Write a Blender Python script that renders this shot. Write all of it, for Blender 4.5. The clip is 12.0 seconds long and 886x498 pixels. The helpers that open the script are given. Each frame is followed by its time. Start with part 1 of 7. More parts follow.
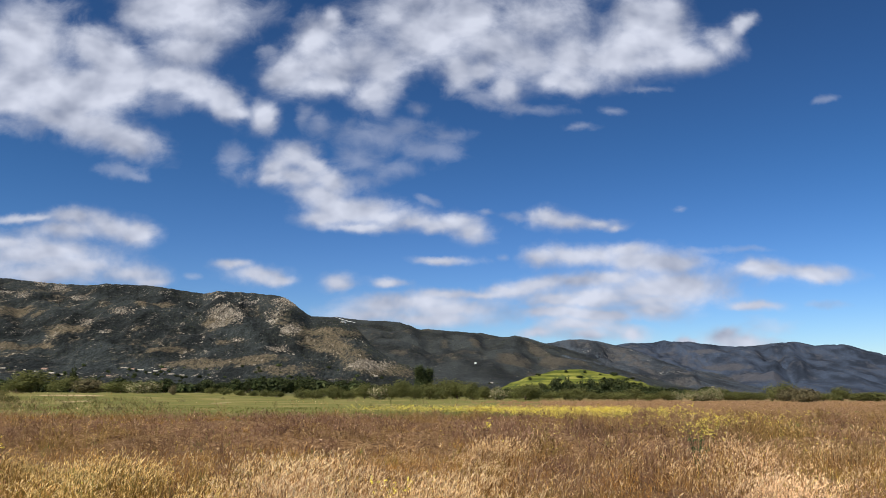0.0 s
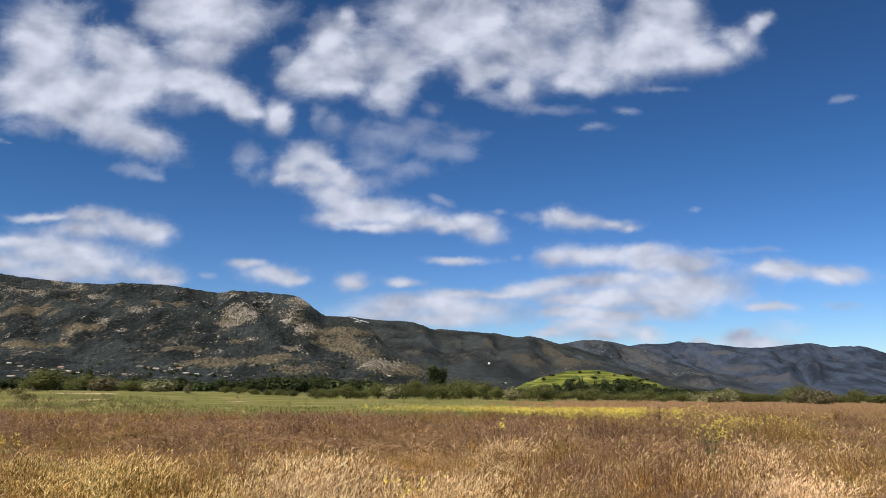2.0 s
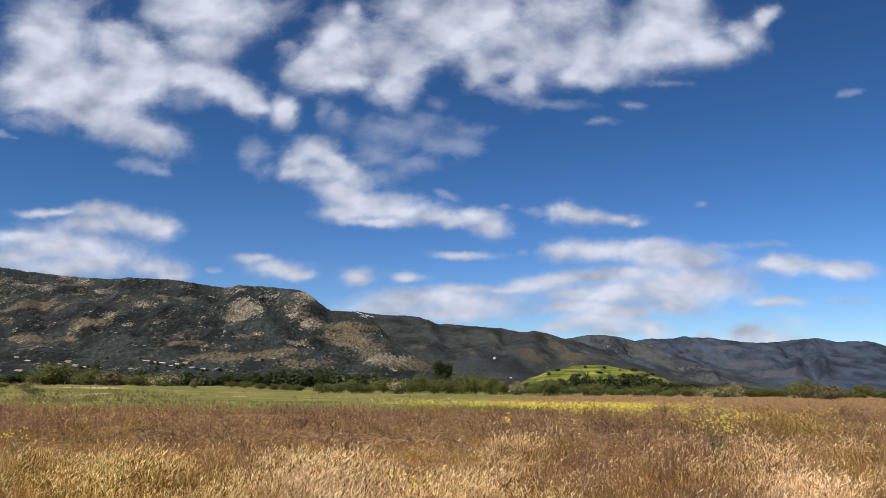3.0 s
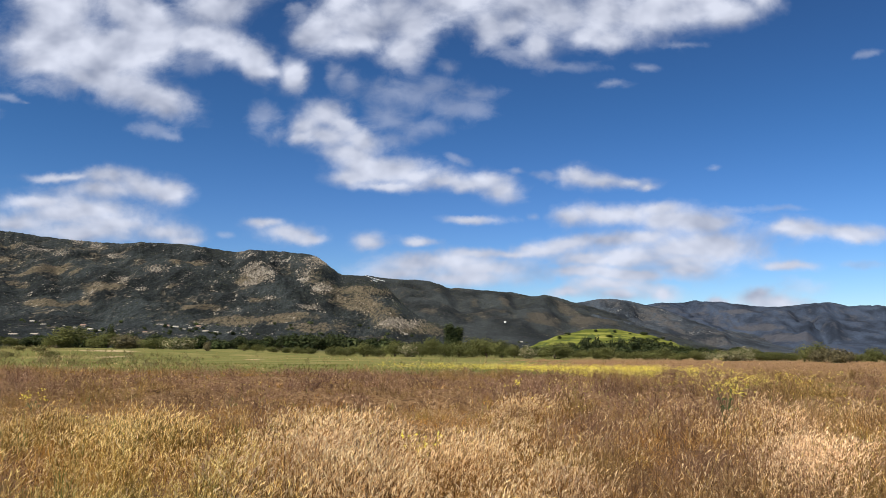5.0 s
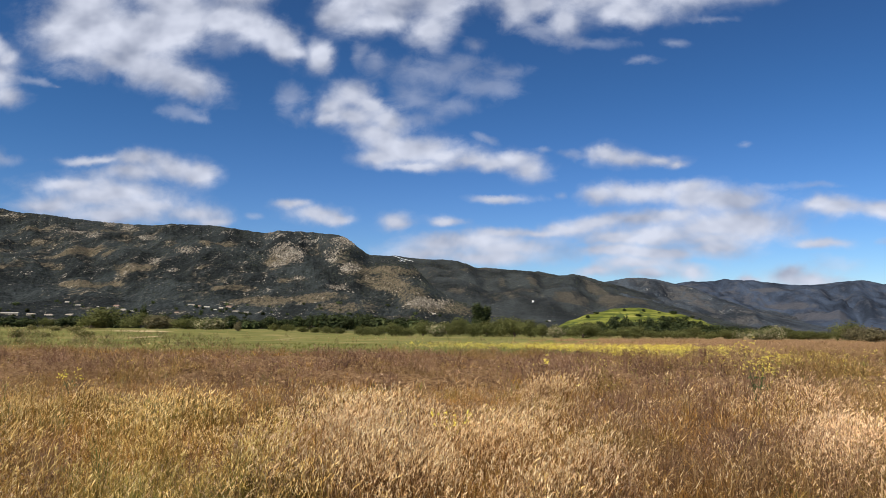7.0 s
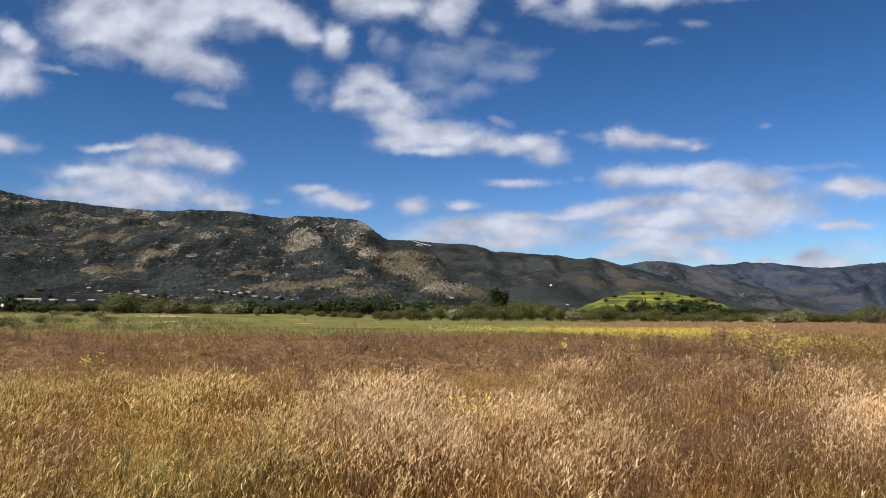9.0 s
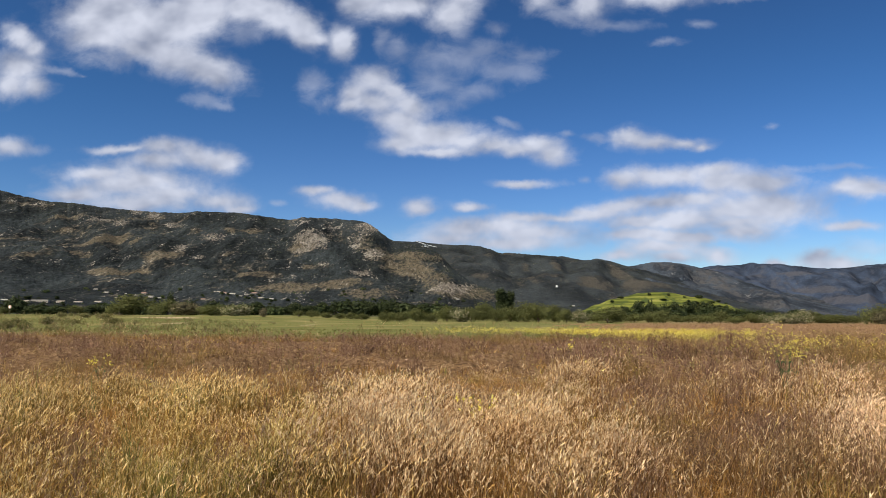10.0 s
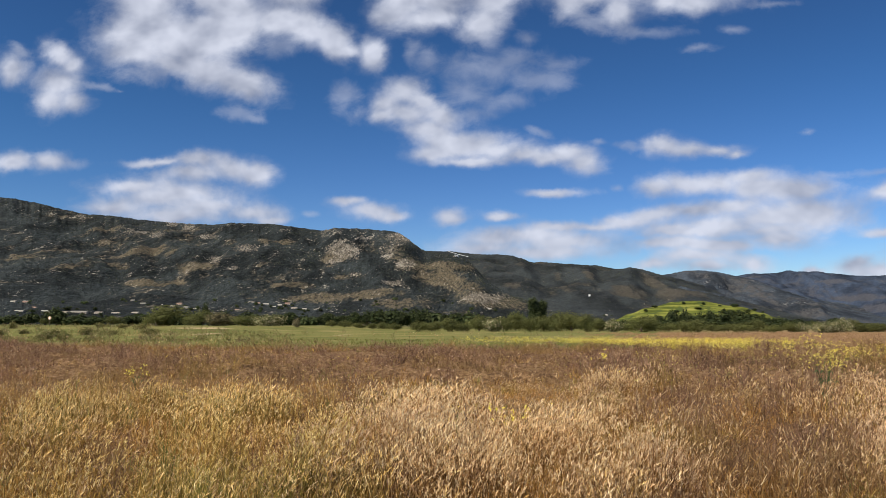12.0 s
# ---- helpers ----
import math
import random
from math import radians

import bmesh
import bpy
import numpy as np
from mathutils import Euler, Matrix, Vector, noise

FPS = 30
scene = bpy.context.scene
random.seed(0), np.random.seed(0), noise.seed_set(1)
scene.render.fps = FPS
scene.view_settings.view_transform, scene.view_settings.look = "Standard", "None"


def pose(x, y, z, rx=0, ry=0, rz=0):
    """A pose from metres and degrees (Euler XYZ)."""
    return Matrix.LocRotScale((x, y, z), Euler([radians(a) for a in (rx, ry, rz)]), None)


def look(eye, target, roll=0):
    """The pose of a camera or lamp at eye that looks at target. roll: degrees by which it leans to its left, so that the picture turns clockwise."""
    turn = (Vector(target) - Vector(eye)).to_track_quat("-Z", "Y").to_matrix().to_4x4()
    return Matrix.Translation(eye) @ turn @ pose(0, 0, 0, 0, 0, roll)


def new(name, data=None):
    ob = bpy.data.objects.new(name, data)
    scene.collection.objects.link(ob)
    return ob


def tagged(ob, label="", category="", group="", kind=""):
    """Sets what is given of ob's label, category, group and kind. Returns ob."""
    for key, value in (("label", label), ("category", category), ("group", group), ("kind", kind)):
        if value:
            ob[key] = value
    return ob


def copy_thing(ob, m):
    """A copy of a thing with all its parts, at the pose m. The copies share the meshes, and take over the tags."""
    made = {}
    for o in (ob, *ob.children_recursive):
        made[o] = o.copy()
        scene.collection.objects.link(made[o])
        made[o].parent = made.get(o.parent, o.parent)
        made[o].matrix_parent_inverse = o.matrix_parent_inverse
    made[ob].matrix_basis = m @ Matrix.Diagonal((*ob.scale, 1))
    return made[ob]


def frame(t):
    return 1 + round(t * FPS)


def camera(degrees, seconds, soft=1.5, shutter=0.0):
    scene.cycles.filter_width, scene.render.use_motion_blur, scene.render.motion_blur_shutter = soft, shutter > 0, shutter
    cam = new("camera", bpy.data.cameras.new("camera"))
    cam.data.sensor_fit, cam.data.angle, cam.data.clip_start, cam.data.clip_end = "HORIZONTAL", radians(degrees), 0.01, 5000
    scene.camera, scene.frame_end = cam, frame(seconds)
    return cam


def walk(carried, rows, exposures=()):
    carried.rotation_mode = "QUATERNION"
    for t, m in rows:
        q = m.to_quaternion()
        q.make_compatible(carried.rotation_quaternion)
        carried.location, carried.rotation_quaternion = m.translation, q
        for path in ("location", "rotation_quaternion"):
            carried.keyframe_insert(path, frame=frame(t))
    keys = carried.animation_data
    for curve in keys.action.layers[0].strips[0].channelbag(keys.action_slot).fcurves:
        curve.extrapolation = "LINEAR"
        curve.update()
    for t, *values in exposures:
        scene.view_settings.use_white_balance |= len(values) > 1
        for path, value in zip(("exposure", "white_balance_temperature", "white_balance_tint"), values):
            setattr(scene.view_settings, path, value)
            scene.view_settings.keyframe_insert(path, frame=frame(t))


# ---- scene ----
# ---------------- camera ----------------
EYE = 1.6
cam = camera(57.4, 12.0, soft=0.8)
PATH = [
    (0.0, 0.000, 0.000, 0.000, 100.001, -0.246, -0.043),
    (0.5, 0.002, -0.007, 0.002, 99.766, -0.383, -0.274),
    (1.0, 0.009, -0.028, 0.003, 99.911, -0.317, -0.377),
    (1.5, 0.003, -0.029, -0.001, 100.080, -0.392, 0.025),
    (2.0, -0.003, -0.010, 0.001, 99.994, -0.535, 0.890),
    (2.5, -0.003, -0.007, -0.001, 99.793, -0.593, 1.330),
    (3.0, -0.005, -0.029, -0.001, 99.623, -0.591, 1.274),
    (5.0, -0.002, -0.055, -0.015, 97.089, -0.647, 2.033),
    (5.5, -0.008, -0.027, -0.018, 96.461, -0.548, 2.794),
    (6.0, -0.009, -0.031, -0.017, 96.157, -0.543, 3.302),
    (6.5, -0.013, -0.020, -0.020, 95.914, -0.541, 3.703),
    (7.0, -0.016, -0.031, -0.023, 95.636, -0.513, 3.999),
    (9.0, -0.020, -0.026, -0.026, 94.512, -0.324, 5.262),
    (9.5, -0.021, -0.036, -0.023, 94.488, -0.338, 5.431),
    (10.0, -0.021, -0.031, -0.024, 94.600, -0.273, 5.676),
    (10.5, -0.019, -0.057, -0.021, 94.846, -0.164, 6.371),
    (11.0, -0.024, -0.043, -0.025, 95.104, -0.215, 7.149),
    (11.5, -0.027, -0.044, -0.021, 95.288, -0.164, 7.665),
    (12.0, -0.024, -0.031, -0.025, 95.276, -0.096, 7.938),
]
walk(cam, [(t, pose(x, y, EYE + z, rx, ry, rz)) for t, x, y, z, rx, ry, rz in PATH],
     [(0.0, 0.48), (3.0, 0.50), (5.0, 0.58), (6.0, 0.60), (7.0, 0.51), (9.0, 0.46), (12.0, 0.46)])

# ---------------- light ----------------
SUN_ELEVATION, SUN_TURN = radians(50), radians(-138)   # high sun, from the left and a little behind
to_sun = Vector((math.sin(SUN_TURN) * math.cos(SUN_ELEVATION), math.cos(SUN_TURN) * math.cos(SUN_ELEVATION), math.sin(SUN_ELEVATION)))
sun_data = bpy.data.lights.new("sun", "SUN")
sun_data.energy, sun_data.angle, sun_data.color = 5.0, radians(0.6), (1.0, 0.93, 0.80)
sun = new("sun", sun_data)
sun.matrix_world = look(to_sun * 1000, (0, 0, 0))

world = bpy.data.worlds.new("sky")
scene.world = world
world.use_nodes = True
wt = world.node_tree
wt.nodes.clear()


def wnode(kind, **values):
    n = wt.nodes.new(kind)
    for key, value in values.items():
        setattr(n, key, value)
    return n


def wmath(op, a, b=None, c=None, clamp=False):
    n = wnode("ShaderNodeMath", operation=op, use_clamp=clamp)
    for i, v in enumerate((a, b, c)):
        if v is None:
            continue
        if isinstance(v, (int, float)):
            n.inputs[i].default_value = v
        else:
            wt.links.new(v, n.inputs[i])
    return n.outputs[0]


def wvec(op, a, b):
    n = wnode("ShaderNodeVectorMath", operation=op)
    for i, v in enumerate((a, b)):
        if isinstance(v, tuple):
            n.inputs[i].default_value = v
        else:
            wt.links.new(v, n.inputs[i])
    return n.outputs[0]


def wnoise(vec, scale, detail, rough, distort=0.0):
    n = wnode("ShaderNodeTexNoise")
    wt.links.new(vec, n.inputs["Vector"])
    for key, value in (("Scale", scale), ("Detail", detail), ("Roughness", rough), ("Distortion", distort)):
        n.inputs[key].default_value = value
    return n


def wsmooth(value, a, b, lo=0.0, hi=1.0):
    n = wnode("ShaderNodeMapRange", interpolation_type="SMOOTHSTEP")
    wt.links.new(value, n.inputs["Value"])
    for key, v in (("From Min", a), ("From Max", b), ("To Min", lo), ("To Max", hi)):
        n.inputs[key].default_value = v
    return n.outputs[0]


sky = wnode("ShaderNodeTexSky", sky_type="NISHITA", sun_disc=False, sun_elevation=SUN_ELEVATION, sun_rotation=SUN_TURN)
sky.air_density, sky.dust_density, sky.ozone_density, sky.altitude = 1.0, 0.25, 3.0, 400
coord = wnode("ShaderNodeTexCoord").outputs["Generated"]
split = wnode("ShaderNodeSeparateXYZ")
wt.links.new(coord, split.inputs[0])
ahead = wmath("MAXIMUM", split.outputs[1], 0.12)
up = wmath("MAXIMUM", split.outputs[2], 0.0)
# The sheet of cloud seen across the valley: right of ahead, up of ahead.
place = wnode("ShaderNodeCombineXYZ")
wt.links.new(wmath("DIVIDE", split.outputs[0], ahead), place.inputs[0])
wt.links.new(wmath("DIVIDE", up, ahead), place.inputs[1])
place = place.outputs[0]
wisp = wnoise(place, 9.0, 4.0, 0.55)
wisp_fine = wnoise(place, 42.0, 4.0, 0.6)
bent = wvec("ADD", place, wvec("MULTIPLY", wvec("SUBTRACT", wisp.outputs["Color"], (0.5, 0.5, 0.5)), (0.030, 0.022, 0.0)))
bent = wvec("ADD", bent, wvec("MULTIPLY", wvec("SUBTRACT", wisp_fine.outputs["Color"], (0.5, 0.5, 0.5)), (0.013, 0.010, 0.0)))

reach, veil = None, None   # how far, in cloud widths, a direction lies from the nearest cloud's middle, and from the nearest thin veil's


def puff(u, v, ru, rv, turn=0, thin=0.0):
    """One swelling of a cloud: its middle, half sizes, turn in degrees and thinness."""
    global reach, veil
    so_far = veil if thin else reach
    m = wnode("ShaderNodeMapping", vector_type="TEXTURE")
    m.inputs["Location"].default_value = (u, v, 0)
    m.inputs["Rotation"].default_value = (0, 0, radians(turn))
    m.inputs["Scale"].default_value = (ru, rv, 1)
    if so_far is None:
        wt.links.new(bent, m.inputs["Vector"])
    else:   # one after the other, so that the tree stays cheap
        carry = wnode("ShaderNodeVectorMath", operation="MULTIPLY_ADD")
        wt.links.new(so_far, carry.inputs[0])
        carry.inputs[1].default_value = (1e-9, 1e-9, 1e-9)
        wt.links.new(bent, carry.inputs[2])
        wt.links.new(carry.outputs[0], m.inputs["Vector"])
    length = wnode("ShaderNodeVectorMath", operation="LENGTH")
    wt.links.new(m.outputs[0], length.inputs[0])
    d = length.outputs["Value"]
    if thin:
        d = wmath("ADD", d, thin * 0.5)
        veil = d if veil is None else wmath("SMOOTH_MIN", veil, d, 0.5)
    else:
        reach = d if reach is None else wmath("SMOOTH_MIN", reach, d, 0.8)


# left heap
puff(-0.553, 0.448, 0.038, 0.037)
puff(-0.543, 0.392, 0.062, 0.036)
puff(-0.498, 0.378, 0.049, 0.029)
puff(-0.556, 0.367, 0.041, 0.015)
puff(-0.466, 0.342, 0.049, 0.020, -25)
puff(-0.424, 0.323, 0.047, 0.017, -20)
puff(-0.506, 0.350, 0.037, 0.014, -20)
puff(-0.463, 0.449, 0.030, 0.021, -20)
puff(-0.432, 0.430, 0.030, 0.021, -30)
puff(-0.429, 0.385, 0.037, 0.024)
puff(-0.459, 0.394, 0.026, 0.021)
puff(-0.405, 0.396, 0.021, 0.021)
puff(-0.340, 0.441, 0.037, 0.021)
puff(-0.371, 0.452, 0.033, 0.018, 0, 0.3)
puff(-0.319, 0.476, 0.037, 0.025)
puff(-0.381, 0.491, 0.042, 0.025)
puff(-0.344, 0.502, 0.050, 0.025)
puff(-0.395, 0.422, 0.028, 0.014, 0, 0.2)
puff(-0.363, 0.399, 0.035, 0.017)
puff(-0.326, 0.388, 0.036, 0.017, -22)
puff(-0.288, 0.369, 0.028, 0.016, -30)
puff(-0.273, 0.355, 0.021, 0.008)
puff(-0.232, 0.351, 0.016, 0.016)
puff(-0.257, 0.355, 0.013, 0.008, 0, 0.3)
puff(-0.261, 0.488, 0.050, 0.027, 0, 0.4)
puff(-0.553, 0.494, 0.067, 0.025, 0, 0.4)
puff(-0.357, 0.362, 0.049, 0.017, 0, 0.55)
puff(-0.553, 0.338, 0.049, 0.017, 0, 0.5)
puff(-0.335, 0.544, 0.051, 0.027)
# small left
puff(-0.413, 0.276, 0.029, 0.010, -6, 0.2)
puff(-0.395, 0.271, 0.018, 0.006, -10, 0.1)
# left heap
puff(-0.553, 0.448, 0.041, 0.040)
puff(-0.543, 0.392, 0.066, 0.039)
puff(-0.498, 0.378, 0.053, 0.031)
puff(-0.556, 0.367, 0.044, 0.017)
puff(-0.466, 0.342, 0.053, 0.022, -25)
puff(-0.424, 0.323, 0.051, 0.018, -20)
puff(-0.506, 0.350, 0.039, 0.015, -20)
puff(-0.463, 0.449, 0.032, 0.023, -20)
puff(-0.432, 0.430, 0.032, 0.023, -30)
puff(-0.429, 0.385, 0.040, 0.026)
puff(-0.459, 0.394, 0.028, 0.022)
puff(-0.405, 0.396, 0.023, 0.022)
puff(-0.340, 0.441, 0.039, 0.023)
puff(-0.371, 0.452, 0.036, 0.019, 0, 0.3)
puff(-0.319, 0.476, 0.039, 0.027)
puff(-0.381, 0.491, 0.045, 0.027)
puff(-0.344, 0.502, 0.054, 0.027)
puff(-0.395, 0.422, 0.030, 0.015, 0, 0.2)
puff(-0.363, 0.399, 0.037, 0.019)
puff(-0.326, 0.388, 0.039, 0.019, -22)
puff(-0.288, 0.369, 0.030, 0.017, -30)
puff(-0.273, 0.355, 0.023, 0.008)
puff(-0.232, 0.351, 0.017, 0.017)
puff(-0.257, 0.355, 0.014, 0.008, 0, 0.3)
puff(-0.261, 0.488, 0.054, 0.029, 0, 0.4)
puff(-0.553, 0.494, 0.072, 0.027, 0, 0.4)
puff(-0.357, 0.362, 0.053, 0.018, 0, 0.55)
puff(-0.553, 0.338, 0.053, 0.018, 0, 0.5)
puff(-0.335, 0.544, 0.054, 0.029)
# small left
puff(-0.413, 0.276, 0.031, 0.011, -6, 0.2)
puff(-0.395, 0.271, 0.019, 0.006, -10, 0.1)
# left heap
puff(-0.553, 0.448, 0.038, 0.037)
puff(-0.543, 0.392, 0.062, 0.036)
puff(-0.498, 0.378, 0.049, 0.029)
puff(-0.556, 0.367, 0.041, 0.015)
puff(-0.466, 0.342, 0.049, 0.020, -25)
puff(-0.424, 0.323, 0.047, 0.017, -20)
puff(-0.506, 0.350, 0.037, 0.014, -20)
puff(-0.463, 0.449, 0.030, 0.021, -20)
puff(-0.432, 0.430, 0.030, 0.021, -30)
puff(-0.429, 0.385, 0.037, 0.024)
puff(-0.459, 0.394, 0.026, 0.021)
puff(-0.405, 0.396, 0.021, 0.021)
puff(-0.340, 0.441, 0.037, 0.021)
puff(-0.371, 0.452, 0.033, 0.018, 0, 0.3)
puff(-0.319, 0.476, 0.037, 0.025)
puff(-0.381, 0.491, 0.042, 0.025)
puff(-0.344, 0.502, 0.050, 0.025)
puff(-0.395, 0.422, 0.028, 0.014, 0, 0.2)
puff(-0.363, 0.399, 0.035, 0.017)
puff(-0.326, 0.388, 0.036, 0.017, -22)
puff(-0.288, 0.369, 0.028, 0.016, -30)
puff(-0.273, 0.355, 0.021, 0.008)
puff(-0.232, 0.351, 0.016, 0.016)
puff(-0.257, 0.355, 0.013, 0.008, 0, 0.3)
puff(-0.261, 0.488, 0.050, 0.027, 0, 0.4)
puff(-0.553, 0.494, 0.067, 0.025, 0, 0.4)
puff(-0.357, 0.362, 0.049, 0.017, 0, 0.55)
puff(-0.553, 0.338, 0.049, 0.017, 0, 0.5)
puff(-0.335, 0.544, 0.051, 0.027)
# small left
puff(-0.413, 0.276, 0.029, 0.010, -6, 0.2)
puff(-0.395, 0.271, 0.018, 0.006, -10, 0.1)
# left heap
puff(-0.553, 0.448, 0.034, 0.033)
puff(-0.543, 0.392, 0.055, 0.033)
puff(-0.498, 0.378, 0.044, 0.026)
puff(-0.556, 0.367, 0.037, 0.014)
puff(-0.466, 0.342, 0.044, 0.018, -25)
puff(-0.424, 0.323, 0.042, 0.015, -20)
puff(-0.506, 0.350, 0.033, 0.012, -20)
puff(-0.463, 0.449, 0.027, 0.019, -20)
puff(-0.432, 0.430, 0.027, 0.019, -30)
puff(-0.429, 0.385, 0.033, 0.022)
puff(-0.459, 0.394, 0.024, 0.019)
puff(-0.405, 0.396, 0.019, 0.019)
puff(-0.340, 0.441, 0.033, 0.019)
puff(-0.371, 0.452, 0.030, 0.016, 0, 0.3)
puff(-0.319, 0.476, 0.033, 0.022)
puff(-0.381, 0.491, 0.037, 0.022)
puff(-0.344, 0.502, 0.045, 0.022)
puff(-0.395, 0.422, 0.025, 0.013, 0, 0.2)
puff(-0.363, 0.399, 0.031, 0.016)
puff(-0.326, 0.388, 0.032, 0.015, -22)
puff(-0.288, 0.369, 0.025, 0.014, -30)
puff(-0.273, 0.355, 0.019, 0.007)
puff(-0.232, 0.351, 0.014, 0.015)
puff(-0.257, 0.355, 0.012, 0.007, 0, 0.3)
puff(-0.261, 0.488, 0.045, 0.024, 0, 0.4)
puff(-0.553, 0.494, 0.060, 0.022, 0, 0.4)
puff(-0.357, 0.362, 0.044, 0.015, 0, 0.55)
puff(-0.553, 0.338, 0.044, 0.015, 0, 0.5)
puff(-0.335, 0.544, 0.045, 0.024)
# small left
puff(-0.413, 0.276, 0.026, 0.009, -6, 0.2)
puff(-0.395, 0.271, 0.016, 0.005, -10, 0.1)
# left heap
puff(-0.553, 0.448, 0.029, 0.028)
puff(-0.543, 0.392, 0.047, 0.028)
puff(-0.498, 0.378, 0.037, 0.022)
puff(-0.556, 0.367, 0.031, 0.012)
puff(-0.466, 0.342, 0.037, 0.016, -25)
puff(-0.424, 0.323, 0.036, 0.013, -20)
puff(-0.506, 0.350, 0.028, 0.010, -20)
puff(-0.463, 0.449, 0.023, 0.016, -20)
puff(-0.432, 0.430, 0.023, 0.016, -30)
puff(-0.429, 0.385, 0.028, 0.018)
puff(-0.459, 0.394, 0.020, 0.016)
puff(-0.405, 0.396, 0.016, 0.016)
puff(-0.340, 0.441, 0.028, 0.016)
puff(-0.371, 0.452, 0.025, 0.013, 0, 0.3)
puff(-0.319, 0.476, 0.028, 0.019)
puff(-0.381, 0.491, 0.032, 0.019)
puff(-0.344, 0.502, 0.038, 0.019)
puff(-0.395, 0.422, 0.021, 0.011, 0, 0.2)
puff(-0.363, 0.399, 0.026, 0.013)
puff(-0.326, 0.388, 0.028, 0.013, -22)
puff(-0.288, 0.369, 0.021, 0.012, -30)
puff(-0.273, 0.355, 0.016, 0.006)
puff(-0.232, 0.351, 0.012, 0.012)
puff(-0.257, 0.355, 0.010, 0.006, 0, 0.3)
puff(-0.261, 0.488, 0.038, 0.020, 0, 0.4)
puff(-0.553, 0.494, 0.051, 0.019, 0, 0.4)
puff(-0.357, 0.362, 0.037, 0.013, 0, 0.55)
puff(-0.553, 0.338, 0.037, 0.013, 0, 0.5)
puff(-0.335, 0.544, 0.038, 0.021)
# small left
puff(-0.413, 0.276, 0.026, 0.009, -6, 0.2)
puff(-0.395, 0.271, 0.016, 0.005, -10, 0.1)
# left heap
puff(-0.553, 0.448, 0.025, 0.025)
puff(-0.543, 0.392, 0.041, 0.024)
puff(-0.498, 0.378, 0.033, 0.019)
puff(-0.556, 0.367, 0.027, 0.010)
puff(-0.466, 0.342, 0.032, 0.014, -25)
puff(-0.424, 0.323, 0.031, 0.011, -20)
puff(-0.506, 0.350, 0.024, 0.009, -20)
puff(-0.463, 0.449, 0.020, 0.014, -20)
puff(-0.432, 0.430, 0.020, 0.014, -30)
puff(-0.429, 0.385, 0.024, 0.016)
puff(-0.459, 0.394, 0.017, 0.014)
puff(-0.405, 0.396, 0.014, 0.014)
puff(-0.340, 0.441, 0.024, 0.014)
puff(-0.371, 0.452, 0.022, 0.012, 0, 0.3)
puff(-0.319, 0.476, 0.024, 0.017)
puff(-0.381, 0.491, 0.028, 0.017)
puff(-0.344, 0.502, 0.033, 0.017)
puff(-0.395, 0.422, 0.019, 0.009, 0, 0.2)
puff(-0.363, 0.399, 0.023, 0.011)
puff(-0.326, 0.388, 0.024, 0.011, -22)
puff(-0.288, 0.369, 0.018, 0.010, -30)
puff(-0.273, 0.355, 0.014, 0.005)
puff(-0.232, 0.351, 0.010, 0.011)
puff(-0.257, 0.355, 0.009, 0.005, 0, 0.3)
puff(-0.261, 0.488, 0.033, 0.018, 0, 0.4)
puff(-0.553, 0.494, 0.044, 0.017, 0, 0.4)
puff(-0.357, 0.362, 0.033, 0.011, 0, 0.55)
puff(-0.553, 0.338, 0.032, 0.011, 0, 0.5)
puff(-0.335, 0.544, 0.034, 0.018)
# small left
puff(-0.413, 0.276, 0.026, 0.009, -6, 0.2)
puff(-0.395, 0.271, 0.016, 0.005, -10, 0.1)
# left heap
puff(-0.553, 0.448, 0.025, 0.025)
puff(-0.543, 0.392, 0.041, 0.024)
puff(-0.498, 0.378, 0.033, 0.019)
puff(-0.556, 0.367, 0.027, 0.010)
puff(-0.466, 0.342, 0.032, 0.014, -25)
puff(-0.424, 0.323, 0.031, 0.011, -20)
puff(-0.506, 0.350, 0.024, 0.009, -20)
puff(-0.463, 0.449, 0.020, 0.014, -20)
puff(-0.432, 0.430, 0.020, 0.014, -30)
puff(-0.429, 0.385, 0.024, 0.016)
puff(-0.459, 0.394, 0.017, 0.014)
puff(-0.405, 0.396, 0.014, 0.014)
puff(-0.340, 0.441, 0.024, 0.014)
puff(-0.371, 0.452, 0.017, 0.008, 0, 0.4)
puff(-0.319, 0.476, 0.024, 0.017, 0, 0.1)
puff(-0.381, 0.491, 0.028, 0.017, 0, 0.15)
puff(-0.344, 0.502, 0.033, 0.014, 0, 0.1)
puff(-0.311, 0.473, 0.012, 0.008)
puff(-0.347, 0.495, 0.017, 0.007)
puff(-0.395, 0.422, 0.019, 0.009, 0, 0.2)
puff(-0.363, 0.399, 0.023, 0.011)
puff(-0.326, 0.388, 0.024, 0.011, -22)
puff(-0.288, 0.369, 0.018, 0.010, -30)
puff(-0.273, 0.355, 0.014, 0.005)
puff(-0.232, 0.351, 0.010, 0.011)
puff(-0.257, 0.355, 0.009, 0.005, 0, 0.3)
puff(-0.261, 0.488, 0.033, 0.018, 0, 0.4)
puff(-0.553, 0.494, 0.044, 0.017, 0, 0.4)
puff(-0.357, 0.362, 0.033, 0.011, 0, 0.55)
puff(-0.553, 0.338, 0.032, 0.011, 0, 0.5)
# small left
puff(-0.413, 0.276, 0.026, 0.009, -6, 0.2)
puff(-0.395, 0.271, 0.016, 0.005, -10, 0.1)
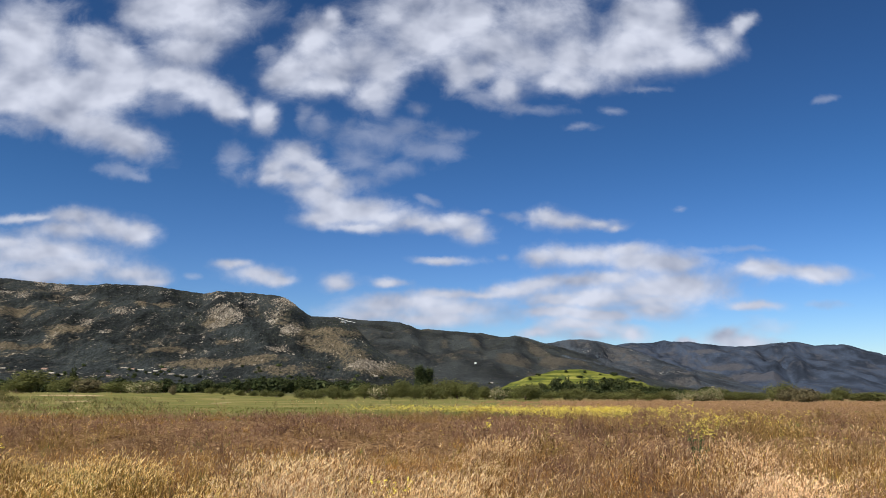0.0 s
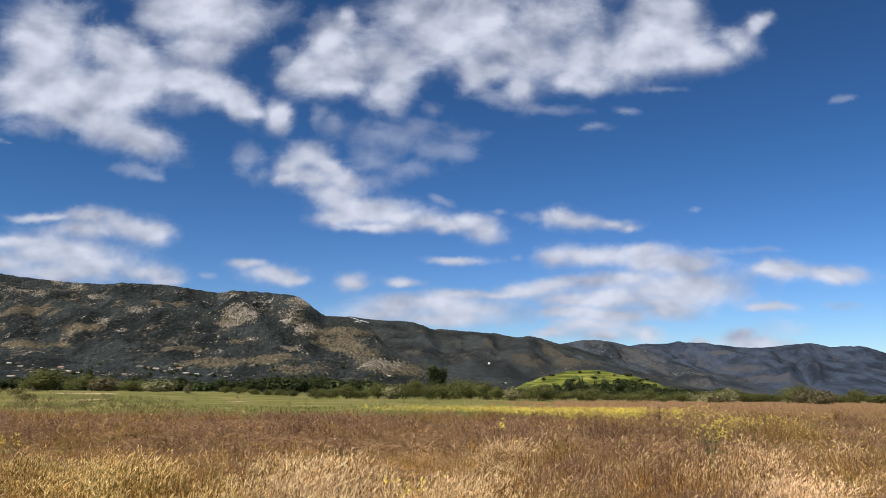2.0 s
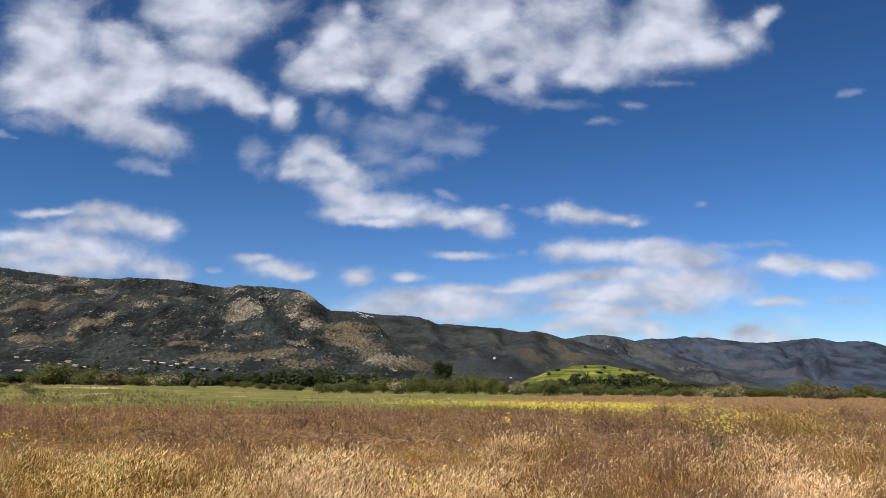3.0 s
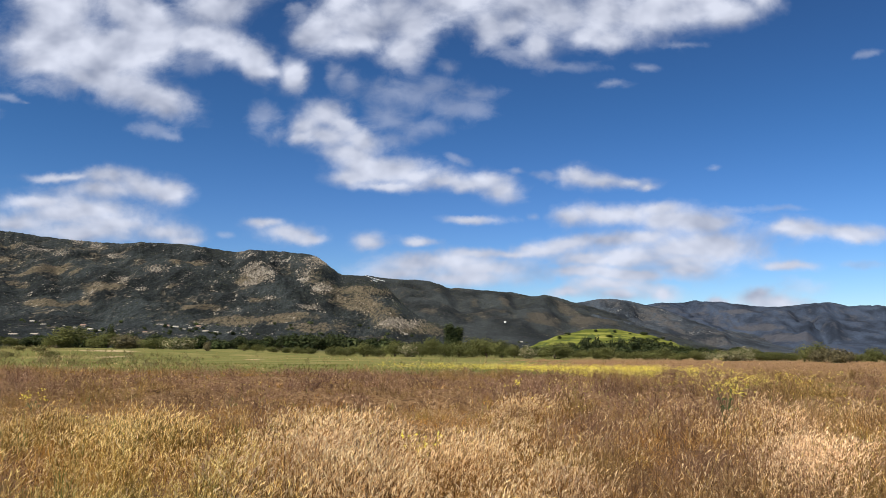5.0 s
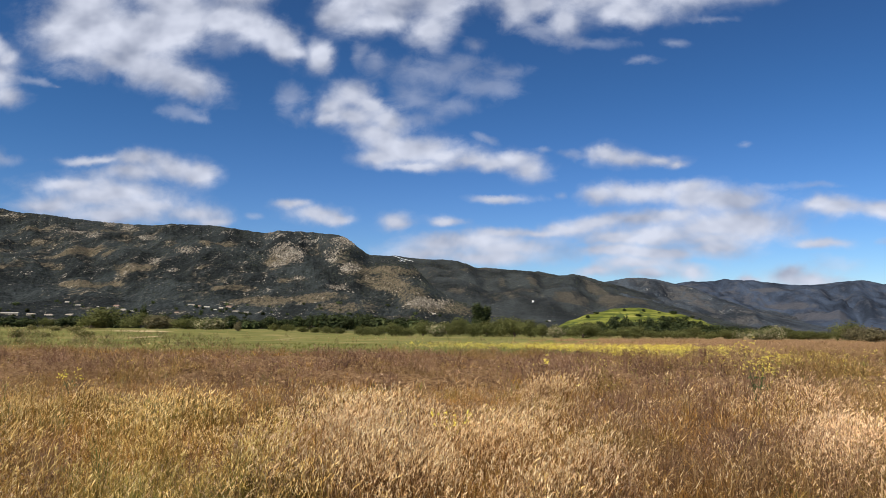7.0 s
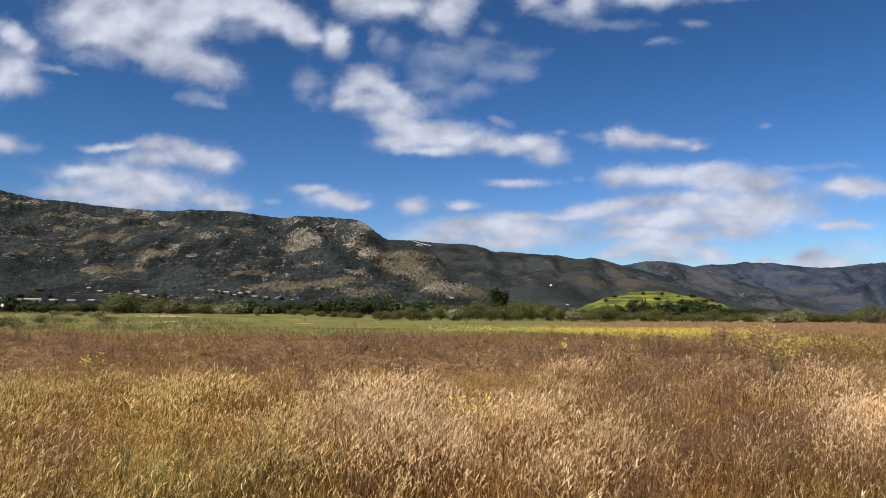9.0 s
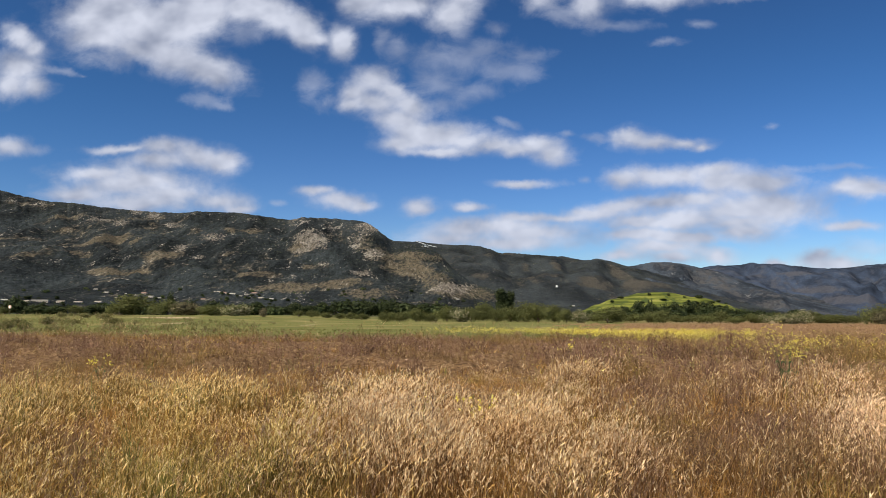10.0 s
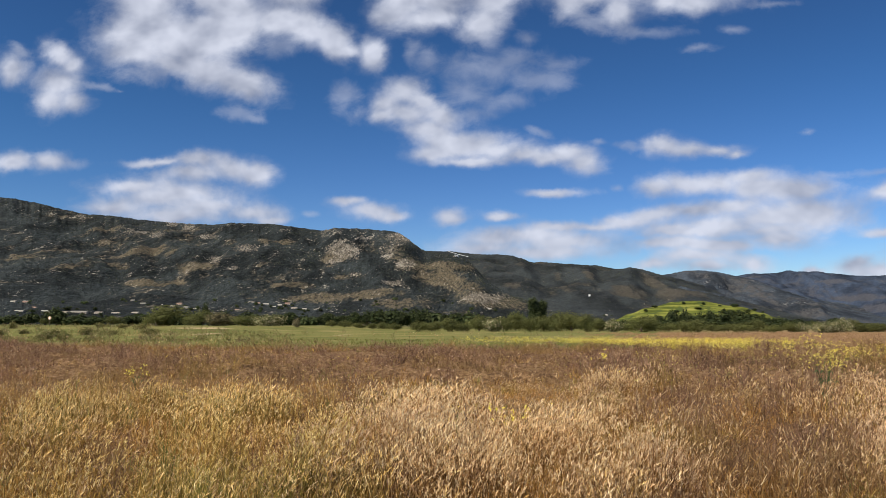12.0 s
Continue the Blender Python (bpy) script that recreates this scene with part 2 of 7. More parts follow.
# left heap
puff(-0.553, 0.448, 0.023, 0.022)
puff(-0.543, 0.392, 0.037, 0.022)
puff(-0.498, 0.378, 0.029, 0.017)
puff(-0.556, 0.367, 0.024, 0.009)
puff(-0.466, 0.342, 0.029, 0.012, -25)
puff(-0.424, 0.323, 0.028, 0.010, -20)
puff(-0.506, 0.350, 0.022, 0.008, -20)
puff(-0.463, 0.449, 0.018, 0.013, -20)
puff(-0.432, 0.430, 0.018, 0.013, -30)
puff(-0.429, 0.385, 0.022, 0.014)
puff(-0.459, 0.394, 0.016, 0.012)
puff(-0.405, 0.396, 0.013, 0.012)
puff(-0.340, 0.441, 0.022, 0.013)
puff(-0.371, 0.452, 0.015, 0.007, 0, 0.4)
puff(-0.319, 0.476, 0.022, 0.015, 0, 0.1)
puff(-0.381, 0.491, 0.025, 0.015, 0, 0.15)
puff(-0.344, 0.502, 0.030, 0.013, 0, 0.1)
puff(-0.311, 0.473, 0.011, 0.007)
puff(-0.347, 0.495, 0.015, 0.006)
puff(-0.395, 0.422, 0.017, 0.008, 0, 0.2)
puff(-0.363, 0.399, 0.021, 0.010)
puff(-0.326, 0.388, 0.022, 0.010, -22)
puff(-0.288, 0.369, 0.017, 0.009, -30)
puff(-0.273, 0.355, 0.013, 0.005)
puff(-0.232, 0.351, 0.009, 0.010)
puff(-0.257, 0.355, 0.008, 0.005, 0, 0.3)
puff(-0.261, 0.488, 0.030, 0.016, 0, 0.4)
puff(-0.553, 0.494, 0.040, 0.015, 0, 0.4)
puff(-0.357, 0.362, 0.029, 0.010, 0, 0.55)
puff(-0.553, 0.338, 0.029, 0.010, 0, 0.5)
# small left
puff(-0.413, 0.276, 0.023, 0.008, -6, 0.2)
puff(-0.395, 0.271, 0.014, 0.005, -10, 0.1)
# left heap
puff(-0.553, 0.448, 0.018, 0.017)
puff(-0.543, 0.392, 0.029, 0.017)
puff(-0.498, 0.378, 0.023, 0.014)
puff(-0.556, 0.367, 0.019, 0.007)
puff(-0.466, 0.342, 0.023, 0.010, -25)
puff(-0.424, 0.323, 0.022, 0.008, -20)
puff(-0.506, 0.350, 0.017, 0.006, -20)
puff(-0.463, 0.449, 0.014, 0.010, -20)
puff(-0.432, 0.430, 0.014, 0.010, -30)
puff(-0.429, 0.385, 0.017, 0.011)
puff(-0.459, 0.394, 0.012, 0.010)
puff(-0.405, 0.396, 0.010, 0.010)
puff(-0.340, 0.441, 0.017, 0.010)
puff(-0.371, 0.452, 0.012, 0.006, 0, 0.4)
puff(-0.319, 0.476, 0.017, 0.012, 0, 0.1)
puff(-0.381, 0.491, 0.020, 0.012, 0, 0.15)
puff(-0.344, 0.502, 0.023, 0.010, 0, 0.1)
puff(-0.311, 0.473, 0.009, 0.006)
puff(-0.347, 0.495, 0.012, 0.005)
puff(-0.395, 0.422, 0.013, 0.007, 0, 0.2)
puff(-0.363, 0.399, 0.016, 0.008)
puff(-0.326, 0.388, 0.017, 0.008, -22)
puff(-0.288, 0.369, 0.013, 0.007, -30)
puff(-0.273, 0.355, 0.010, 0.004)
puff(-0.232, 0.351, 0.007, 0.008)
puff(-0.257, 0.355, 0.006, 0.004, 0, 0.3)
puff(-0.261, 0.488, 0.023, 0.013, 0, 0.4)
puff(-0.553, 0.494, 0.031, 0.012, 0, 0.4)
puff(-0.357, 0.362, 0.023, 0.008, 0, 0.55)
puff(-0.553, 0.338, 0.023, 0.008, 0, 0.5)
# small left
puff(-0.413, 0.276, 0.023, 0.008, -6, 0.2)
puff(-0.395, 0.271, 0.014, 0.005, -10, 0.1)
# left heap
puff(-0.553, 0.448, 0.022, 0.021)
puff(-0.543, 0.392, 0.036, 0.021)
puff(-0.466, 0.342, 0.028, 0.012, -25)
puff(-0.424, 0.323, 0.027, 0.010, -20)
puff(-0.506, 0.350, 0.021, 0.008, -20)
puff(-0.463, 0.449, 0.017, 0.012, -20)
puff(-0.429, 0.385, 0.021, 0.014)
puff(-0.340, 0.441, 0.021, 0.012)
puff(-0.371, 0.452, 0.014, 0.007, 0, 0.4)
puff(-0.319, 0.476, 0.021, 0.014, 0, 0.1)
puff(-0.381, 0.491, 0.024, 0.015, 0, 0.15)
puff(-0.344, 0.502, 0.029, 0.012, 0, 0.1)
puff(-0.311, 0.473, 0.011, 0.007)
puff(-0.347, 0.495, 0.015, 0.006)
puff(-0.395, 0.422, 0.016, 0.008, 0, 0.2)
puff(-0.363, 0.399, 0.020, 0.010)
puff(-0.326, 0.388, 0.021, 0.010, -22)
puff(-0.288, 0.369, 0.016, 0.009, -30)
puff(-0.273, 0.355, 0.012, 0.004)
puff(-0.232, 0.351, 0.009, 0.009)
puff(-0.257, 0.355, 0.008, 0.004, 0, 0.3)
puff(-0.261, 0.488, 0.029, 0.016, 0, 0.4)
puff(-0.553, 0.494, 0.039, 0.015, 0, 0.4)
puff(-0.357, 0.362, 0.028, 0.010, 0, 0.55)
puff(-0.553, 0.338, 0.028, 0.010, 0, 0.5)
# small left
puff(-0.413, 0.276, 0.023, 0.008, -6, 0.2)
puff(-0.395, 0.271, 0.014, 0.005, -10, 0.1)
# left heap
puff(-0.553, 0.448, 0.019, 0.019)
puff(-0.543, 0.392, 0.031, 0.018)
puff(-0.466, 0.342, 0.024, 0.010, -25)
puff(-0.424, 0.323, 0.024, 0.008, -20)
puff(-0.506, 0.350, 0.018, 0.007, -20)
puff(-0.463, 0.449, 0.015, 0.011, -20)
puff(-0.429, 0.385, 0.018, 0.012)
puff(-0.340, 0.441, 0.018, 0.011)
puff(-0.371, 0.452, 0.012, 0.006, 0, 0.4)
puff(-0.319, 0.476, 0.018, 0.012, 0, 0.1)
puff(-0.381, 0.491, 0.021, 0.013, 0, 0.15)
puff(-0.344, 0.502, 0.025, 0.011, 0, 0.1)
puff(-0.311, 0.473, 0.009, 0.006)
puff(-0.347, 0.495, 0.013, 0.005)
puff(-0.395, 0.422, 0.014, 0.007, 0, 0.2)
puff(-0.363, 0.399, 0.017, 0.009)
puff(-0.326, 0.388, 0.018, 0.009, -22)
puff(-0.288, 0.369, 0.014, 0.008, -30)
puff(-0.273, 0.355, 0.011, 0.004)
puff(-0.232, 0.351, 0.008, 0.008)
puff(-0.257, 0.355, 0.007, 0.004, 0, 0.3)
puff(-0.261, 0.488, 0.025, 0.013, 0, 0.4)
puff(-0.553, 0.494, 0.033, 0.013, 0, 0.4)
puff(-0.357, 0.362, 0.025, 0.009, 0, 0.55)
puff(-0.553, 0.338, 0.024, 0.008, 0, 0.5)
# small left
puff(-0.413, 0.276, 0.023, 0.008, -6, 0.2)
puff(-0.395, 0.271, 0.014, 0.005, -10, 0.1)
# left heap
puff(-0.553, 0.448, 0.017, 0.015)
puff(-0.547, 0.392, 0.025, 0.015)
puff(-0.473, 0.344, 0.022, 0.008, -25)
puff(-0.433, 0.325, 0.020, 0.005, -20)
puff(-0.506, 0.350, 0.018, 0.007, -20)
puff(-0.463, 0.449, 0.015, 0.011, -20)
puff(-0.429, 0.385, 0.018, 0.012)
puff(-0.340, 0.441, 0.018, 0.011)
puff(-0.371, 0.452, 0.012, 0.006, 0, 0.4)
puff(-0.319, 0.476, 0.018, 0.012, 0, 0.1)
puff(-0.381, 0.491, 0.021, 0.013, 0, 0.15)
puff(-0.344, 0.502, 0.025, 0.011, 0, 0.1)
puff(-0.311, 0.473, 0.009, 0.006)
puff(-0.347, 0.495, 0.013, 0.005)
puff(-0.395, 0.422, 0.014, 0.007, 0, 0.2)
puff(-0.363, 0.399, 0.017, 0.009)
puff(-0.326, 0.388, 0.018, 0.009, -22)
puff(-0.288, 0.369, 0.014, 0.008, -30)
puff(-0.273, 0.355, 0.011, 0.004)
puff(-0.232, 0.351, 0.008, 0.008)
puff(-0.257, 0.355, 0.007, 0.004, 0, 0.3)
puff(-0.261, 0.488, 0.025, 0.013, 0, 0.4)
puff(-0.553, 0.494, 0.033, 0.013, 0, 0.4)
puff(-0.357, 0.362, 0.025, 0.009, 0, 0.55)
puff(-0.553, 0.338, 0.024, 0.008, 0, 0.5)
# small left
puff(-0.413, 0.276, 0.023, 0.008, -6, 0.2)
puff(-0.395, 0.271, 0.014, 0.005, -10, 0.1)
# high heap
puff(-0.170, 0.455, 0.028, 0.033)
puff(-0.151, 0.482, 0.014, 0.015)
puff(-0.139, 0.426, 0.049, 0.033)
puff(-0.191, 0.413, 0.031, 0.025)
puff(-0.209, 0.402, 0.024, 0.015)
puff(-0.153, 0.394, 0.042, 0.013)
puff(-0.110, 0.440, 0.035, 0.030)
puff(-0.079, 0.418, 0.030, 0.034)
puff(-0.094, 0.385, 0.025, 0.021)
puff(-0.085, 0.362, 0.021, 0.015, 0, 0.25)
puff(-0.034, 0.363, 0.017, 0.011, 0, 0.35)
puff(-0.230, 0.437, 0.017, 0.015, 0, 0.4)
puff(-0.035, 0.474, 0.050, 0.038)
puff(-0.067, 0.489, 0.036, 0.026)
puff(-0.010, 0.448, 0.035, 0.026)
puff(-0.022, 0.514, 0.064, 0.031)
puff(0.031, 0.482, 0.050, 0.038)
puff(0.068, 0.450, 0.050, 0.033)
puff(0.020, 0.411, 0.018, 0.027, 20)
puff(0.009, 0.384, 0.013, 0.013, 0, 0.2)
puff(0.047, 0.411, 0.021, 0.013)
puff(0.082, 0.390, 0.021, 0.022)
puff(0.112, 0.426, 0.042, 0.033)
puff(0.141, 0.404, 0.035, 0.018)
puff(0.174, 0.396, 0.027, 0.015)
puff(0.164, 0.435, 0.042, 0.036)
puff(0.128, 0.483, 0.057, 0.037)
puff(0.216, 0.426, 0.042, 0.025)
puff(0.242, 0.453, 0.034, 0.035)
puff(0.253, 0.493, 0.029, 0.032)
puff(0.285, 0.468, 0.036, 0.036)
puff(0.296, 0.500, 0.031, 0.021)
puff(0.267, 0.432, 0.042, 0.016)
puff(0.312, 0.436, 0.035, 0.019)
puff(0.341, 0.432, 0.031, 0.016)
puff(0.371, 0.451, 0.021, 0.021, 50)
puff(0.394, 0.478, 0.011, 0.021, -40)
puff(-0.007, 0.554, 0.086, 0.031)
puff(0.159, 0.551, 0.086, 0.031)
puff(0.287, 0.552, 0.043, 0.031)
puff(0.111, 0.361, 0.056, 0.009, 0, 0.4)
puff(0.217, 0.358, 0.017, 0.007, 0, 0.25)
puff(0.177, 0.338, 0.028, 0.006, 0, 0.5)
puff(0.259, 0.391, 0.035, 0.006, 0, 0.45)
puff(0.053, 0.376, 0.028, 0.015, 0, 0.3)
# middle heap
puff(-0.190, 0.299, 0.031, 0.018)
puff(-0.215, 0.283, 0.022, 0.016, 30)
puff(-0.163, 0.283, 0.031, 0.012, -20)
puff(-0.193, 0.269, 0.039, 0.014)
puff(-0.220, 0.266, 0.018, 0.009)
puff(-0.141, 0.265, 0.029, 0.013, -20)
puff(-0.159, 0.247, 0.031, 0.013)
puff(-0.134, 0.234, 0.042, 0.014, -5)
puff(-0.111, 0.224, 0.049, 0.013)
puff(-0.153, 0.215, 0.029, 0.009)
puff(-0.075, 0.217, 0.042, 0.011)
puff(-0.104, 0.204, 0.042, 0.006)
puff(-0.033, 0.210, 0.042, 0.008)
puff(0.017, 0.210, 0.029, 0.011)
puff(0.037, 0.200, 0.021, 0.013)
puff(0.049, 0.190, 0.021, 0.006, 0, 0.2)
puff(-0.005, 0.206, 0.028, 0.008)
# veils round it
puff(-0.157, 0.339, 0.019, 0.018, -30, 0.05)
puff(-0.178, 0.352, 0.013, 0.019, 0, 0.2)
puff(-0.093, 0.326, 0.062, 0.026, 0, 0.3)
puff(-0.020, 0.307, 0.044, 0.022, 0, 0.3)
puff(-0.049, 0.337, 0.044, 0.017, 0, 0.4)
puff(-0.107, 0.294, 0.044, 0.022, 0, 0.3)
puff(-0.063, 0.279, 0.053, 0.016, 0, 0.45)
puff(0.002, 0.326, 0.044, 0.013, 0, 0.35)
puff(0.002, 0.302, 0.035, 0.016, 0, 0.4)
puff(-0.270, 0.294, 0.022, 0.022, 0, 0.3)
puff(-0.252, 0.271, 0.018, 0.016, -40, 0.4)
puff(-0.106, 0.266, 0.035, 0.018, 0, 0.3)
puff(-0.023, 0.238, 0.022, 0.006, -20, 0.3)
puff(0.052, 0.224, 0.013, 0.005, 0, 0.35)
puff(0.084, 0.219, 0.017, 0.007, 0, 0.35)
puff(0.299, 0.228, 0.013, 0.005, 0, 0.45)
puff(0.492, 0.375, 0.027, 0.007, 15, 0.42)
# small middle
puff(0.131, 0.219, 0.021, 0.011)
puff(0.161, 0.214, 0.031, 0.009)
puff(0.196, 0.212, 0.030, 0.008)
puff(0.218, 0.208, 0.011, 0.005)
# left low
puff(-0.524, 0.215, 0.042, 0.006)
puff(-0.466, 0.216, 0.033, 0.012)
puff(-0.428, 0.204, 0.043, 0.014, -10)
puff(-0.388, 0.194, 0.023, 0.012)
puff(-0.473, 0.197, 0.058, 0.013)
puff(-0.550, 0.183, 0.059, 0.010)
puff(-0.503, 0.168, 0.075, 0.018)
puff(-0.580, 0.156, 0.051, 0.013)
puff(-0.457, 0.153, 0.058, 0.019)
puff(-0.388, 0.145, 0.037, 0.013)
puff(-0.365, 0.135, 0.020, 0.006)
puff(-0.506, 0.142, 0.083, 0.013)
# low band
puff(-0.261, 0.154, 0.023, 0.006)
puff(-0.231, 0.141, 0.033, 0.010)
puff(-0.203, 0.135, 0.019, 0.006)
puff(-0.313, 0.139, 0.011, 0.005, 0, 0.25)
puff(-0.135, 0.131, 0.021, 0.010)
puff(-0.067, 0.132, 0.020, 0.006)
puff(0.017, 0.162, 0.041, 0.006, 0, 0.05)
puff(-0.004, 0.162, 0.028, 0.005)
puff(0.074, 0.168, 0.008, 0.006, 0, 0.3)
puff(0.093, 0.217, 0.012, 0.007, 0, 0.15)
# right heap
puff(0.120, 0.166, 0.021, 0.010)
puff(0.154, 0.167, 0.035, 0.012)
puff(0.195, 0.170, 0.038, 0.012, 5)
puff(0.236, 0.175, 0.038, 0.010)
puff(0.245, 0.163, 0.052, 0.014)
puff(0.288, 0.159, 0.049, 0.015)
puff(0.321, 0.176, 0.037, 0.006, 0, 0.2)
puff(0.380, 0.176, 0.029, 0.005, 0, 0.3)
puff(0.209, 0.143, 0.038, 0.010)
puff(0.167, 0.136, 0.045, 0.009, 5)
puff(0.113, 0.129, 0.038, 0.009, 5)
puff(0.085, 0.122, 0.038, 0.008)
puff(0.051, 0.117, 0.046, 0.006)
puff(0.003, 0.117, 0.039, 0.006)
puff(0.306, 0.129, 0.059, 0.020)
puff(0.254, 0.125, 0.060, 0.017)
puff(0.200, 0.118, 0.060, 0.012)
puff(0.146, 0.111, 0.061, 0.009)
puff(0.353, 0.145, 0.029, 0.015, 0, 0.1)
puff(0.260, 0.102, 0.045, 0.010)
puff(0.133, 0.097, 0.053, 0.008)
puff(0.197, 0.094, 0.068, 0.008)
puff(0.159, 0.081, 0.045, 0.009)
puff(0.179, 0.070, 0.030, 0.008)
puff(0.119, 0.073, 0.030, 0.007)
puff(0.229, 0.072, 0.021, 0.011)
puff(0.213, 0.079, 0.030, 0.007, 0, 0.2)
puff(0.253, 0.111, 0.052, 0.009)
# bank behind the ridge
puff(-0.032, 0.108, 0.065, 0.010)
puff(-0.074, 0.103, 0.050, 0.012)
puff(0.009, 0.099, 0.065, 0.010)
puff(-0.018, 0.088, 0.065, 0.009)
puff(-0.089, 0.092, 0.050, 0.012)
puff(0.058, 0.105, 0.048, 0.007, 0, 0.1)
puff(0.065, 0.089, 0.048, 0.009, 0, 0.1)
# right low
puff(0.404, 0.149, 0.033, 0.011)
puff(0.385, 0.151, 0.022, 0.008)
puff(0.390, 0.105, 0.029, 0.006)
puff(0.369, 0.102, 0.016, 0.004, 0, 0.2)
puff(0.298, 0.064, 0.015, 0.005)
puff(0.350, 0.070, 0.022, 0.010, 10)
puff(0.369, 0.063, 0.043, 0.010)
puff(0.408, 0.080, 0.043, 0.010, 0, 0.1)
puff(0.462, 0.147, 0.036, 0.011)
puff(0.473, 0.106, 0.028, 0.006, 0, 0.2)
# far left
puff(-0.673, 0.369, 0.023, 0.015, -30)
puff(-0.656, 0.353, 0.014, 0.013)
puff(-0.667, 0.326, 0.035, 0.020)
puff(-0.651, 0.303, 0.024, 0.017)
puff(-0.682, 0.304, 0.022, 0.017)
puff(-0.611, 0.321, 0.029, 0.006, -15, 0.05)
puff(-0.583, 0.315, 0.009, 0.003, 0, 0.2)
puff(-0.678, 0.218, 0.026, 0.012)
puff(-0.645, 0.213, 0.021, 0.008, 0, 0.1)
# farther left
puff(-0.744, 0.352, 0.022, 0.020)
puff(-0.730, 0.377, 0.019, 0.007, -35, 0.1)
puff(-0.738, 0.216, 0.040, 0.012)
puff(-0.813, 0.355, 0.031, 0.022)

# Clouds outside the view: loose heaps of the same kind.
drift = wnoise(coord, 3.2, 6.0, 0.55)
outside = wmath("MAXIMUM", wsmooth(split.outputs[1], 0.55, 0.35), wsmooth(wmath("DIVIDE", up, ahead), 0.56, 0.68))
loose = wmath("MULTIPLY", wsmooth(drift.outputs["Fac"], 0.52, 0.66), outside)
flat = (1.0, 1.35, 1.0)
grain = wnoise(wvec("MULTIPLY", place, flat), 12.0, 8.0, 0.60, 0.25)
edge = wmath("MULTIPLY_ADD", wmath("SUBTRACT", grain.outputs["Fac"], 0.5), -2.0, reach)
shreds = wnoise(wvec("MULTIPLY", place, (1.0, 1.4, 1.0)), 22.0, 5.0, 0.62, 0.4)
torn = wmath("SUBTRACT", shreds.outputs["Fac"], 0.5)
halo = wmath("MULTIPLY", wsmooth(wmath("MULTIPLY_ADD", torn, -1.5, edge), 1.8, 0.8), 0.20)
haze = wmath("MULTIPLY", wsmooth(wmath("MULTIPLY_ADD", torn, -2.0, veil), 1.4, 0.10), 0.36)
cover = wmath("MAXIMUM", wsmooth(edge, 1.40, 0.25), loose)
cover = wmath("SUBTRACT", 1.0, wmath("MULTIPLY", wmath("SUBTRACT", 1.0, cover), wmath("MULTIPLY", wmath("SUBTRACT", 1.0, halo), wmath("SUBTRACT", 1.0, haze))))
# Relief: a second look a little towards the sun tells lit tops from grey undersides.
lifted = wvec("ADD", place, (-0.010, 0.022, 0.0))
grain_lit = wnoise(wvec("MULTIPLY", lifted, flat), 13.0, 3.0, 0.5, 0.25)
grain_low = wnoise(wvec("MULTIPLY", place, flat), 13.0, 3.0, 0.5, 0.25)
relief = wmath("SUBTRACT", grain_low.outputs["Fac"], grain_lit.outputs["Fac"])
thick = wsmooth(edge, 1.0, 0.1)
lit = wmath("MULTIPLY_ADD", relief, 2.0, wmath("MULTIPLY_ADD", thick, 0.10, 0.56), clamp=True)
white = wnode("ShaderNodeMix", data_type="RGBA")
wt.links.new(lit, white.inputs[0])
white.inputs[6].default_value = (3.1, 3.5, 4.7, 1)
white.inputs[7].default_value = (7.5, 7.9, 9.2, 1)
over = wnode("ShaderNodeMix", data_type="RGBA")
wt.links.new(wmath("MULTIPLY", cover, 0.96), over.inputs[0])
tint = wnode("ShaderNodeMix", data_type="RGBA")   # dry mountain air: deep blue above, paler towards the ridges
wt.links.new(wsmooth(wmath("DIVIDE", up, ahead), 0.02, 0.34), tint.inputs[0])
tint.inputs[6].default_value, tint.inputs[7].default_value = (0.89, 0.93, 1.14, 1), (0.665, 1.0, 1.12, 1)
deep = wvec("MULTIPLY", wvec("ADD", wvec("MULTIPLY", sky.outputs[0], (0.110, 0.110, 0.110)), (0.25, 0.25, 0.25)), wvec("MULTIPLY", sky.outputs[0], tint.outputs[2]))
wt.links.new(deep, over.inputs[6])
wt.links.new(white.outputs[2], over.inputs[7])
back = wnode("ShaderNodeBackground")
back.inputs["Strength"].default_value = 0.067
wt.links.new(over.outputs[2], back.inputs["Color"])
wt.links.new(back.outputs[0], wnode("ShaderNodeOutputWorld").inputs[0])


# ---------------- materials ----------------
def material(name):
    """A new node material: its tree, its Principled node, and short makers for nodes."""
    mat = bpy.data.materials.new(name)
    mat.use_nodes = True
    tree = mat.node_tree
    return mat, tree, tree.nodes["Principled BSDF"]


def noise_of(tree, vec, scale, detail=4.0, rough=0.55):
    n = tree.nodes.new("ShaderNodeTexNoise")
    tree.links.new(vec, n.inputs["Vector"])
    n.inputs["Scale"].default_value, n.inputs["Detail"].default_value, n.inputs["Roughness"].default_value = scale, detail, rough
    return n.outputs["Fac"]


def step_of(tree, value, a, b, lo=0.0, hi=1.0):
    n = tree.nodes.new("ShaderNodeMapRange")
    n.interpolation_type = "SMOOTHSTEP"
    tree.links.new(value, n.inputs["Value"])
    for key, v in (("From Min", a), ("From Max", b), ("To Min", lo), ("To Max", hi)):
        n.inputs[key].default_value = v
    return n.outputs[0]


def mix_of(tree, fac, a, b, blend="MIX"):
    n = tree.nodes.new("ShaderNodeMix")
    n.data_type, n.blend_type = "RGBA", blend
    for i, v in ((0, fac), (6, a), (7, b)):
        if isinstance(v, (int, float)):
            n.inputs[i].default_value = v
        elif isinstance(v, tuple):
            n.inputs[i].default_value = (*v, 1)
        else:
            tree.links.new(v, n.inputs[i])
    return n.outputs[2]


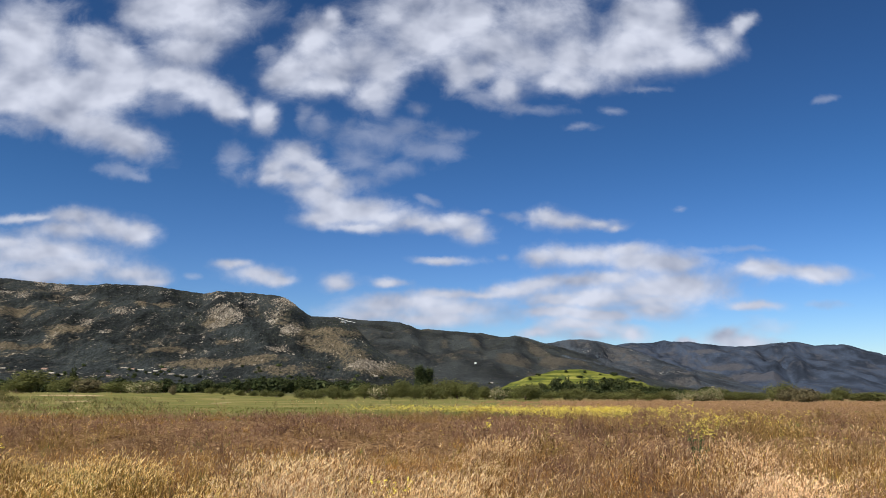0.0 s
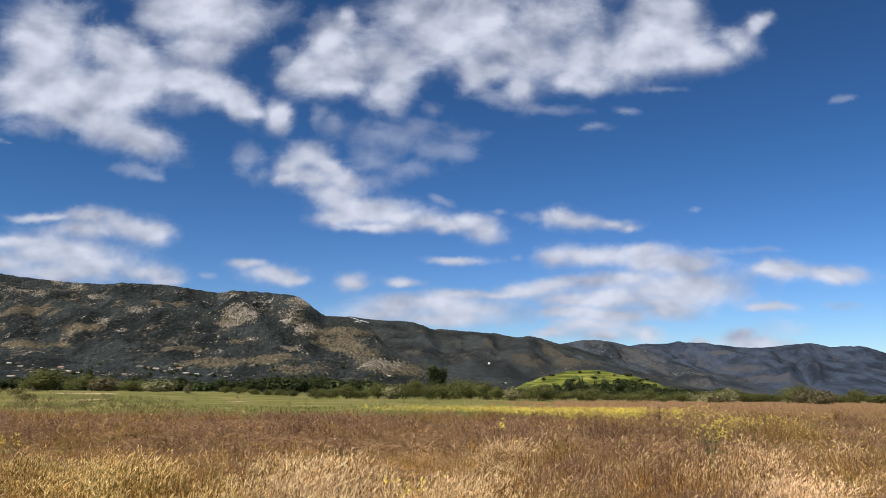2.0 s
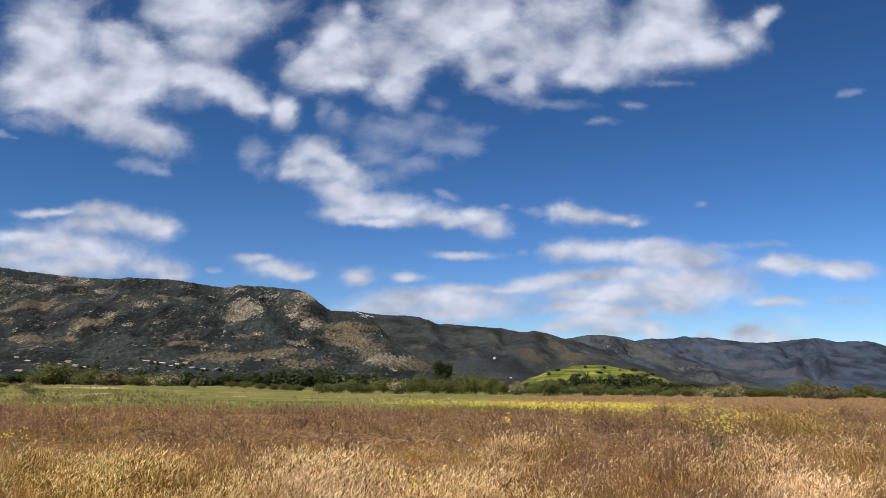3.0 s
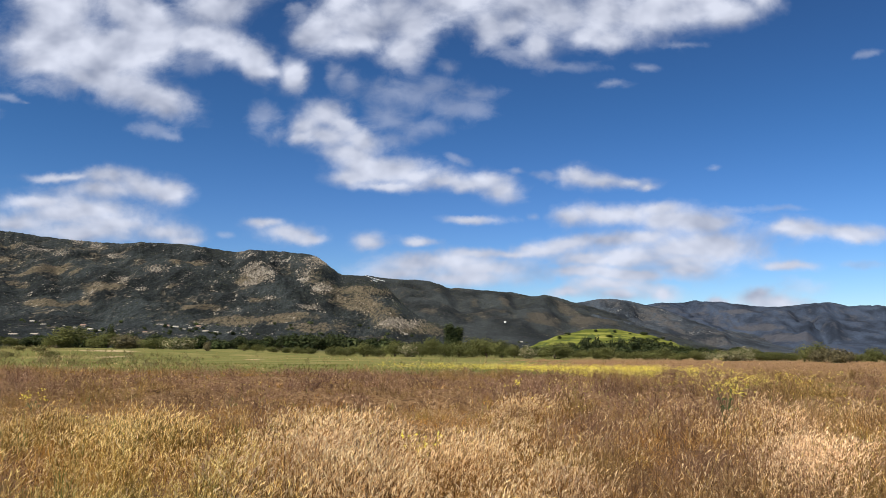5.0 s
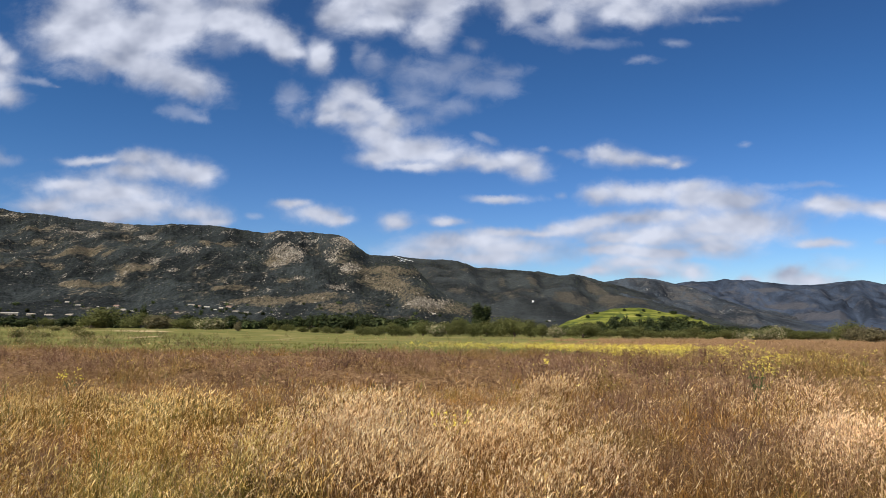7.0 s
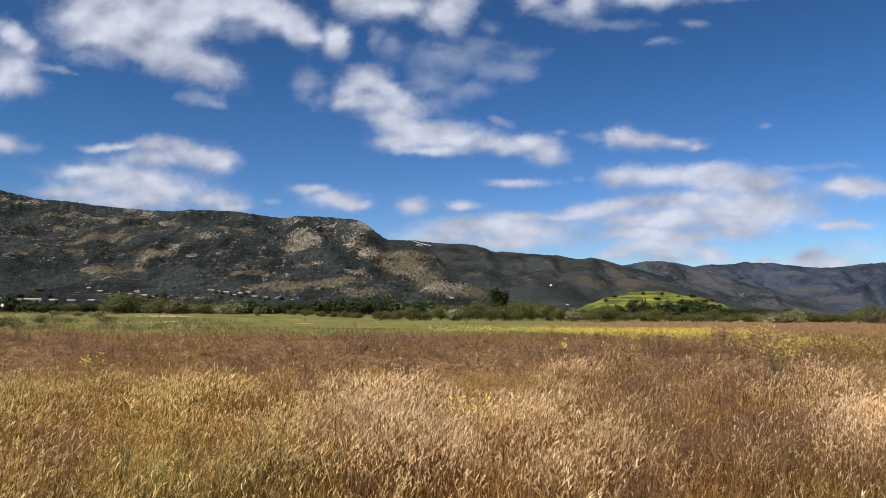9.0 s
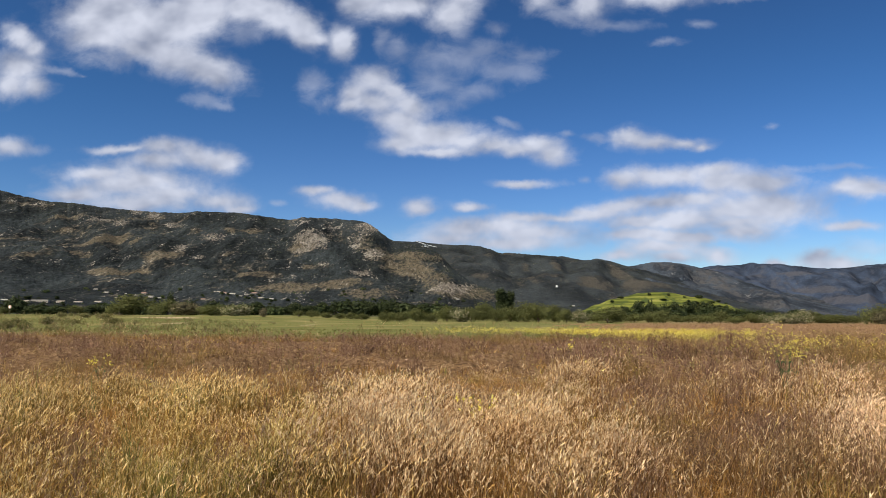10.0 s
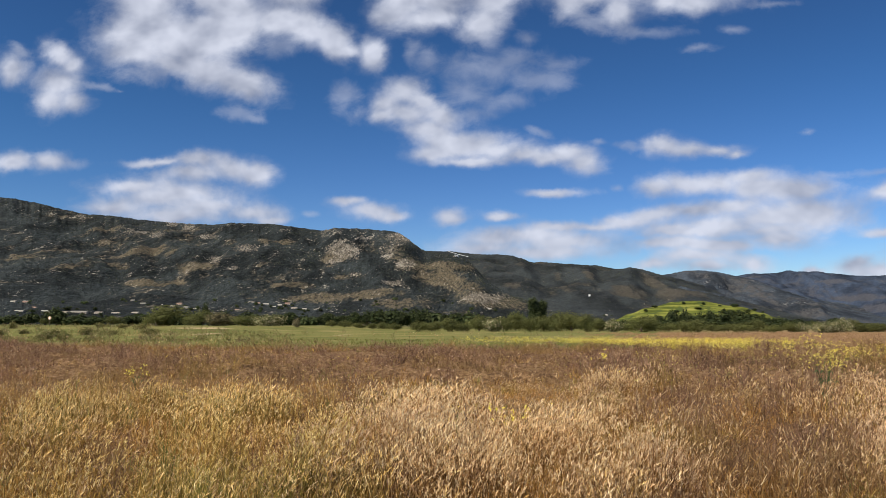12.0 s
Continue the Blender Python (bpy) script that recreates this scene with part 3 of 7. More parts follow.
def ramp_of(tree, value, stops):
    n = tree.nodes.new("ShaderNodeValToRGB")
    while len(n.color_ramp.elements) < len(stops):
        n.color_ramp.elements.new(0.5)
    for e, (p, c) in zip(n.color_ramp.elements, stops):
        e.position, e.color = p, (*c, 1)
    tree.links.new(value, n.inputs[0])
    return n.outputs[0]


def math_of(tree, op, a, b, clamp=False):
    n = tree.nodes.new("ShaderNodeMath")
    n.operation, n.use_clamp = op, clamp
    for i, v in enumerate((a, b)):
        if isinstance(v, (int, float)):
            n.inputs[i].default_value = v
        else:
            tree.links.new(v, n.inputs[i])
    return n.outputs[0]


def object_place(tree):
    return tree.nodes.new("ShaderNodeTexCoord").outputs["Object"]


def bump_of(tree, bsdf, height, strength, distance):
    n = tree.nodes.new("ShaderNodeBump")
    n.inputs["Strength"].default_value, n.inputs["Distance"].default_value = strength, distance
    tree.links.new(height, n.inputs["Height"])
    tree.links.new(n.outputs[0], bsdf.inputs["Normal"])


def leafy(name, stops, patches=(0.12, 0.75, 1.25), through_light=0.3, rough=0.7, other=None, share=(0.5, 0.45, 0.58)):
    """Leaves, stems and heads: colour by piece and by patch of the field, some light passing through."""
    mat, tree, bsdf = material(name)
    piece = tree.nodes.new("ShaderNodeNewGeometry").outputs["Random Per Island"]
    where = object_place(tree)
    colour = ramp_of(tree, piece, stops)
    if other:
        size, a, b = share
        colour = mix_of(tree, step_of(tree, noise_of(tree, where, size, 3.0), a, b), colour, ramp_of(tree, piece, other))
    scale, low, high = patches
    patch = step_of(tree, noise_of(tree, where, scale, 3.0), 0.3, 0.7, low, high)
    grey = tree.nodes.new("ShaderNodeCombineColor")
    for i in range(3):
        tree.links.new(patch, grey.inputs[i])
    colour = mix_of(tree, 1.0, colour, grey.outputs[0], "MULTIPLY")
    tree.links.new(colour, bsdf.inputs["Base Color"])
    bsdf.inputs["Roughness"].default_value = rough
    bsdf.inputs["Specular IOR Level"].default_value = 0.12
    if through_light:
        glow = tree.nodes.new("ShaderNodeBsdfTranslucent")
        tree.links.new(colour, glow.inputs["Color"])
        mix = tree.nodes.new("ShaderNodeMixShader")
        mix.inputs[0].default_value = through_light
        tree.links.new(bsdf.outputs[0], mix.inputs[1])
        tree.links.new(glow.outputs[0], mix.inputs[2])
        tree.links.new(mix.outputs[0], tree.nodes["Material Output"].inputs[0])
    return mat


STRAW_STEM = leafy("straw_stem", [(0.0, (0.075, 0.034, 0.011)), (0.45, (0.22, 0.105, 0.034)), (0.8, (0.42, 0.24, 0.090)), (1.0, (0.58, 0.40, 0.19))], (0.35, 0.6, 1.25), 0.15,
                   other=[(0.0, (0.075, 0.036, 0.020)), (0.5, (0.20, 0.105, 0.052)), (1.0, (0.44, 0.29, 0.16))], share=(0.45, 0.50, 0.64))
STRAW_HEAD = leafy("straw_head", [(0.0, (0.48, 0.26, 0.11)), (0.35, (0.87, 0.585, 0.285)), (0.8, (0.97, 0.78, 0.48)), (1.0, (0.68, 0.39, 0.19))], (0.30, 0.70, 1.15), 0.30,
                   other=[(0.0, (0.46, 0.25, 0.12)), (0.5, (0.84, 0.55, 0.31)), (1.0, (0.96, 0.74, 0.48))], share=(0.4, 0.50, 0.64))
YELLOW_STEM = leafy("yellow_stem", [(0.0, (0.085, 0.046, 0.010)), (0.45, (0.21, 0.120, 0.024)), (0.8, (0.36, 0.225, 0.058)), (1.0, (0.50, 0.36, 0.13))], (0.35, 0.65, 1.25), 0.2,
                    other=[(0.0, (0.070, 0.068, 0.014)), (0.5, (0.16, 0.145, 0.030)), (1.0, (0.34, 0.29, 0.08))], share=(0.5, 0.52, 0.66))
YELLOW_HEAD = leafy("yellow_head", [(0.0, (0.44, 0.25, 0.07)), (0.35, (0.84, 0.55, 0.19)), (0.8, (0.96, 0.77, 0.40)), (1.0, (0.62, 0.38, 0.13))], (0.30, 0.82, 1.2), 0.30,
                    other=[(0.0, (0.38, 0.26, 0.07)), (0.5, (0.72, 0.52, 0.17)), (1.0, (0.92, 0.74, 0.36))], share=(0.4, 0.52, 0.66))
WEED_STEM = leafy("weed_stem", [(0.0, (0.115, 0.064, 0.038)), (0.5, (0.215, 0.118, 0.070)), (1.0, (0.31, 0.19, 0.115))], (0.25, 0.7, 1.25),
                  other=[(0.0, (0.14, 0.086, 0.026)), (0.5, (0.26, 0.160, 0.048)), (1.0, (0.36, 0.24, 0.09))], share=(0.16, 0.48, 0.62))
WEED_SEED = leafy("weed_seed", [(0.0, (0.14, 0.080, 0.054)), (0.5, (0.26, 0.146, 0.094)), (0.85, (0.37, 0.228, 0.148)), (1.0, (0.54, 0.38, 0.25))], (0.25, 0.7, 1.25),
                  other=[(0.0, (0.18, 0.105, 0.036)), (0.5, (0.30, 0.185, 0.064)), (0.9, (0.40, 0.26, 0.10)), (1.0, (0.52, 0.37, 0.18))], share=(0.16, 0.48, 0.62))
GREEN_BLADE = leafy("green_blade", [(0.0, (0.13, 0.145, 0.036)), (0.5, (0.19, 0.20, 0.055)), (0.85, (0.25, 0.235, 0.075)), (1.0, (0.33, 0.28, 0.11))], (0.06, 0.8, 1.2), 0.35)
YELLOW_PETAL = leafy("yellow_petal", [(0.0, (0.66, 0.53, 0.05)), (0.6, (0.90, 0.73, 0.10)), (1.0, (0.94, 0.84, 0.28))], (0.1, 0.85, 1.1), 0.3)
OLIVE_LEAF = leafy("olive_leaf", [(0.0, (0.105, 0.112, 0.036)), (0.5, (0.135, 0.142, 0.046)), (0.9, (0.172, 0.172, 0.060)), (1.0, (0.22, 0.205, 0.088))], (0.05, 0.6, 1.35), 0.42)
OCHRE_BLADE = leafy("ochre_blade", [(0.0, (0.10, 0.045, 0.011)), (0.4, (0.28, 0.130, 0.030)), (0.8, (0.48, 0.255, 0.065)), (1.0, (0.62, 0.41, 0.15))], (0.4, 0.7, 1.25), 0.2,
                    other=[(0.0, (0.15, 0.10, 0.018)), (0.5, (0.28, 0.19, 0.038)), (1.0, (0.44, 0.33, 0.09))], share=(0.5, 0.5, 0.64))
SCRUB_LEAF = leafy("scrub_leaf", [(0.0, (0.10, 0.105, 0.034)), (0.5, (0.17, 0.160, 0.055)), (0.8, (0.26, 0.215, 0.085)), (1.0, (0.42, 0.36, 0.20))], (0.15, 0.75, 1.25), 0.3,
                   other=[(0.0, (0.12, 0.09, 0.045)), (1.0, (0.30, 0.235, 0.13))], share=(0.12, 0.5, 0.62))
BLOOM_LEAF = leafy("bloom_leaf", [(0.0, (0.08, 0.09, 0.03)), (0.5, (0.16, 0.16, 0.065)), (0.8, (0.34, 0.30, 0.17)), (1.0, (0.52, 0.47, 0.32))], (0.5, 0.75, 1.25), 0.25)
BROWN_LEAF = leafy("brown_leaf", [(0.0, (0.085, 0.075, 0.04)), (0.6, (0.145, 0.125, 0.066)), (1.0, (0.21, 0.17, 0.09))], (0.5, 0.75, 1.25), 0.25)
OAK_LEAF = leafy("oak_leaf", [(0.0, (0.022, 0.031, 0.012)), (0.6, (0.044, 0.058, 0.020)), (1.0, (0.08, 0.09, 0.032))], (0.03, 0.45, 1.75), 0.2)


def bark_material():
    mat, tree, bsdf = material("bark")
    where = object_place(tree)
    tree.links.new(ramp_of(tree, noise_of(tree, where, 6.0, 6.0), [(0.3, (0.05, 0.035, 0.024)), (0.7, (0.16, 0.12, 0.085))]), bsdf.inputs["Base Color"])
    bsdf.inputs["Roughness"].default_value = 0.9
    bump_of(tree, bsdf, noise_of(tree, where, 20.0, 4.0), 0.5, 0.03)
    return mat


BARK = bark_material()


def plain(name, colour, rough=0.7, metal=0.0, grain=0.12, scale=3.0):
    mat, tree, bsdf = material(name)
    where = object_place(tree)
    low, high = tuple(c * (1 - grain) for c in colour), tuple(min(1, c * (1 + grain)) for c in colour)
    tree.links.new(ramp_of(tree, noise_of(tree, where, scale, 6.0), [(0.3, low), (0.7, high)]), bsdf.inputs["Base Color"])
    bsdf.inputs["Roughness"].default_value, bsdf.inputs["Metallic"].default_value = rough, metal
    return mat


STUCCO = plain("pale_stucco", (0.36, 0.31, 0.25), 0.85)
STUCCO_TAN = plain("tan_stucco", (0.42, 0.33, 0.24), 0.85)
ROOF_TILE = plain("clay_roof", (0.24, 0.15, 0.11), 0.8, grain=0.3)
ROOF_PALE = plain("pale_roof", (0.30, 0.25, 0.20), 0.8, grain=0.2)
ROOF_WHITE = plain("white_roof", (0.40, 0.36, 0.30), 0.7)
GLASS_DARK = plain("window_glass", (0.03, 0.035, 0.04), 0.1, grain=0.05)
DOOR_GREY = plain("door_grey", (0.08, 0.08, 0.085), 0.5)


BARE_SPOTS = [(-56.0, 124.0, 2.4, 12.0), (-45.1, 101.5, 1.1, 5.0), (-29.7, 111.6, 1.1, 5.0), (22.2, 88.0, 3.7, 6.0)]   # places and half sizes of bare sandy ground


def ground_material():
    """Soil and thatch under the plants, in the bands in which they grow."""
    mat, tree, bsdf = material("field_soil")
    where = object_place(tree)
    split_at = tree.nodes.new("ShaderNodeSeparateXYZ")
    tree.links.new(where, split_at.inputs[0])
    far_by = math_of(tree, "ADD", split_at.outputs[1], math_of(tree, "MULTIPLY", math_of(tree, "SUBTRACT", noise_of(tree, where, 0.05, 4.0), 0.5), 30.0))
    # Thatch colour is darkened to hold the shade of gaps between stems.
    thatch = ramp_of(tree, noise_of(tree, where, 5.0, 8.0, 0.65), [(0.3, (0.035, 0.017, 0.006)), (0.55, (0.095, 0.047, 0.014)), (0.75, (0.20, 0.105, 0.032))])
    rust = ramp_of(tree, noise_of(tree, where, 1.5, 8.0, 0.65), [(0.3, (0.085, 0.048, 0.023)), (0.6, (0.175, 0.106, 0.052)), (0.8, (0.27, 0.175, 0.085))])
    grass = ramp_of(tree, noise_of(tree, where, 0.09, 9.0, 0.62), [(0.3, (0.092, 0.098, 0.028)), (0.5, (0.138, 0.134, 0.042)), (0.7, (0.24, 0.195, 0.08))])
    colour = mix_of(tree, step_of(tree, far_by, 12, 17), thatch, rust)
    bearing = math_of(tree, "DIVIDE", split_at.outputs[0], math_of(tree, "MAXIMUM", split_at.outputs[1], 1.0))
    dry = ramp_of(tree, noise_of(tree, where, 0.06, 8.0, 0.62), [(0.34, (0.15, 0.085, 0.042)), (0.5, (0.23, 0.15, 0.075)), (0.66, (0.36, 0.27, 0.14))])
    grass = mix_of(tree, step_of(tree, math_of(tree, "ADD", bearing, math_of(tree, "MULTIPLY", noise_of(tree, where, 0.03, 3.0), 0.2)), 0.20, 0.34), grass, dry)
    colour = mix_of(tree, step_of(tree, far_by, 48, 66), colour, grass)
    for spot in BARE_SPOTS:
        m = tree.nodes.new("ShaderNodeMapping")
        m.vector_type = "TEXTURE"
        m.inputs["Location"].default_value, m.inputs["Scale"].default_value = (spot[0], spot[1], 0), (spot[2], spot[3], 50)
        tree.links.new(where, m.inputs["Vector"])
        length = tree.nodes.new("ShaderNodeVectorMath")
        length.operation = "LENGTH"
        tree.links.new(m.outputs[0], length.inputs[0])
        worn = math_of(tree, "ADD", length.outputs["Value"], math_of(tree, "MULTIPLY", math_of(tree, "SUBTRACT", noise_of(tree, where, 0.4, 4.0), 0.5), 1.4))
        colour = mix_of(tree, step_of(tree, worn, 1.0, 0.7), colour, (0.38, 0.29, 0.17))
    scrub = ramp_of(tree, noise_of(tree, where, 0.03, 8.0, 0.6), [(0.35, (0.035, 0.045, 0.018)), (0.6, (0.09, 0.085, 0.035)), (0.8, (0.17, 0.14, 0.07))])
    colour = mix_of(tree, step_of(tree, far_by, 210, 300), colour, scrub)
    tree.links.new(colour, bsdf.inputs["Base Color"])
    bsdf.inputs["Roughness"].default_value, bsdf.inputs["Specular IOR Level"].default_value = 1.0, 0.05
    bump_of(tree, bsdf, noise_of(tree, where, 8.0, 6.0), 0.6, 0.08)
    return mat


def mountain_material(name, brush, dry, rock, rock_amount, dry_amount, rock_home=None, dry_home=None, fleck=1.0):
    """Dark brush, dry grass on the spurs and pale rock, in patches of several sizes."""
    mat, tree, bsdf = material(name)
    where = object_place(tree)
    lain = tree.nodes.new("ShaderNodeMapping")   # the slopes lean away: patches run far up and down them
    lain.inputs["Scale"].default_value = (1.8, 0.55, 1.8)
    tree.links.new(where, lain.inputs["Vector"])
    place_of = lain.outputs[0]
    big, mid, small = noise_of(tree, place_of, 0.0042, 5.0, 0.6), noise_of(tree, place_of, 0.022, 5.0, 0.65), noise_of(tree, place_of, 0.11, 4.0, 0.7)
    bushes = ramp_of(tree, small, [(0.32, tuple(c * (1 - 0.55 * fleck) for c in brush)), (0.5, brush), (0.7, tuple(c * (1 + 0.9 * fleck) for c in brush))])
    cover = step_of(tree, noise_of(tree, place_of, 0.0065, 4.0, 0.55), 0.36, 0.64, 0.55, 1.35)   # thick to open brush; cloud shade is put into its broad dark tones
    tone = tree.nodes.new("ShaderNodeCombineColor")
    for i in range(3):
        tree.links.new(cover, tone.inputs[i])
    bushes = mix_of(tree, 1.0, bushes, tone.outputs[0], "MULTIPLY")
    grass = ramp_of(tree, small, [(0.34, tuple(c * (1 - 0.65 * fleck) for c in dry)), (0.48, tuple(c * 0.85 for c in dry)), (0.72, tuple(c * (1 + 0.3 * fleck) for c in dry))])
    stone = ramp_of(tree, small, [(0.3, tuple(c * 0.3 for c in rock)), (0.5, rock), (0.75, tuple(min(0.8, c * 1.5) for c in rock))])

    def home(spec):
        m = tree.nodes.new("ShaderNodeMapping")
        m.vector_type = "TEXTURE"
        m.inputs["Location"].default_value, m.inputs["Scale"].default_value = spec[:3], spec[3:]
        tree.links.new(where, m.inputs["Vector"])
        length = tree.nodes.new("ShaderNodeVectorMath")
        length.operation = "LENGTH"
        tree.links.new(m.outputs[0], length.inputs[0])
        return step_of(tree, length.outputs["Value"], 1.25, 0.35)

    dry_mask = math_of(tree, "ADD", big, math_of(tree, "MULTIPLY", math_of(tree, "SUBTRACT", mid, 0.5), 0.9))
    dry_mask = math_of(tree, "ADD", dry_mask, math_of(tree, "MULTIPLY", math_of(tree, "SUBTRACT", small, 0.5), 0.55 * fleck))
    if dry_home:
        for spec in dry_home:
            dry_mask = math_of(tree, "ADD", dry_mask, math_of(tree, "MULTIPLY", home(spec), 0.27))
    colour = mix_of(tree, step_of(tree, dry_mask, 0.56 - dry_amount - 0.05 * (1 - fleck), 0.76 - dry_amount + 0.10 * (1 - fleck)), bushes, grass)
    crag = noise_of(tree, place_of, 0.24, 3.0, 0.6)
    rock_mask = math_of(tree, "ADD", mid, math_of(tree, "MULTIPLY", math_of(tree, "SUBTRACT", small, 0.5), 0.8))
    rock_mask = math_of(tree, "ADD", rock_mask, math_of(tree, "MULTIPLY", math_of(tree, "SUBTRACT", crag, 0.5), 0.9 * fleck))
    if rock_home:
        for spec in rock_home:
            rock_mask = math_of(tree, "ADD", rock_mask, math_of(tree, "MULTIPLY", home(spec), 0.215))
    colour = mix_of(tree, step_of(tree, rock_mask, 0.72 - rock_amount, 0.84 - rock_amount), colour, stone)
    tree.links.new(colour, bsdf.inputs["Base Color"])
    bsdf.inputs["Roughness"].default_value = 0.95
    bsdf.inputs["Specular IOR Level"].default_value = 0.1
    bump_of(tree, bsdf, small, 0.8 * fleck, 9.0)
    return mat


def hill_material():
    mat, tree, bsdf = material("green_hill_grass")
    where = object_place(tree)
    m = tree.nodes.new("ShaderNodeMapping")
    m.inputs["Scale"].default_value = (0.22, 0.22, 4.5)
    tree.links.new(where, m.inputs["Vector"])
    bands = noise_of(tree, m.outputs[0], 0.16, 5.0, 0.6)
    colour = ramp_of(tree, bands, [(0.36, (0.050, 0.060, 0.013)), (0.47, (0.098, 0.110, 0.021)), (0.58, (0.165, 0.168, 0.036)), (0.75, (0.26, 0.24, 0.075))])
    spots = step_of(tree, noise_of(tree, where, 0.11, 5.0, 0.68), 0.53, 0.63)
    tree.links.new(mix_of(tree, spots, colour, (0.05, 0.065, 0.02)), bsdf.inputs["Base Color"])
    bsdf.inputs["Roughness"].default_value, bsdf.inputs["Specular IOR Level"].default_value = 1.0, 0.05
    bump_of(tree, bsdf, bands, 0.5, 1.5)
    return mat


# ---------------- shapes from numbers ----------------
rng = np.random.default_rng(7)
LATTICE = np.random.default_rng(3).random((256, 256))


def grain2(x, y, seed=0):
    """Smooth value noise, 0 to 1, over arrays."""
    x, y = np.asarray(x, float) + seed * 17.31, np.asarray(y, float) + seed * 9.77
    xi, yi = np.floor(x).astype(int), np.floor(y).astype(int)
    fx, fy = x - xi, y - yi
    fx, fy = fx * fx * fx * (fx * (fx * 6 - 15) + 10), fy * fy * fy * (fy * (fy * 6 - 15) + 10)
    a, b = LATTICE[xi % 256, yi % 256], LATTICE[(xi + 1) % 256, yi % 256]
    c, d = LATTICE[xi % 256, (yi + 1) % 256], LATTICE[(xi + 1) % 256, (yi + 1) % 256]
    return (a * (1 - fx) + b * fx) * (1 - fy) + (c * (1 - fx) + d * fx) * fy


def fbm(x, y, octaves=5, seed=0, gain=0.5):
    total, size, norm = 0.0, 1.0, 0.0
    for k in range(octaves):
        total = total + size * grain2(x * 2 ** k, y * 2 ** k, seed + k)
        norm += size
        size *= gain
    return total / norm


def ridged(x, y, octaves=4, seed=0, gain=0.5):
    total, size, norm = 0.0, 1.0, 0.0
    for k in range(octaves):
        total = total + size * (1 - np.abs(2 * grain2(x * 2 ** k, y * 2 ** k, seed + k) - 1))
        norm += size
        size *= gain
    return total / norm


def smooth(v, a, b):
    s = np.clip((np.asarray(v, float) - a) / (b - a), 0, 1)
    return s * s * (3 - 2 * s)


def mesh_from(name, verts, faces, mats, face_mat=None, shade=False):
    """A mesh from arrays of corners and of faces with one number of corners each."""
    me = bpy.data.meshes.new(name)
    verts, faces = np.asarray(verts, np.float32), np.asarray(faces, np.int32)
    me.vertices.add(len(verts))
    me.vertices.foreach_set("co", verts.ravel())
    me.loops.add(faces.size)
    me.loops.foreach_set("vertex_index", faces.ravel())
    me.polygons.add(len(faces))
    me.polygons.foreach_set("loop_start", np.arange(len(faces), dtype=np.int32) * faces.shape[1])
    me.polygons.foreach_set("loop_total", np.full(len(faces), faces.shape[1], np.int32))
    if face_mat is not None:
        me.polygons.foreach_set("material_index", np.asarray(face_mat, np.int32))
    me.polygons.foreach_set("use_smooth", np.full(len(faces), shade))
    for m in mats:
        me.materials.append(m)
    me.update()
    me.validate()
    return me


def part(name, bm, mat, parent, label=""):
    me = bpy.data.meshes.new(name)
    bm.to_mesh(me)
    bm.free()
    me.materials.append(mat)
    ob = new(name, me)
    ob.parent = parent
    if label:
        tagged(ob, label)
    return ob


def grid_faces(rows, cols):
    i = np.arange(rows * cols).reshape(rows, cols)
    return np.stack([i[:-1, :-1], i[:-1, 1:], i[1:, 1:], i[1:, :-1]], -1).reshape(-1, 4)


# ---------------- ground ----------------
def ground_height(x, y):
    """The field: nearly level, with a low bank at its far side and small swells."""
    x, y = np.asarray(x, float), np.asarray(y, float)
    swell = (fbm(x / 14, y / 14, 3, 5) - 0.5) * 0.22 * smooth(np.hypot(x, y), 3, 30)
    bank = 0.95 * smooth(-x, 36, 62) * smooth(y, 70, 112)
    return swell + bank


def build_ground():
    rings = np.concatenate([[0.0], np.geomspace(1.0, 4900, 150)])
    turns = np.linspace(0, 2 * np.pi, 241)
    r, a = np.meshgrid(rings, turns, indexing="ij")
    x, y = r * np.sin(a), r * np.cos(a)
    v = np.stack([x, y, ground_height(x, y) * smooth(r, 420, 250)], -1).reshape(-1, 3)
    me = mesh_from("ground", v, grid_faces(len(rings), len(turns))[:, ::-1], [ground_material()], shade=True)
    tagged(new("ground", me), "broad level meadow of dry soil and thatch", "ground", kind="structure")


build_ground()

# ---------------- mountains ----------------
def rib_push(u, v, lines):
    """How far ribs (+) and gullies (-) lift a slope. Each: lift, half width, then right-of-ahead and rise of its points from the top down."""
    total = 0.0
    for lift, half, *line in lines:
        best = np.full(u.shape, 1e9)
        for k in range(0, len(line) - 2, 2):
            ax, ay, bx, by = line[k:k + 4]
            dx, dy = bx - ax, by - ay
            t = np.clip(((u - ax) * dx + (v - ay) * dy) / (dx * dx + dy * dy), 0, 1)
            best = np.minimum(best, np.hypot(u - ax - t * dx, v - ay - t * dy))
        total = total + lift * np.exp(-(best / half) ** 2 * 1.2)
    return total


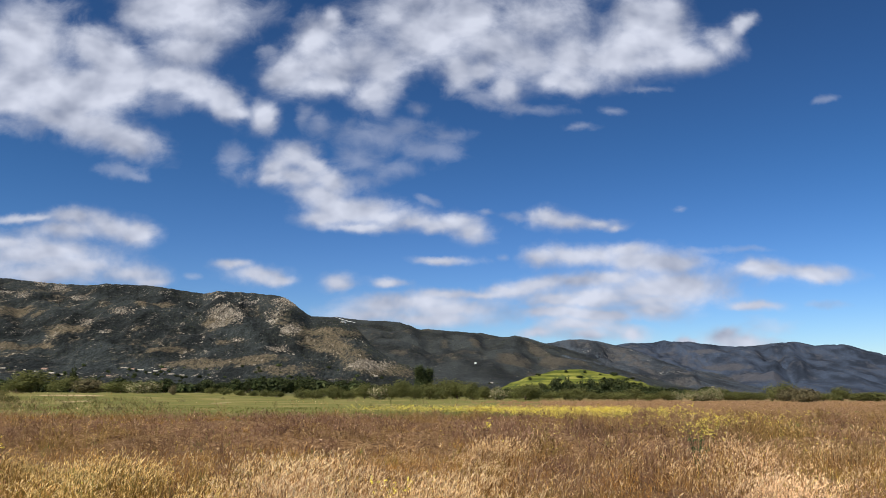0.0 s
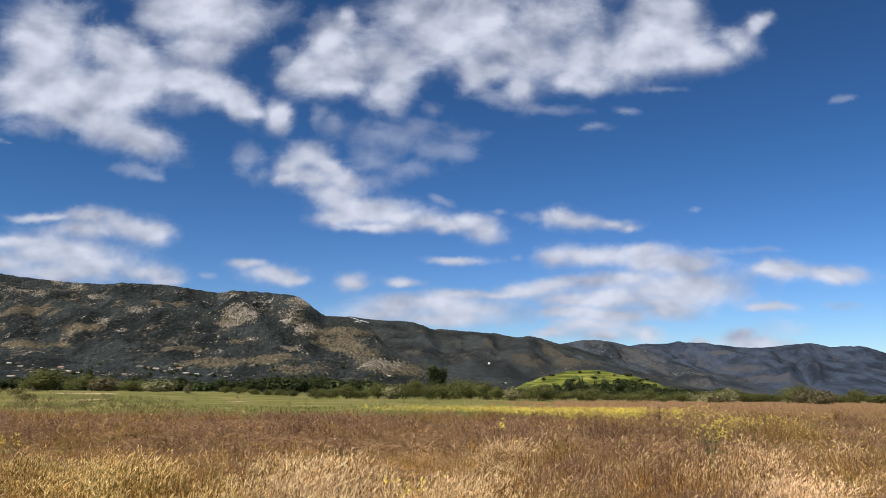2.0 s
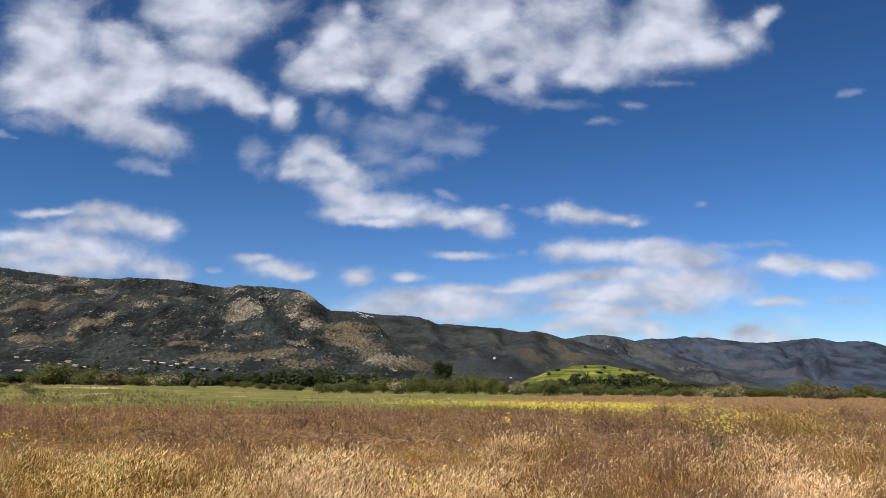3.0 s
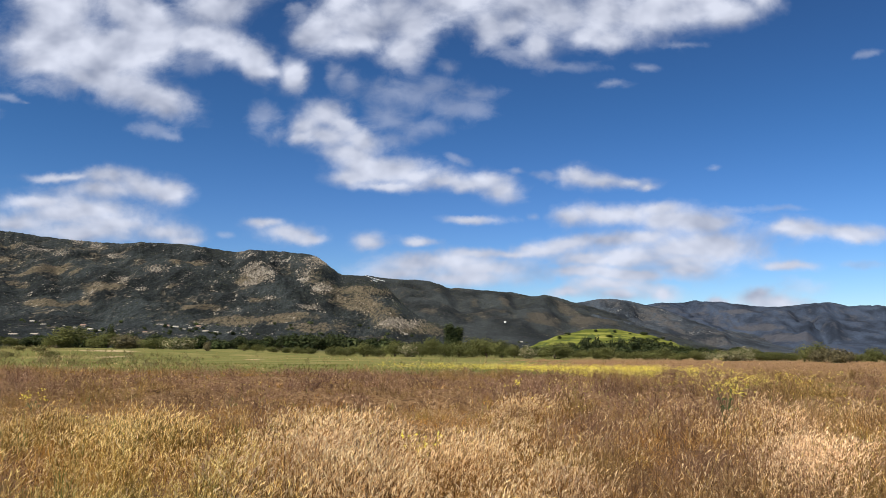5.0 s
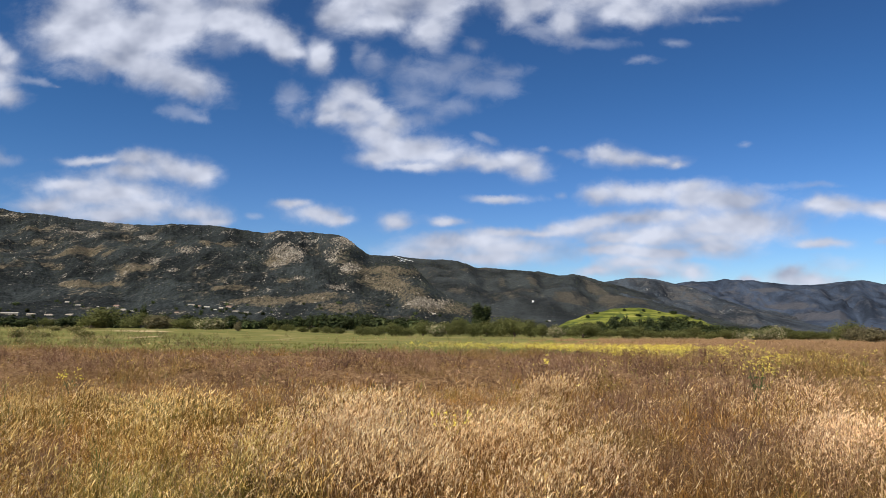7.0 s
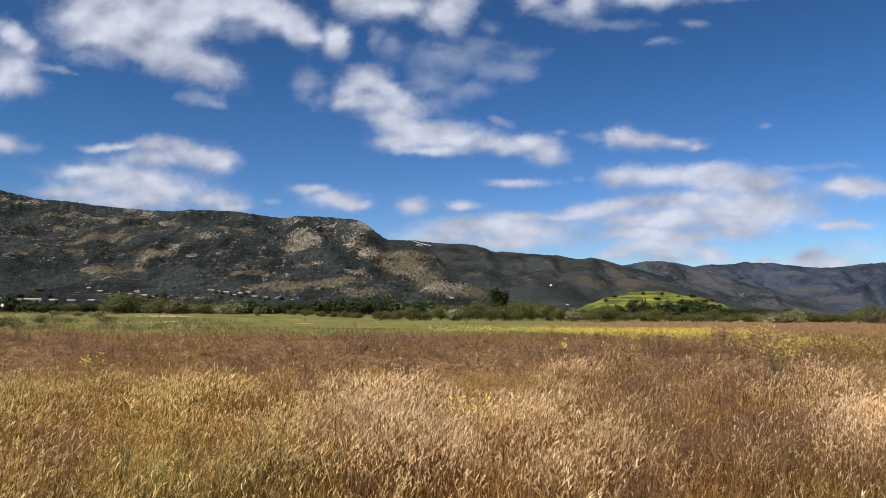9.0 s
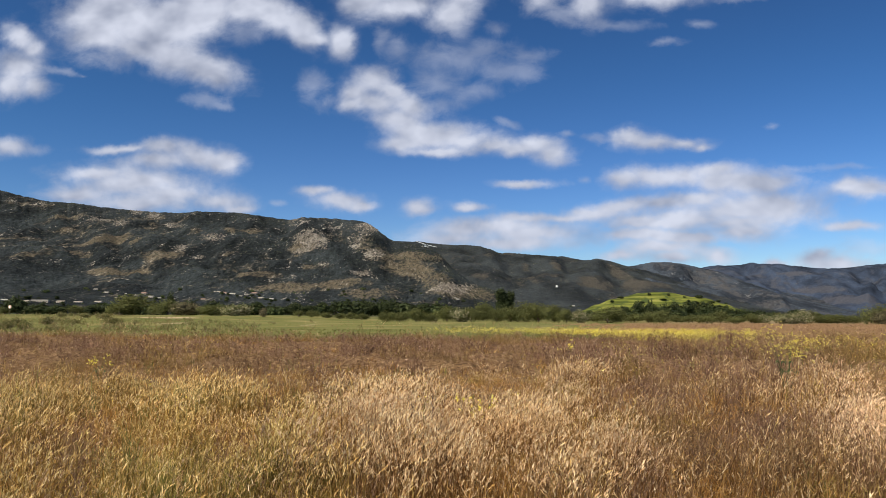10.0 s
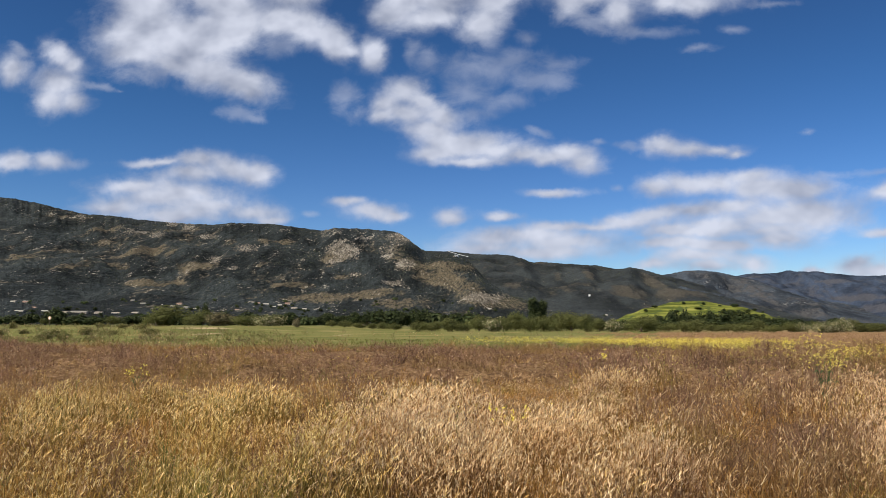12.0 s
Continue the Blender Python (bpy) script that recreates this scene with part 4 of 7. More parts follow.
def mountain(name, label, u_range, columns, rows, near, far, skyline, mat, seed, spur=1.0, width=420.0, rough=0.0022, foot=-3.0, power=1.25, back=1.12, hang=0.0, ribs=(), knobs=22.0):
    """A range that rises from near (at its foot) to far (its crest), whose crest stands at the skyline's height over the eye's level."""
    u = np.linspace(*u_range, columns)
    ku, kv = np.array(skyline[0::2]), np.array(skyline[1::2])
    crest = np.interp(u, ku, kv)
    # round the corners of the line, then roughen it
    w = max(3, columns // 150)
    crest = np.convolve(np.pad(crest, w, mode="edge"), np.ones(2 * w + 1) / (2 * w + 1), mode="valid")
    near_u = np.interp(u, u_range, near) if isinstance(near, tuple) else np.full(columns, float(near))
    far_u = np.interp(u, u_range, far) if isinstance(far, tuple) else np.full(columns, float(far))
    s = np.concatenate([np.linspace(0, 1, rows - 14) ** 0.9, np.linspace(1, back, 15)[1:]])
    S, U = np.meshgrid(s, u, indexing="ij")
    Y = near_u[None, :] + S * (far_u - near_u)[None, :]
    X = U * Y
    # spurs and gullies run down the slope, bent by a slower wave
    bend = (fbm(X / 900, Y / 900, 3, seed + 40) - 0.5) * 700
    spurs = ridged((X + bend) / width, Y / (width * 1.9) + 3, 5, seed, 0.52)
    cross = fbm((X + Y * 0.4) / 170, Y / 210, 5, seed + 20, 0.55)
    body = np.clip(S, 0, 1) ** power * (1 - hang) + hang * smooth(S, 0.05, 0.95)
    window = np.clip(S, 0, 1) ** 0.7 * (1 - 0.8 * smooth(S, 0.7, 1.0))
    H = (crest * far_u)[None, :]
    Z = H * (body + spur * window * (spurs - 0.55) * 0.75 + window * (cross - 0.5) * 0.15)
    Z = Z + (ridged(X / 75, Y / 95, 4, seed + 30, 0.55) - 0.55) * knobs * smooth(S, 0.05, 0.3)
    if ribs:
        wob = (fbm(X / 130, Z / 90, 4, seed + 80) - 0.5) * 0.014
        Z = Z + Y * rib_push(U + wob, H * body / Y + wob * 0.5, ribs) * smooth(S, 0.0, 0.15) * (1 - 0.7 * smooth(S, 0.85, 1.0))
    Z = Z * (1 - smooth(S, 1.0, back) * 0.55)
    # bring the outline to its crest: scale gently along the range, hold the spurs under the crest, meet it at the top
    V = Z / Y
    top = np.max(V, axis=0)
    k = crest / np.maximum(top, 1e-4)
    n = max(5, columns // 20)
    V = V * np.convolve(np.pad(k, n, mode="edge"), np.ones(2 * n + 1) / (2 * n + 1), mode="valid")[None, :]
    fine = (fbm(u * 160, u * 0 + seed, 4, seed + 60, 0.6) - 0.5) * 2 * rough
    at_top = len(s) - 15
    V = V + (crest + fine - V[at_top])[None, :] * smooth(S, 0.60, 1.0)
    cap = (crest + fine)[None, :] * (1 - 0.25 * np.clip(1 - S, 0, 1))
    V = cap - np.log1p(np.exp(np.clip((cap - V) / 0.0025, -40, 40))) * 0.0025 if hang >= 0 else V
    Z = V * Y * smooth(S, -0.02, 0.06) + EYE * smooth(S, 0.3, 1.0) + foot * (1 - smooth(S, 0, 0.08))
    v = np.stack([X, Y, Z], -1).reshape(-1, 3)
    field = (u, s, X, Y, Z)
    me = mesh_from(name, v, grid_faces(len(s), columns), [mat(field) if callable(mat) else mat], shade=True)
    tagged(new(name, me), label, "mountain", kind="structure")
    return field


def range_meet(field, u, v):
    """The distance at which a bearing and rise meet the near slope."""
    us, s, X, Y, Z = field
    j = int(np.clip(np.searchsorted(us, u), 1, len(us) - 1))
    hit = np.nonzero(Z[:, j] > EYE + v * Y[:, j])[0]
    return float(Y[hit[0], j]) if len(hit) else None


def homes_on(field, spots):
    """Places on a slope, with half sizes in metres, from bearing, rise and half sizes as seen from the meadow."""
    out = []
    for u, v, du, dv in spots:
        d = range_meet(field, u, v) or 2400.0
        out.append((u * d, d, EYE + v * d, du * d, 420.0, dv * d))
    return out


ROCK_SPOTS = [(-0.6303, 0.1415, 0.0071, 0.0057), (-0.5591, 0.1216, 0.0107, 0.0043), (-0.5203, 0.1161, 0.0114, 0.0050), (-0.5001, 0.1308, 0.0086, 0.0057), (-0.4769, 0.1254, 0.0107, 0.0057), (-0.4514, 0.1120, 0.0143, 0.0036), (-0.3981, 0.0971, 0.0214, 0.0057), (-0.4161, 0.0717, 0.0107, 0.0043), (-0.4391, 0.0827, 0.0086, 0.0057), (-0.2757, 0.0965, 0.0200, 0.0129), (-0.2609, 0.0893, 0.0179, 0.0107), (-0.2834, 0.1146, 0.0143, 0.0071), (-0.2790, 0.0786, 0.0143, 0.0057), (-0.1958, 0.1090, 0.0179, 0.0107), (-0.2100, 0.0891, 0.0143, 0.0107), (-0.1882, 0.0747, 0.0143, 0.0071), (-0.2393, 0.1071, 0.0143, 0.0107), (-0.2023, 0.0499, 0.0143, 0.0036), (-0.0883, 0.0323, 0.0286, 0.0086), (-0.2531, 0.0606, 0.0107, 0.0043), (-0.6740, 0.1472, 0.0086, 0.0036)]
DRY_SPOTS = [(-0.6272, 0.0759, 0.0321, 0.0157), (-0.5332, 0.0536, 0.0343, 0.0093), (-0.4729, 0.0755, 0.0321, 0.0129), (-0.6138, 0.1242, 0.0157, 0.0214), (-0.5504, 0.0978, 0.0143, 0.0200), (-0.5003, 0.0939, 0.0100, 0.0100), (-0.3497, 0.1027, 0.0186, 0.0100), (-0.2604, 0.0606, 0.0257, 0.0079), (-0.3410, 0.0499, 0.0357, 0.0064), (-0.2891, 0.0334, 0.0643, 0.0093), (-0.1948, 0.0251, 0.0429, 0.0093), (-0.1451, 0.0569, 0.0357, 0.0157), (-0.1095, 0.0463, 0.0257, 0.0214), (-0.1274, 0.0732, 0.0321, 0.0100), (-0.1666, 0.0711, 0.0286, 0.0143), (-0.0672, 0.0268, 0.0429, 0.0107), (-0.2755, 0.0879, 0.0229, 0.0179), (-0.1956, 0.0890, 0.0214, 0.0157), (-0.2238, 0.0392, 0.0429, 0.0093), (-0.7108, 0.0911, 0.0214, 0.0143)]
LEFT_RIBS = [
    (0.0045, 0.0163, -0.6108, 0.1444, -0.6096, 0.1189, -0.6388, 0.1072),
    (0.005, 0.0175, -0.5945, 0.0951, -0.6236, 0.0833, -0.6505, 0.0722, -0.6630, 0.0551),
    (-0.003, 0.015, -0.6414, 0.1281, -0.6206, 0.1019, -0.6393, 0.0833),
    (-0.0035, 0.0175, -0.5852, 0.1314, -0.5849, 0.0906, -0.5684, 0.0669),
    (0.0045, 0.0163, -0.5615, 0.1238, -0.5496, 0.0978, -0.5378, 0.0720, -0.5257, 0.0565),
    (0.0035, 0.0125, -0.5791, 0.0448, -0.5372, 0.0580, -0.4947, 0.0463),
    (0.0045, 0.015, -0.5164, 0.1161, -0.5003, 0.0946),
    (0.0055, 0.0163, -0.5056, 0.0719, -0.4831, 0.0828, -0.4539, 0.0740, -0.4232, 0.0579),
    (-0.0045, 0.0163, -0.5276, 0.1066, -0.5228, 0.0830, -0.5053, 0.0638, -0.4643, 0.0448),
    (-0.0035, 0.015, -0.4667, 0.1158, -0.4542, 0.0827, -0.4311, 0.0681),
    (0.0035, 0.015, -0.4290, 0.1229, -0.4131, 0.0972, -0.3792, 0.0897),
    (0.003, 0.0137, -0.7051, 0.1346, -0.6961, 0.1135, -0.7187, 0.0911),
    (0.004, 0.0163, -0.6649, 0.1246, -0.6832, 0.0947, -0.7100, 0.0761),
]
KNOB_RIBS = [
    (0.0048, 0.0144, -0.3829, 0.0912, -0.3498, 0.1078, -0.3274, 0.1026),
    (-0.006, 0.0156, -0.3040, 0.1147, -0.3013, 0.0894, -0.2752, 0.0692, -0.2371, 0.0591),
    (0.006, 0.0156, -0.2835, 0.1197, -0.2772, 0.0965, -0.2826, 0.0764),
    (0.0054, 0.0156, -0.2614, 0.1181, -0.2537, 0.0928, -0.2279, 0.0713),
    (-0.0072, 0.0144, -0.2380, 0.1165, -0.2230, 0.0877, -0.2054, 0.0662, -0.1937, 0.0506),
    (0.0072, 0.0156, -0.2032, 0.1191, -0.1827, 0.0932, -0.1940, 0.0747, -0.1851, 0.0591),
    (0.0072, 0.0168, -0.1711, 0.0889, -0.1310, 0.0760, -0.1138, 0.0534, -0.0918, 0.0309),
    (-0.0048, 0.012, -0.1937, 0.0506, -0.1591, 0.0379, -0.1165, 0.0281),
    (0.0048, 0.0132, -0.1345, 0.0711, -0.1436, 0.0534, -0.1506, 0.0393),
    (0.0036, 0.012, -0.2337, 0.0236, -0.1949, 0.0336, -0.1647, 0.0209),
    (-0.0036, 0.0144, -0.3784, 0.0636, -0.3338, 0.0607, -0.3042, 0.0563),
    (0.003, 0.012, -0.3556, 0.0449, -0.3263, 0.0549, -0.2892, 0.0392),
    (0.0048, 0.012, -0.0883, 0.0393, -0.0532, 0.0310, -0.0254, 0.0255),
]
MAIN = mountain("mountain", "steep brushy mountain with pale rock outcrops and tan spurs", (-1.0, 0.05), 780, 180, (750, 1150), (2600, 1800),
                (-1.1015, 0.1532, -0.8795, 0.1731, -0.7509, 0.1729, -0.7002, 0.1649, -0.6666, 0.1566, -0.6251, 0.1474, -0.5844, 0.1444, -0.5440, 0.1384, -0.4989, 0.1334, -0.4459, 0.1301, -0.4214, 0.1323, -0.3671, 0.1304, -0.3260, 0.1249, -0.2962, 0.1201, -0.2802, 0.1237, -0.2415, 0.1218, -0.2013, 0.1184, -0.1847, 0.1079, -0.1646, 0.0926, -0.1456, 0.0891, -0.1281, 0.0871, -0.1106, 0.0830, -0.0856, 0.0554, -0.0576, 0.0383, -0.0298, 0.0281, -0.0021, 0.0173, 0.0324, 0.0039),
                lambda field: mountain_material("main_slope", (0.0220, 0.0262, 0.0265), (0.118, 0.096, 0.064), (0.27, 0.24, 0.20), 0.03, -0.04, homes_on(field, ROCK_SPOTS), homes_on(field, DRY_SPOTS)), 1, 0.26, 330.0, 0.0011, ribs=LEFT_RIBS + KNOB_RIBS)
SECOND_RIBS = [
    (0.0036, 0.012, -0.0687, 0.0576, -0.0533, 0.0477, -0.0365, 0.0380),
    (0.0048, 0.0144, -0.0421, 0.0814, -0.0421, 0.0645, -0.0295, 0.0422),
    (-0.0054, 0.0144, -0.0184, 0.0743, -0.0149, 0.0603, -0.0184, 0.0450),
    (0.0048, 0.0144, -0.0149, 0.0771, 0.0038, 0.0561, 0.0217, 0.0394),
    (-0.0054, 0.0132, 0.0059, 0.0728, 0.0121, 0.0491),
    (0.006, 0.0144, 0.0342, 0.0728, 0.0410, 0.0547, 0.0450, 0.0394),
    (-0.006, 0.0144, 0.0541, 0.0706, 0.0547, 0.0568, 0.0505, 0.0436),
    (0.0066, 0.0168, 0.0903, 0.0671, 0.0834, 0.0533, 0.0641, 0.0312),
    (-0.0054, 0.0132, 0.1018, 0.0574, 0.1157, 0.0340),
    (0.006, 0.0156, 0.1214, 0.0601, 0.1388, 0.0464, 0.1553, 0.0259),
    (-0.0036, 0.012, 0.1389, 0.0546, 0.1588, 0.0395),
    (0.0036, 0.0144, 0.1622, 0.0395, 0.1853, 0.0259),
    (0.0048, 0.0144, -0.0885, 0.0843, -0.0800, 0.0688, -0.0603, 0.0548),
    (-0.0042, 0.012, -0.0673, 0.0815, -0.0631, 0.0660),
]
SECOND = mountain("mountain", "long dark brush-covered ridge falling to the valley", (-0.28, 0.36), 520, 150, 1300, 3100,
                  (-0.2465, 0.0803, -0.1981, 0.0910, -0.1646, 0.0933, -0.1282, 0.0920, -0.0922, 0.0876, -0.0760, 0.0876, -0.0581, 0.0868, -0.0438, 0.0832, -0.0313, 0.0778, -0.0152, 0.0770, 0.0060, 0.0759, 0.0237, 0.0741, 0.0448, 0.0734, 0.0623, 0.0705, 0.0728, 0.0681, 0.0833, 0.0691, 0.0903, 0.0702, 0.1007, 0.0680, 0.1128, 0.0645, 0.1249, 0.0606, 0.1505, 0.0550, 0.1918, 0.0428, 0.2330, 0.0306, 0.2876, 0.0145, 0.3284, 0.0051),
                  lambda field: mountain_material("second_slope", (0.0235, 0.0270, 0.0272), (0.064, 0.057, 0.045), (0.17, 0.155, 0.135), -0.01, 0.0, None, homes_on(field, [(0.0914, 0.0395, 0.0229, 0.0157), (0.0744, 0.0395, 0.0143, 0.0100), (0.1387, 0.0395, 0.0214, 0.0114), (0.1152, 0.0464, 0.0143, 0.0143), (0.0403, 0.0602, 0.0086, 0.0114), (0.0024, 0.0568, 0.0086, 0.0100), (-0.0533, 0.0477, 0.0171, 0.0057), (0.1655, 0.0361, 0.0214, 0.0086), (-0.0428, 0.0744, 0.0071, 0.0100)]), fleck=0.55), 2, 0.35, 380.0, 0.0012, ribs=SECOND_RIBS, knobs=9.0)
THIRD_RIBS = [
    (0.00975, 0.0077, 0.1791, 0.0641, 0.2132, 0.0571, 0.2536, 0.0420, 0.2802, 0.0259, 0.3044, 0.0099),
    (-0.00975, 0.0088, 0.1946, 0.0396, 0.2354, 0.0338, 0.2668, 0.0258),
    (0.0052, 0.0077, 0.1537, 0.0582, 0.1787, 0.0395, 0.2014, 0.0326),
    (-0.00455, 0.0066, 0.1698, 0.0606, 0.1902, 0.0466, 0.2174, 0.0419),
]
# The haze of distance is painted into these base colours as a blue-grey cast.
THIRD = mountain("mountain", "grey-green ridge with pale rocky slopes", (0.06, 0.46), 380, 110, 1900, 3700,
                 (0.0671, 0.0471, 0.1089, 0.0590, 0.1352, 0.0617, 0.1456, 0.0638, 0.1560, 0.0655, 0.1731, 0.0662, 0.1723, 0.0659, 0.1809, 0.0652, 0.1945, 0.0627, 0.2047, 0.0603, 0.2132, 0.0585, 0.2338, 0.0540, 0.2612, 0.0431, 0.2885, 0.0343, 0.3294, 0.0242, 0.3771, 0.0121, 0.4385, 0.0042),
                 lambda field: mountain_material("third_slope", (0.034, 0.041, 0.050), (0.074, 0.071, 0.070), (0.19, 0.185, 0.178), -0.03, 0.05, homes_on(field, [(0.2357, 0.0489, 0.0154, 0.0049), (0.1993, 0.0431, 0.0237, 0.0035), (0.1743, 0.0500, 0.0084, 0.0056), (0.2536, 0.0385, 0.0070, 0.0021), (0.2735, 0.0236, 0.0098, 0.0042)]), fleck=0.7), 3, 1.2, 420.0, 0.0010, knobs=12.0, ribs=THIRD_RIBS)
# Foothill colours turned towards blue too, for painted haze.
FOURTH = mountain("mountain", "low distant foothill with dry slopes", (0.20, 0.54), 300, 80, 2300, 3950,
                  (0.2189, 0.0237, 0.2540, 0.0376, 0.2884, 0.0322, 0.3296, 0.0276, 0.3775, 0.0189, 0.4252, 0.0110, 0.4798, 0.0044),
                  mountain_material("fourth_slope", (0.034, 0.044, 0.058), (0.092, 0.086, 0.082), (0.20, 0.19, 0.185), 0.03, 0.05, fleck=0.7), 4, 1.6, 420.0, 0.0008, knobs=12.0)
FAR_RIBS = [
    (0.01235, 0.0096, 0.2721, 0.0629, 0.3121, 0.0490, 0.3429, 0.0376, 0.3734, 0.0239, 0.4038, 0.0126),
    (-0.01235, 0.0096, 0.2629, 0.0513, 0.2986, 0.0432, 0.3295, 0.0341, 0.3512, 0.0170),
    (0.01105, 0.0096, 0.3080, 0.0617, 0.3479, 0.0560, 0.3804, 0.0354, 0.4171, 0.0195),
    (-0.01105, 0.0084, 0.3301, 0.0560, 0.3629, 0.0399, 0.3955, 0.0263),
    (0.0104, 0.0096, 0.4186, 0.0629, 0.4245, 0.0446, 0.4391, 0.0264),
    (-0.0104, 0.0096, 0.3921, 0.0583, 0.4069, 0.0400, 0.4258, 0.0196),
]
# Farthest, so the most haze is mixed into its base colours as blue.
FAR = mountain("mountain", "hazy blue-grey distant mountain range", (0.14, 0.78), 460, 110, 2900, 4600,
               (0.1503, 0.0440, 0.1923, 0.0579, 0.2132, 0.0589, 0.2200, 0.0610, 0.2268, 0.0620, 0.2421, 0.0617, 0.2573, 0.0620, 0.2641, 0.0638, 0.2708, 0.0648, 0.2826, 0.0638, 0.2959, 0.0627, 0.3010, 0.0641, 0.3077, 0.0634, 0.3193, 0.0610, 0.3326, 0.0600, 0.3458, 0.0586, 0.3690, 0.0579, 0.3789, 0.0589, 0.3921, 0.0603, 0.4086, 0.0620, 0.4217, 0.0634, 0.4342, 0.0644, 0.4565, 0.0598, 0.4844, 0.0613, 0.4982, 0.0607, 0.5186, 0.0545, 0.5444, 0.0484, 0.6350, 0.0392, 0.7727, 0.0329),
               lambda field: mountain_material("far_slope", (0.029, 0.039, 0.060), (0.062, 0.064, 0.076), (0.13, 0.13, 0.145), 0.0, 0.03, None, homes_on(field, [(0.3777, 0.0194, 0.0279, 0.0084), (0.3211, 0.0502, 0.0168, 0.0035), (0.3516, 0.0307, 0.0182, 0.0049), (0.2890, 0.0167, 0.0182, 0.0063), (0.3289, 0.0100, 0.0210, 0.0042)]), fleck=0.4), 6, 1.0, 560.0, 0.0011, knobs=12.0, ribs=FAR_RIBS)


# ---------------- small pieces thrown over slopes ----------------
def lump_cloud(name, label, category, points, sizes, mats, flat=0.8, seed=0):
    """Many small faceted lumps resting on a slope, as one piece of stuff."""
    r = np.random.default_rng(seed)
    n = len(points)
    base = np.array([(0.5, 0, -0.15), (0.12, 0.48, -0.15), (-0.42, 0.25, -0.15), (-0.36, -0.34, -0.15), (0.2, -0.46, -0.15), (0.08, 0.05, 0.55), (-0.2, 0.08, 0.42)])
    tri = np.array([(0, 1, 5), (1, 6, 5), (1, 2, 6), (2, 3, 6), (3, 5, 6), (3, 4, 5), (4, 0, 5)])
    a = r.random(n) * 2 * np.pi
    c, s = np.cos(a)[:, None], np.sin(a)[:, None]
    jig = base[None] * (1 + (r.random((n, len(base), 3)) - 0.5) * 0.5) * np.asarray(sizes)[:, None, None]
    x, y = jig[..., 0] * c - jig[..., 1] * s, jig[..., 0] * s + jig[..., 1] * c
    v = np.stack([x, y, jig[..., 2] * flat], -1) + np.asarray(points)[:, None, :]
    f = tri[None] + (np.arange(n) * len(base))[:, None, None]
    me = mesh_from(name, v.reshape(-1, 3), f.reshape(-1, 3), mats)
    return tagged(new(name, me), label, category, kind="stuff")


def on_range(field, count, weight, seed):
    """Random places on a range's near slope, thicker where weight is high."""
    u, s, X, Y, Z = field
    r = np.random.default_rng(seed)
    got = []
    while sum(map(len, got)) < count:
        i = r.random(count) * (len(s) - 16)
        j = r.random(count) * (len(u) - 2)
        i0, j0 = i.astype(int), j.astype(int)
        fi, fj = i - i0, j - j0
        p = []
        for A in (X, Y, Z):
            p.append((A[i0, j0] * (1 - fj) + A[i0, j0 + 1] * fj) * (1 - fi) + (A[i0 + 1, j0] * (1 - fj) + A[i0 + 1, j0 + 1] * fj) * fi)
        p = np.stack(p, -1)
        got.append(p[r.random(count) < weight(p, s[i0])])
    return np.concatenate(got)[:count]


BRUSH = leafy("mountain_brush", [(0.0, (0.016, 0.020, 0.013)), (0.6, (0.028, 0.032, 0.019)), (1.0, (0.052, 0.052, 0.030))], (0.006, 0.7, 1.3), 0.0)
BOULDER = leafy("granite_boulder", [(0.0, (0.075, 0.065, 0.052)), (0.7, (0.165, 0.14, 0.11)), (1.0, (0.33, 0.29, 0.235))], (0.02, 0.8, 1.15), 0.0)


def brush_weight(p, s):
    w = 1.6 * fbm(p[:, 0] / 120, p[:, 1] / 120, 3, 11) - 0.35
    for u, v, du, dv in DRY_SPOTS:
        d = np.hypot((p[:, 0] / p[:, 1] - u) / du, ((p[:, 2] - EYE) / p[:, 1] - v) / dv)
        w = w + 0.75 * smooth(d, 1.2, 0.5)
    return np.clip(w, 0.05, 1)


def rock_weight(p, s):
    w = 0.012 * smooth(fbm(p[:, 0] / 90, p[:, 2] / 60, 3, 31), 0.55, 0.7) * smooth(s, 0.35, 0.7)
    for u, v, du, dv in ROCK_SPOTS:
        d = np.hypot((p[:, 0] / p[:, 1] - u) / du, ((p[:, 2] - EYE) / p[:, 1] - v) / dv)
        w = w + smooth(d, 1.2, 0.3) * smooth(fbm(p[:, 0] / 40, p[:, 2] / 25, 3, 33), 0.34, 0.56)
    return np.clip(w, 0, 1)


pts = on_range(MAIN, 20000, brush_weight, 51)
lump_cloud("chaparral", "dark green chaparral bushes covering the mountain slopes", "bushes", pts, (1.6 + 3.4 * rng.random(len(pts)) ** 2) * pts[:, 1] / 2000, [BRUSH], 0.8, 1)
pts = on_range(SECOND, 7000, brush_weight, 52)
lump_cloud("chaparral", "dark green chaparral bushes covering the farther ridge", "bushes", pts, (2.0 + 3.0 * rng.random(len(pts)) ** 2) * pts[:, 1] / 2400, [BRUSH], 0.7, 2)
pts = on_range(MAIN, 5500, rock_weight, 53)
lump_cloud("boulders", "pale granite boulders and outcrops on the steep slope", "boulders", pts, 1.5 + 4.5 * rng.random(len(pts)) ** 3, [BOULDER], 0.9, 3)

# ---------------- green hill ----------------
HILL = (0.1597, 62.2, 18.2, 620)   # right of ahead of its middle, half width, height over the field, distance


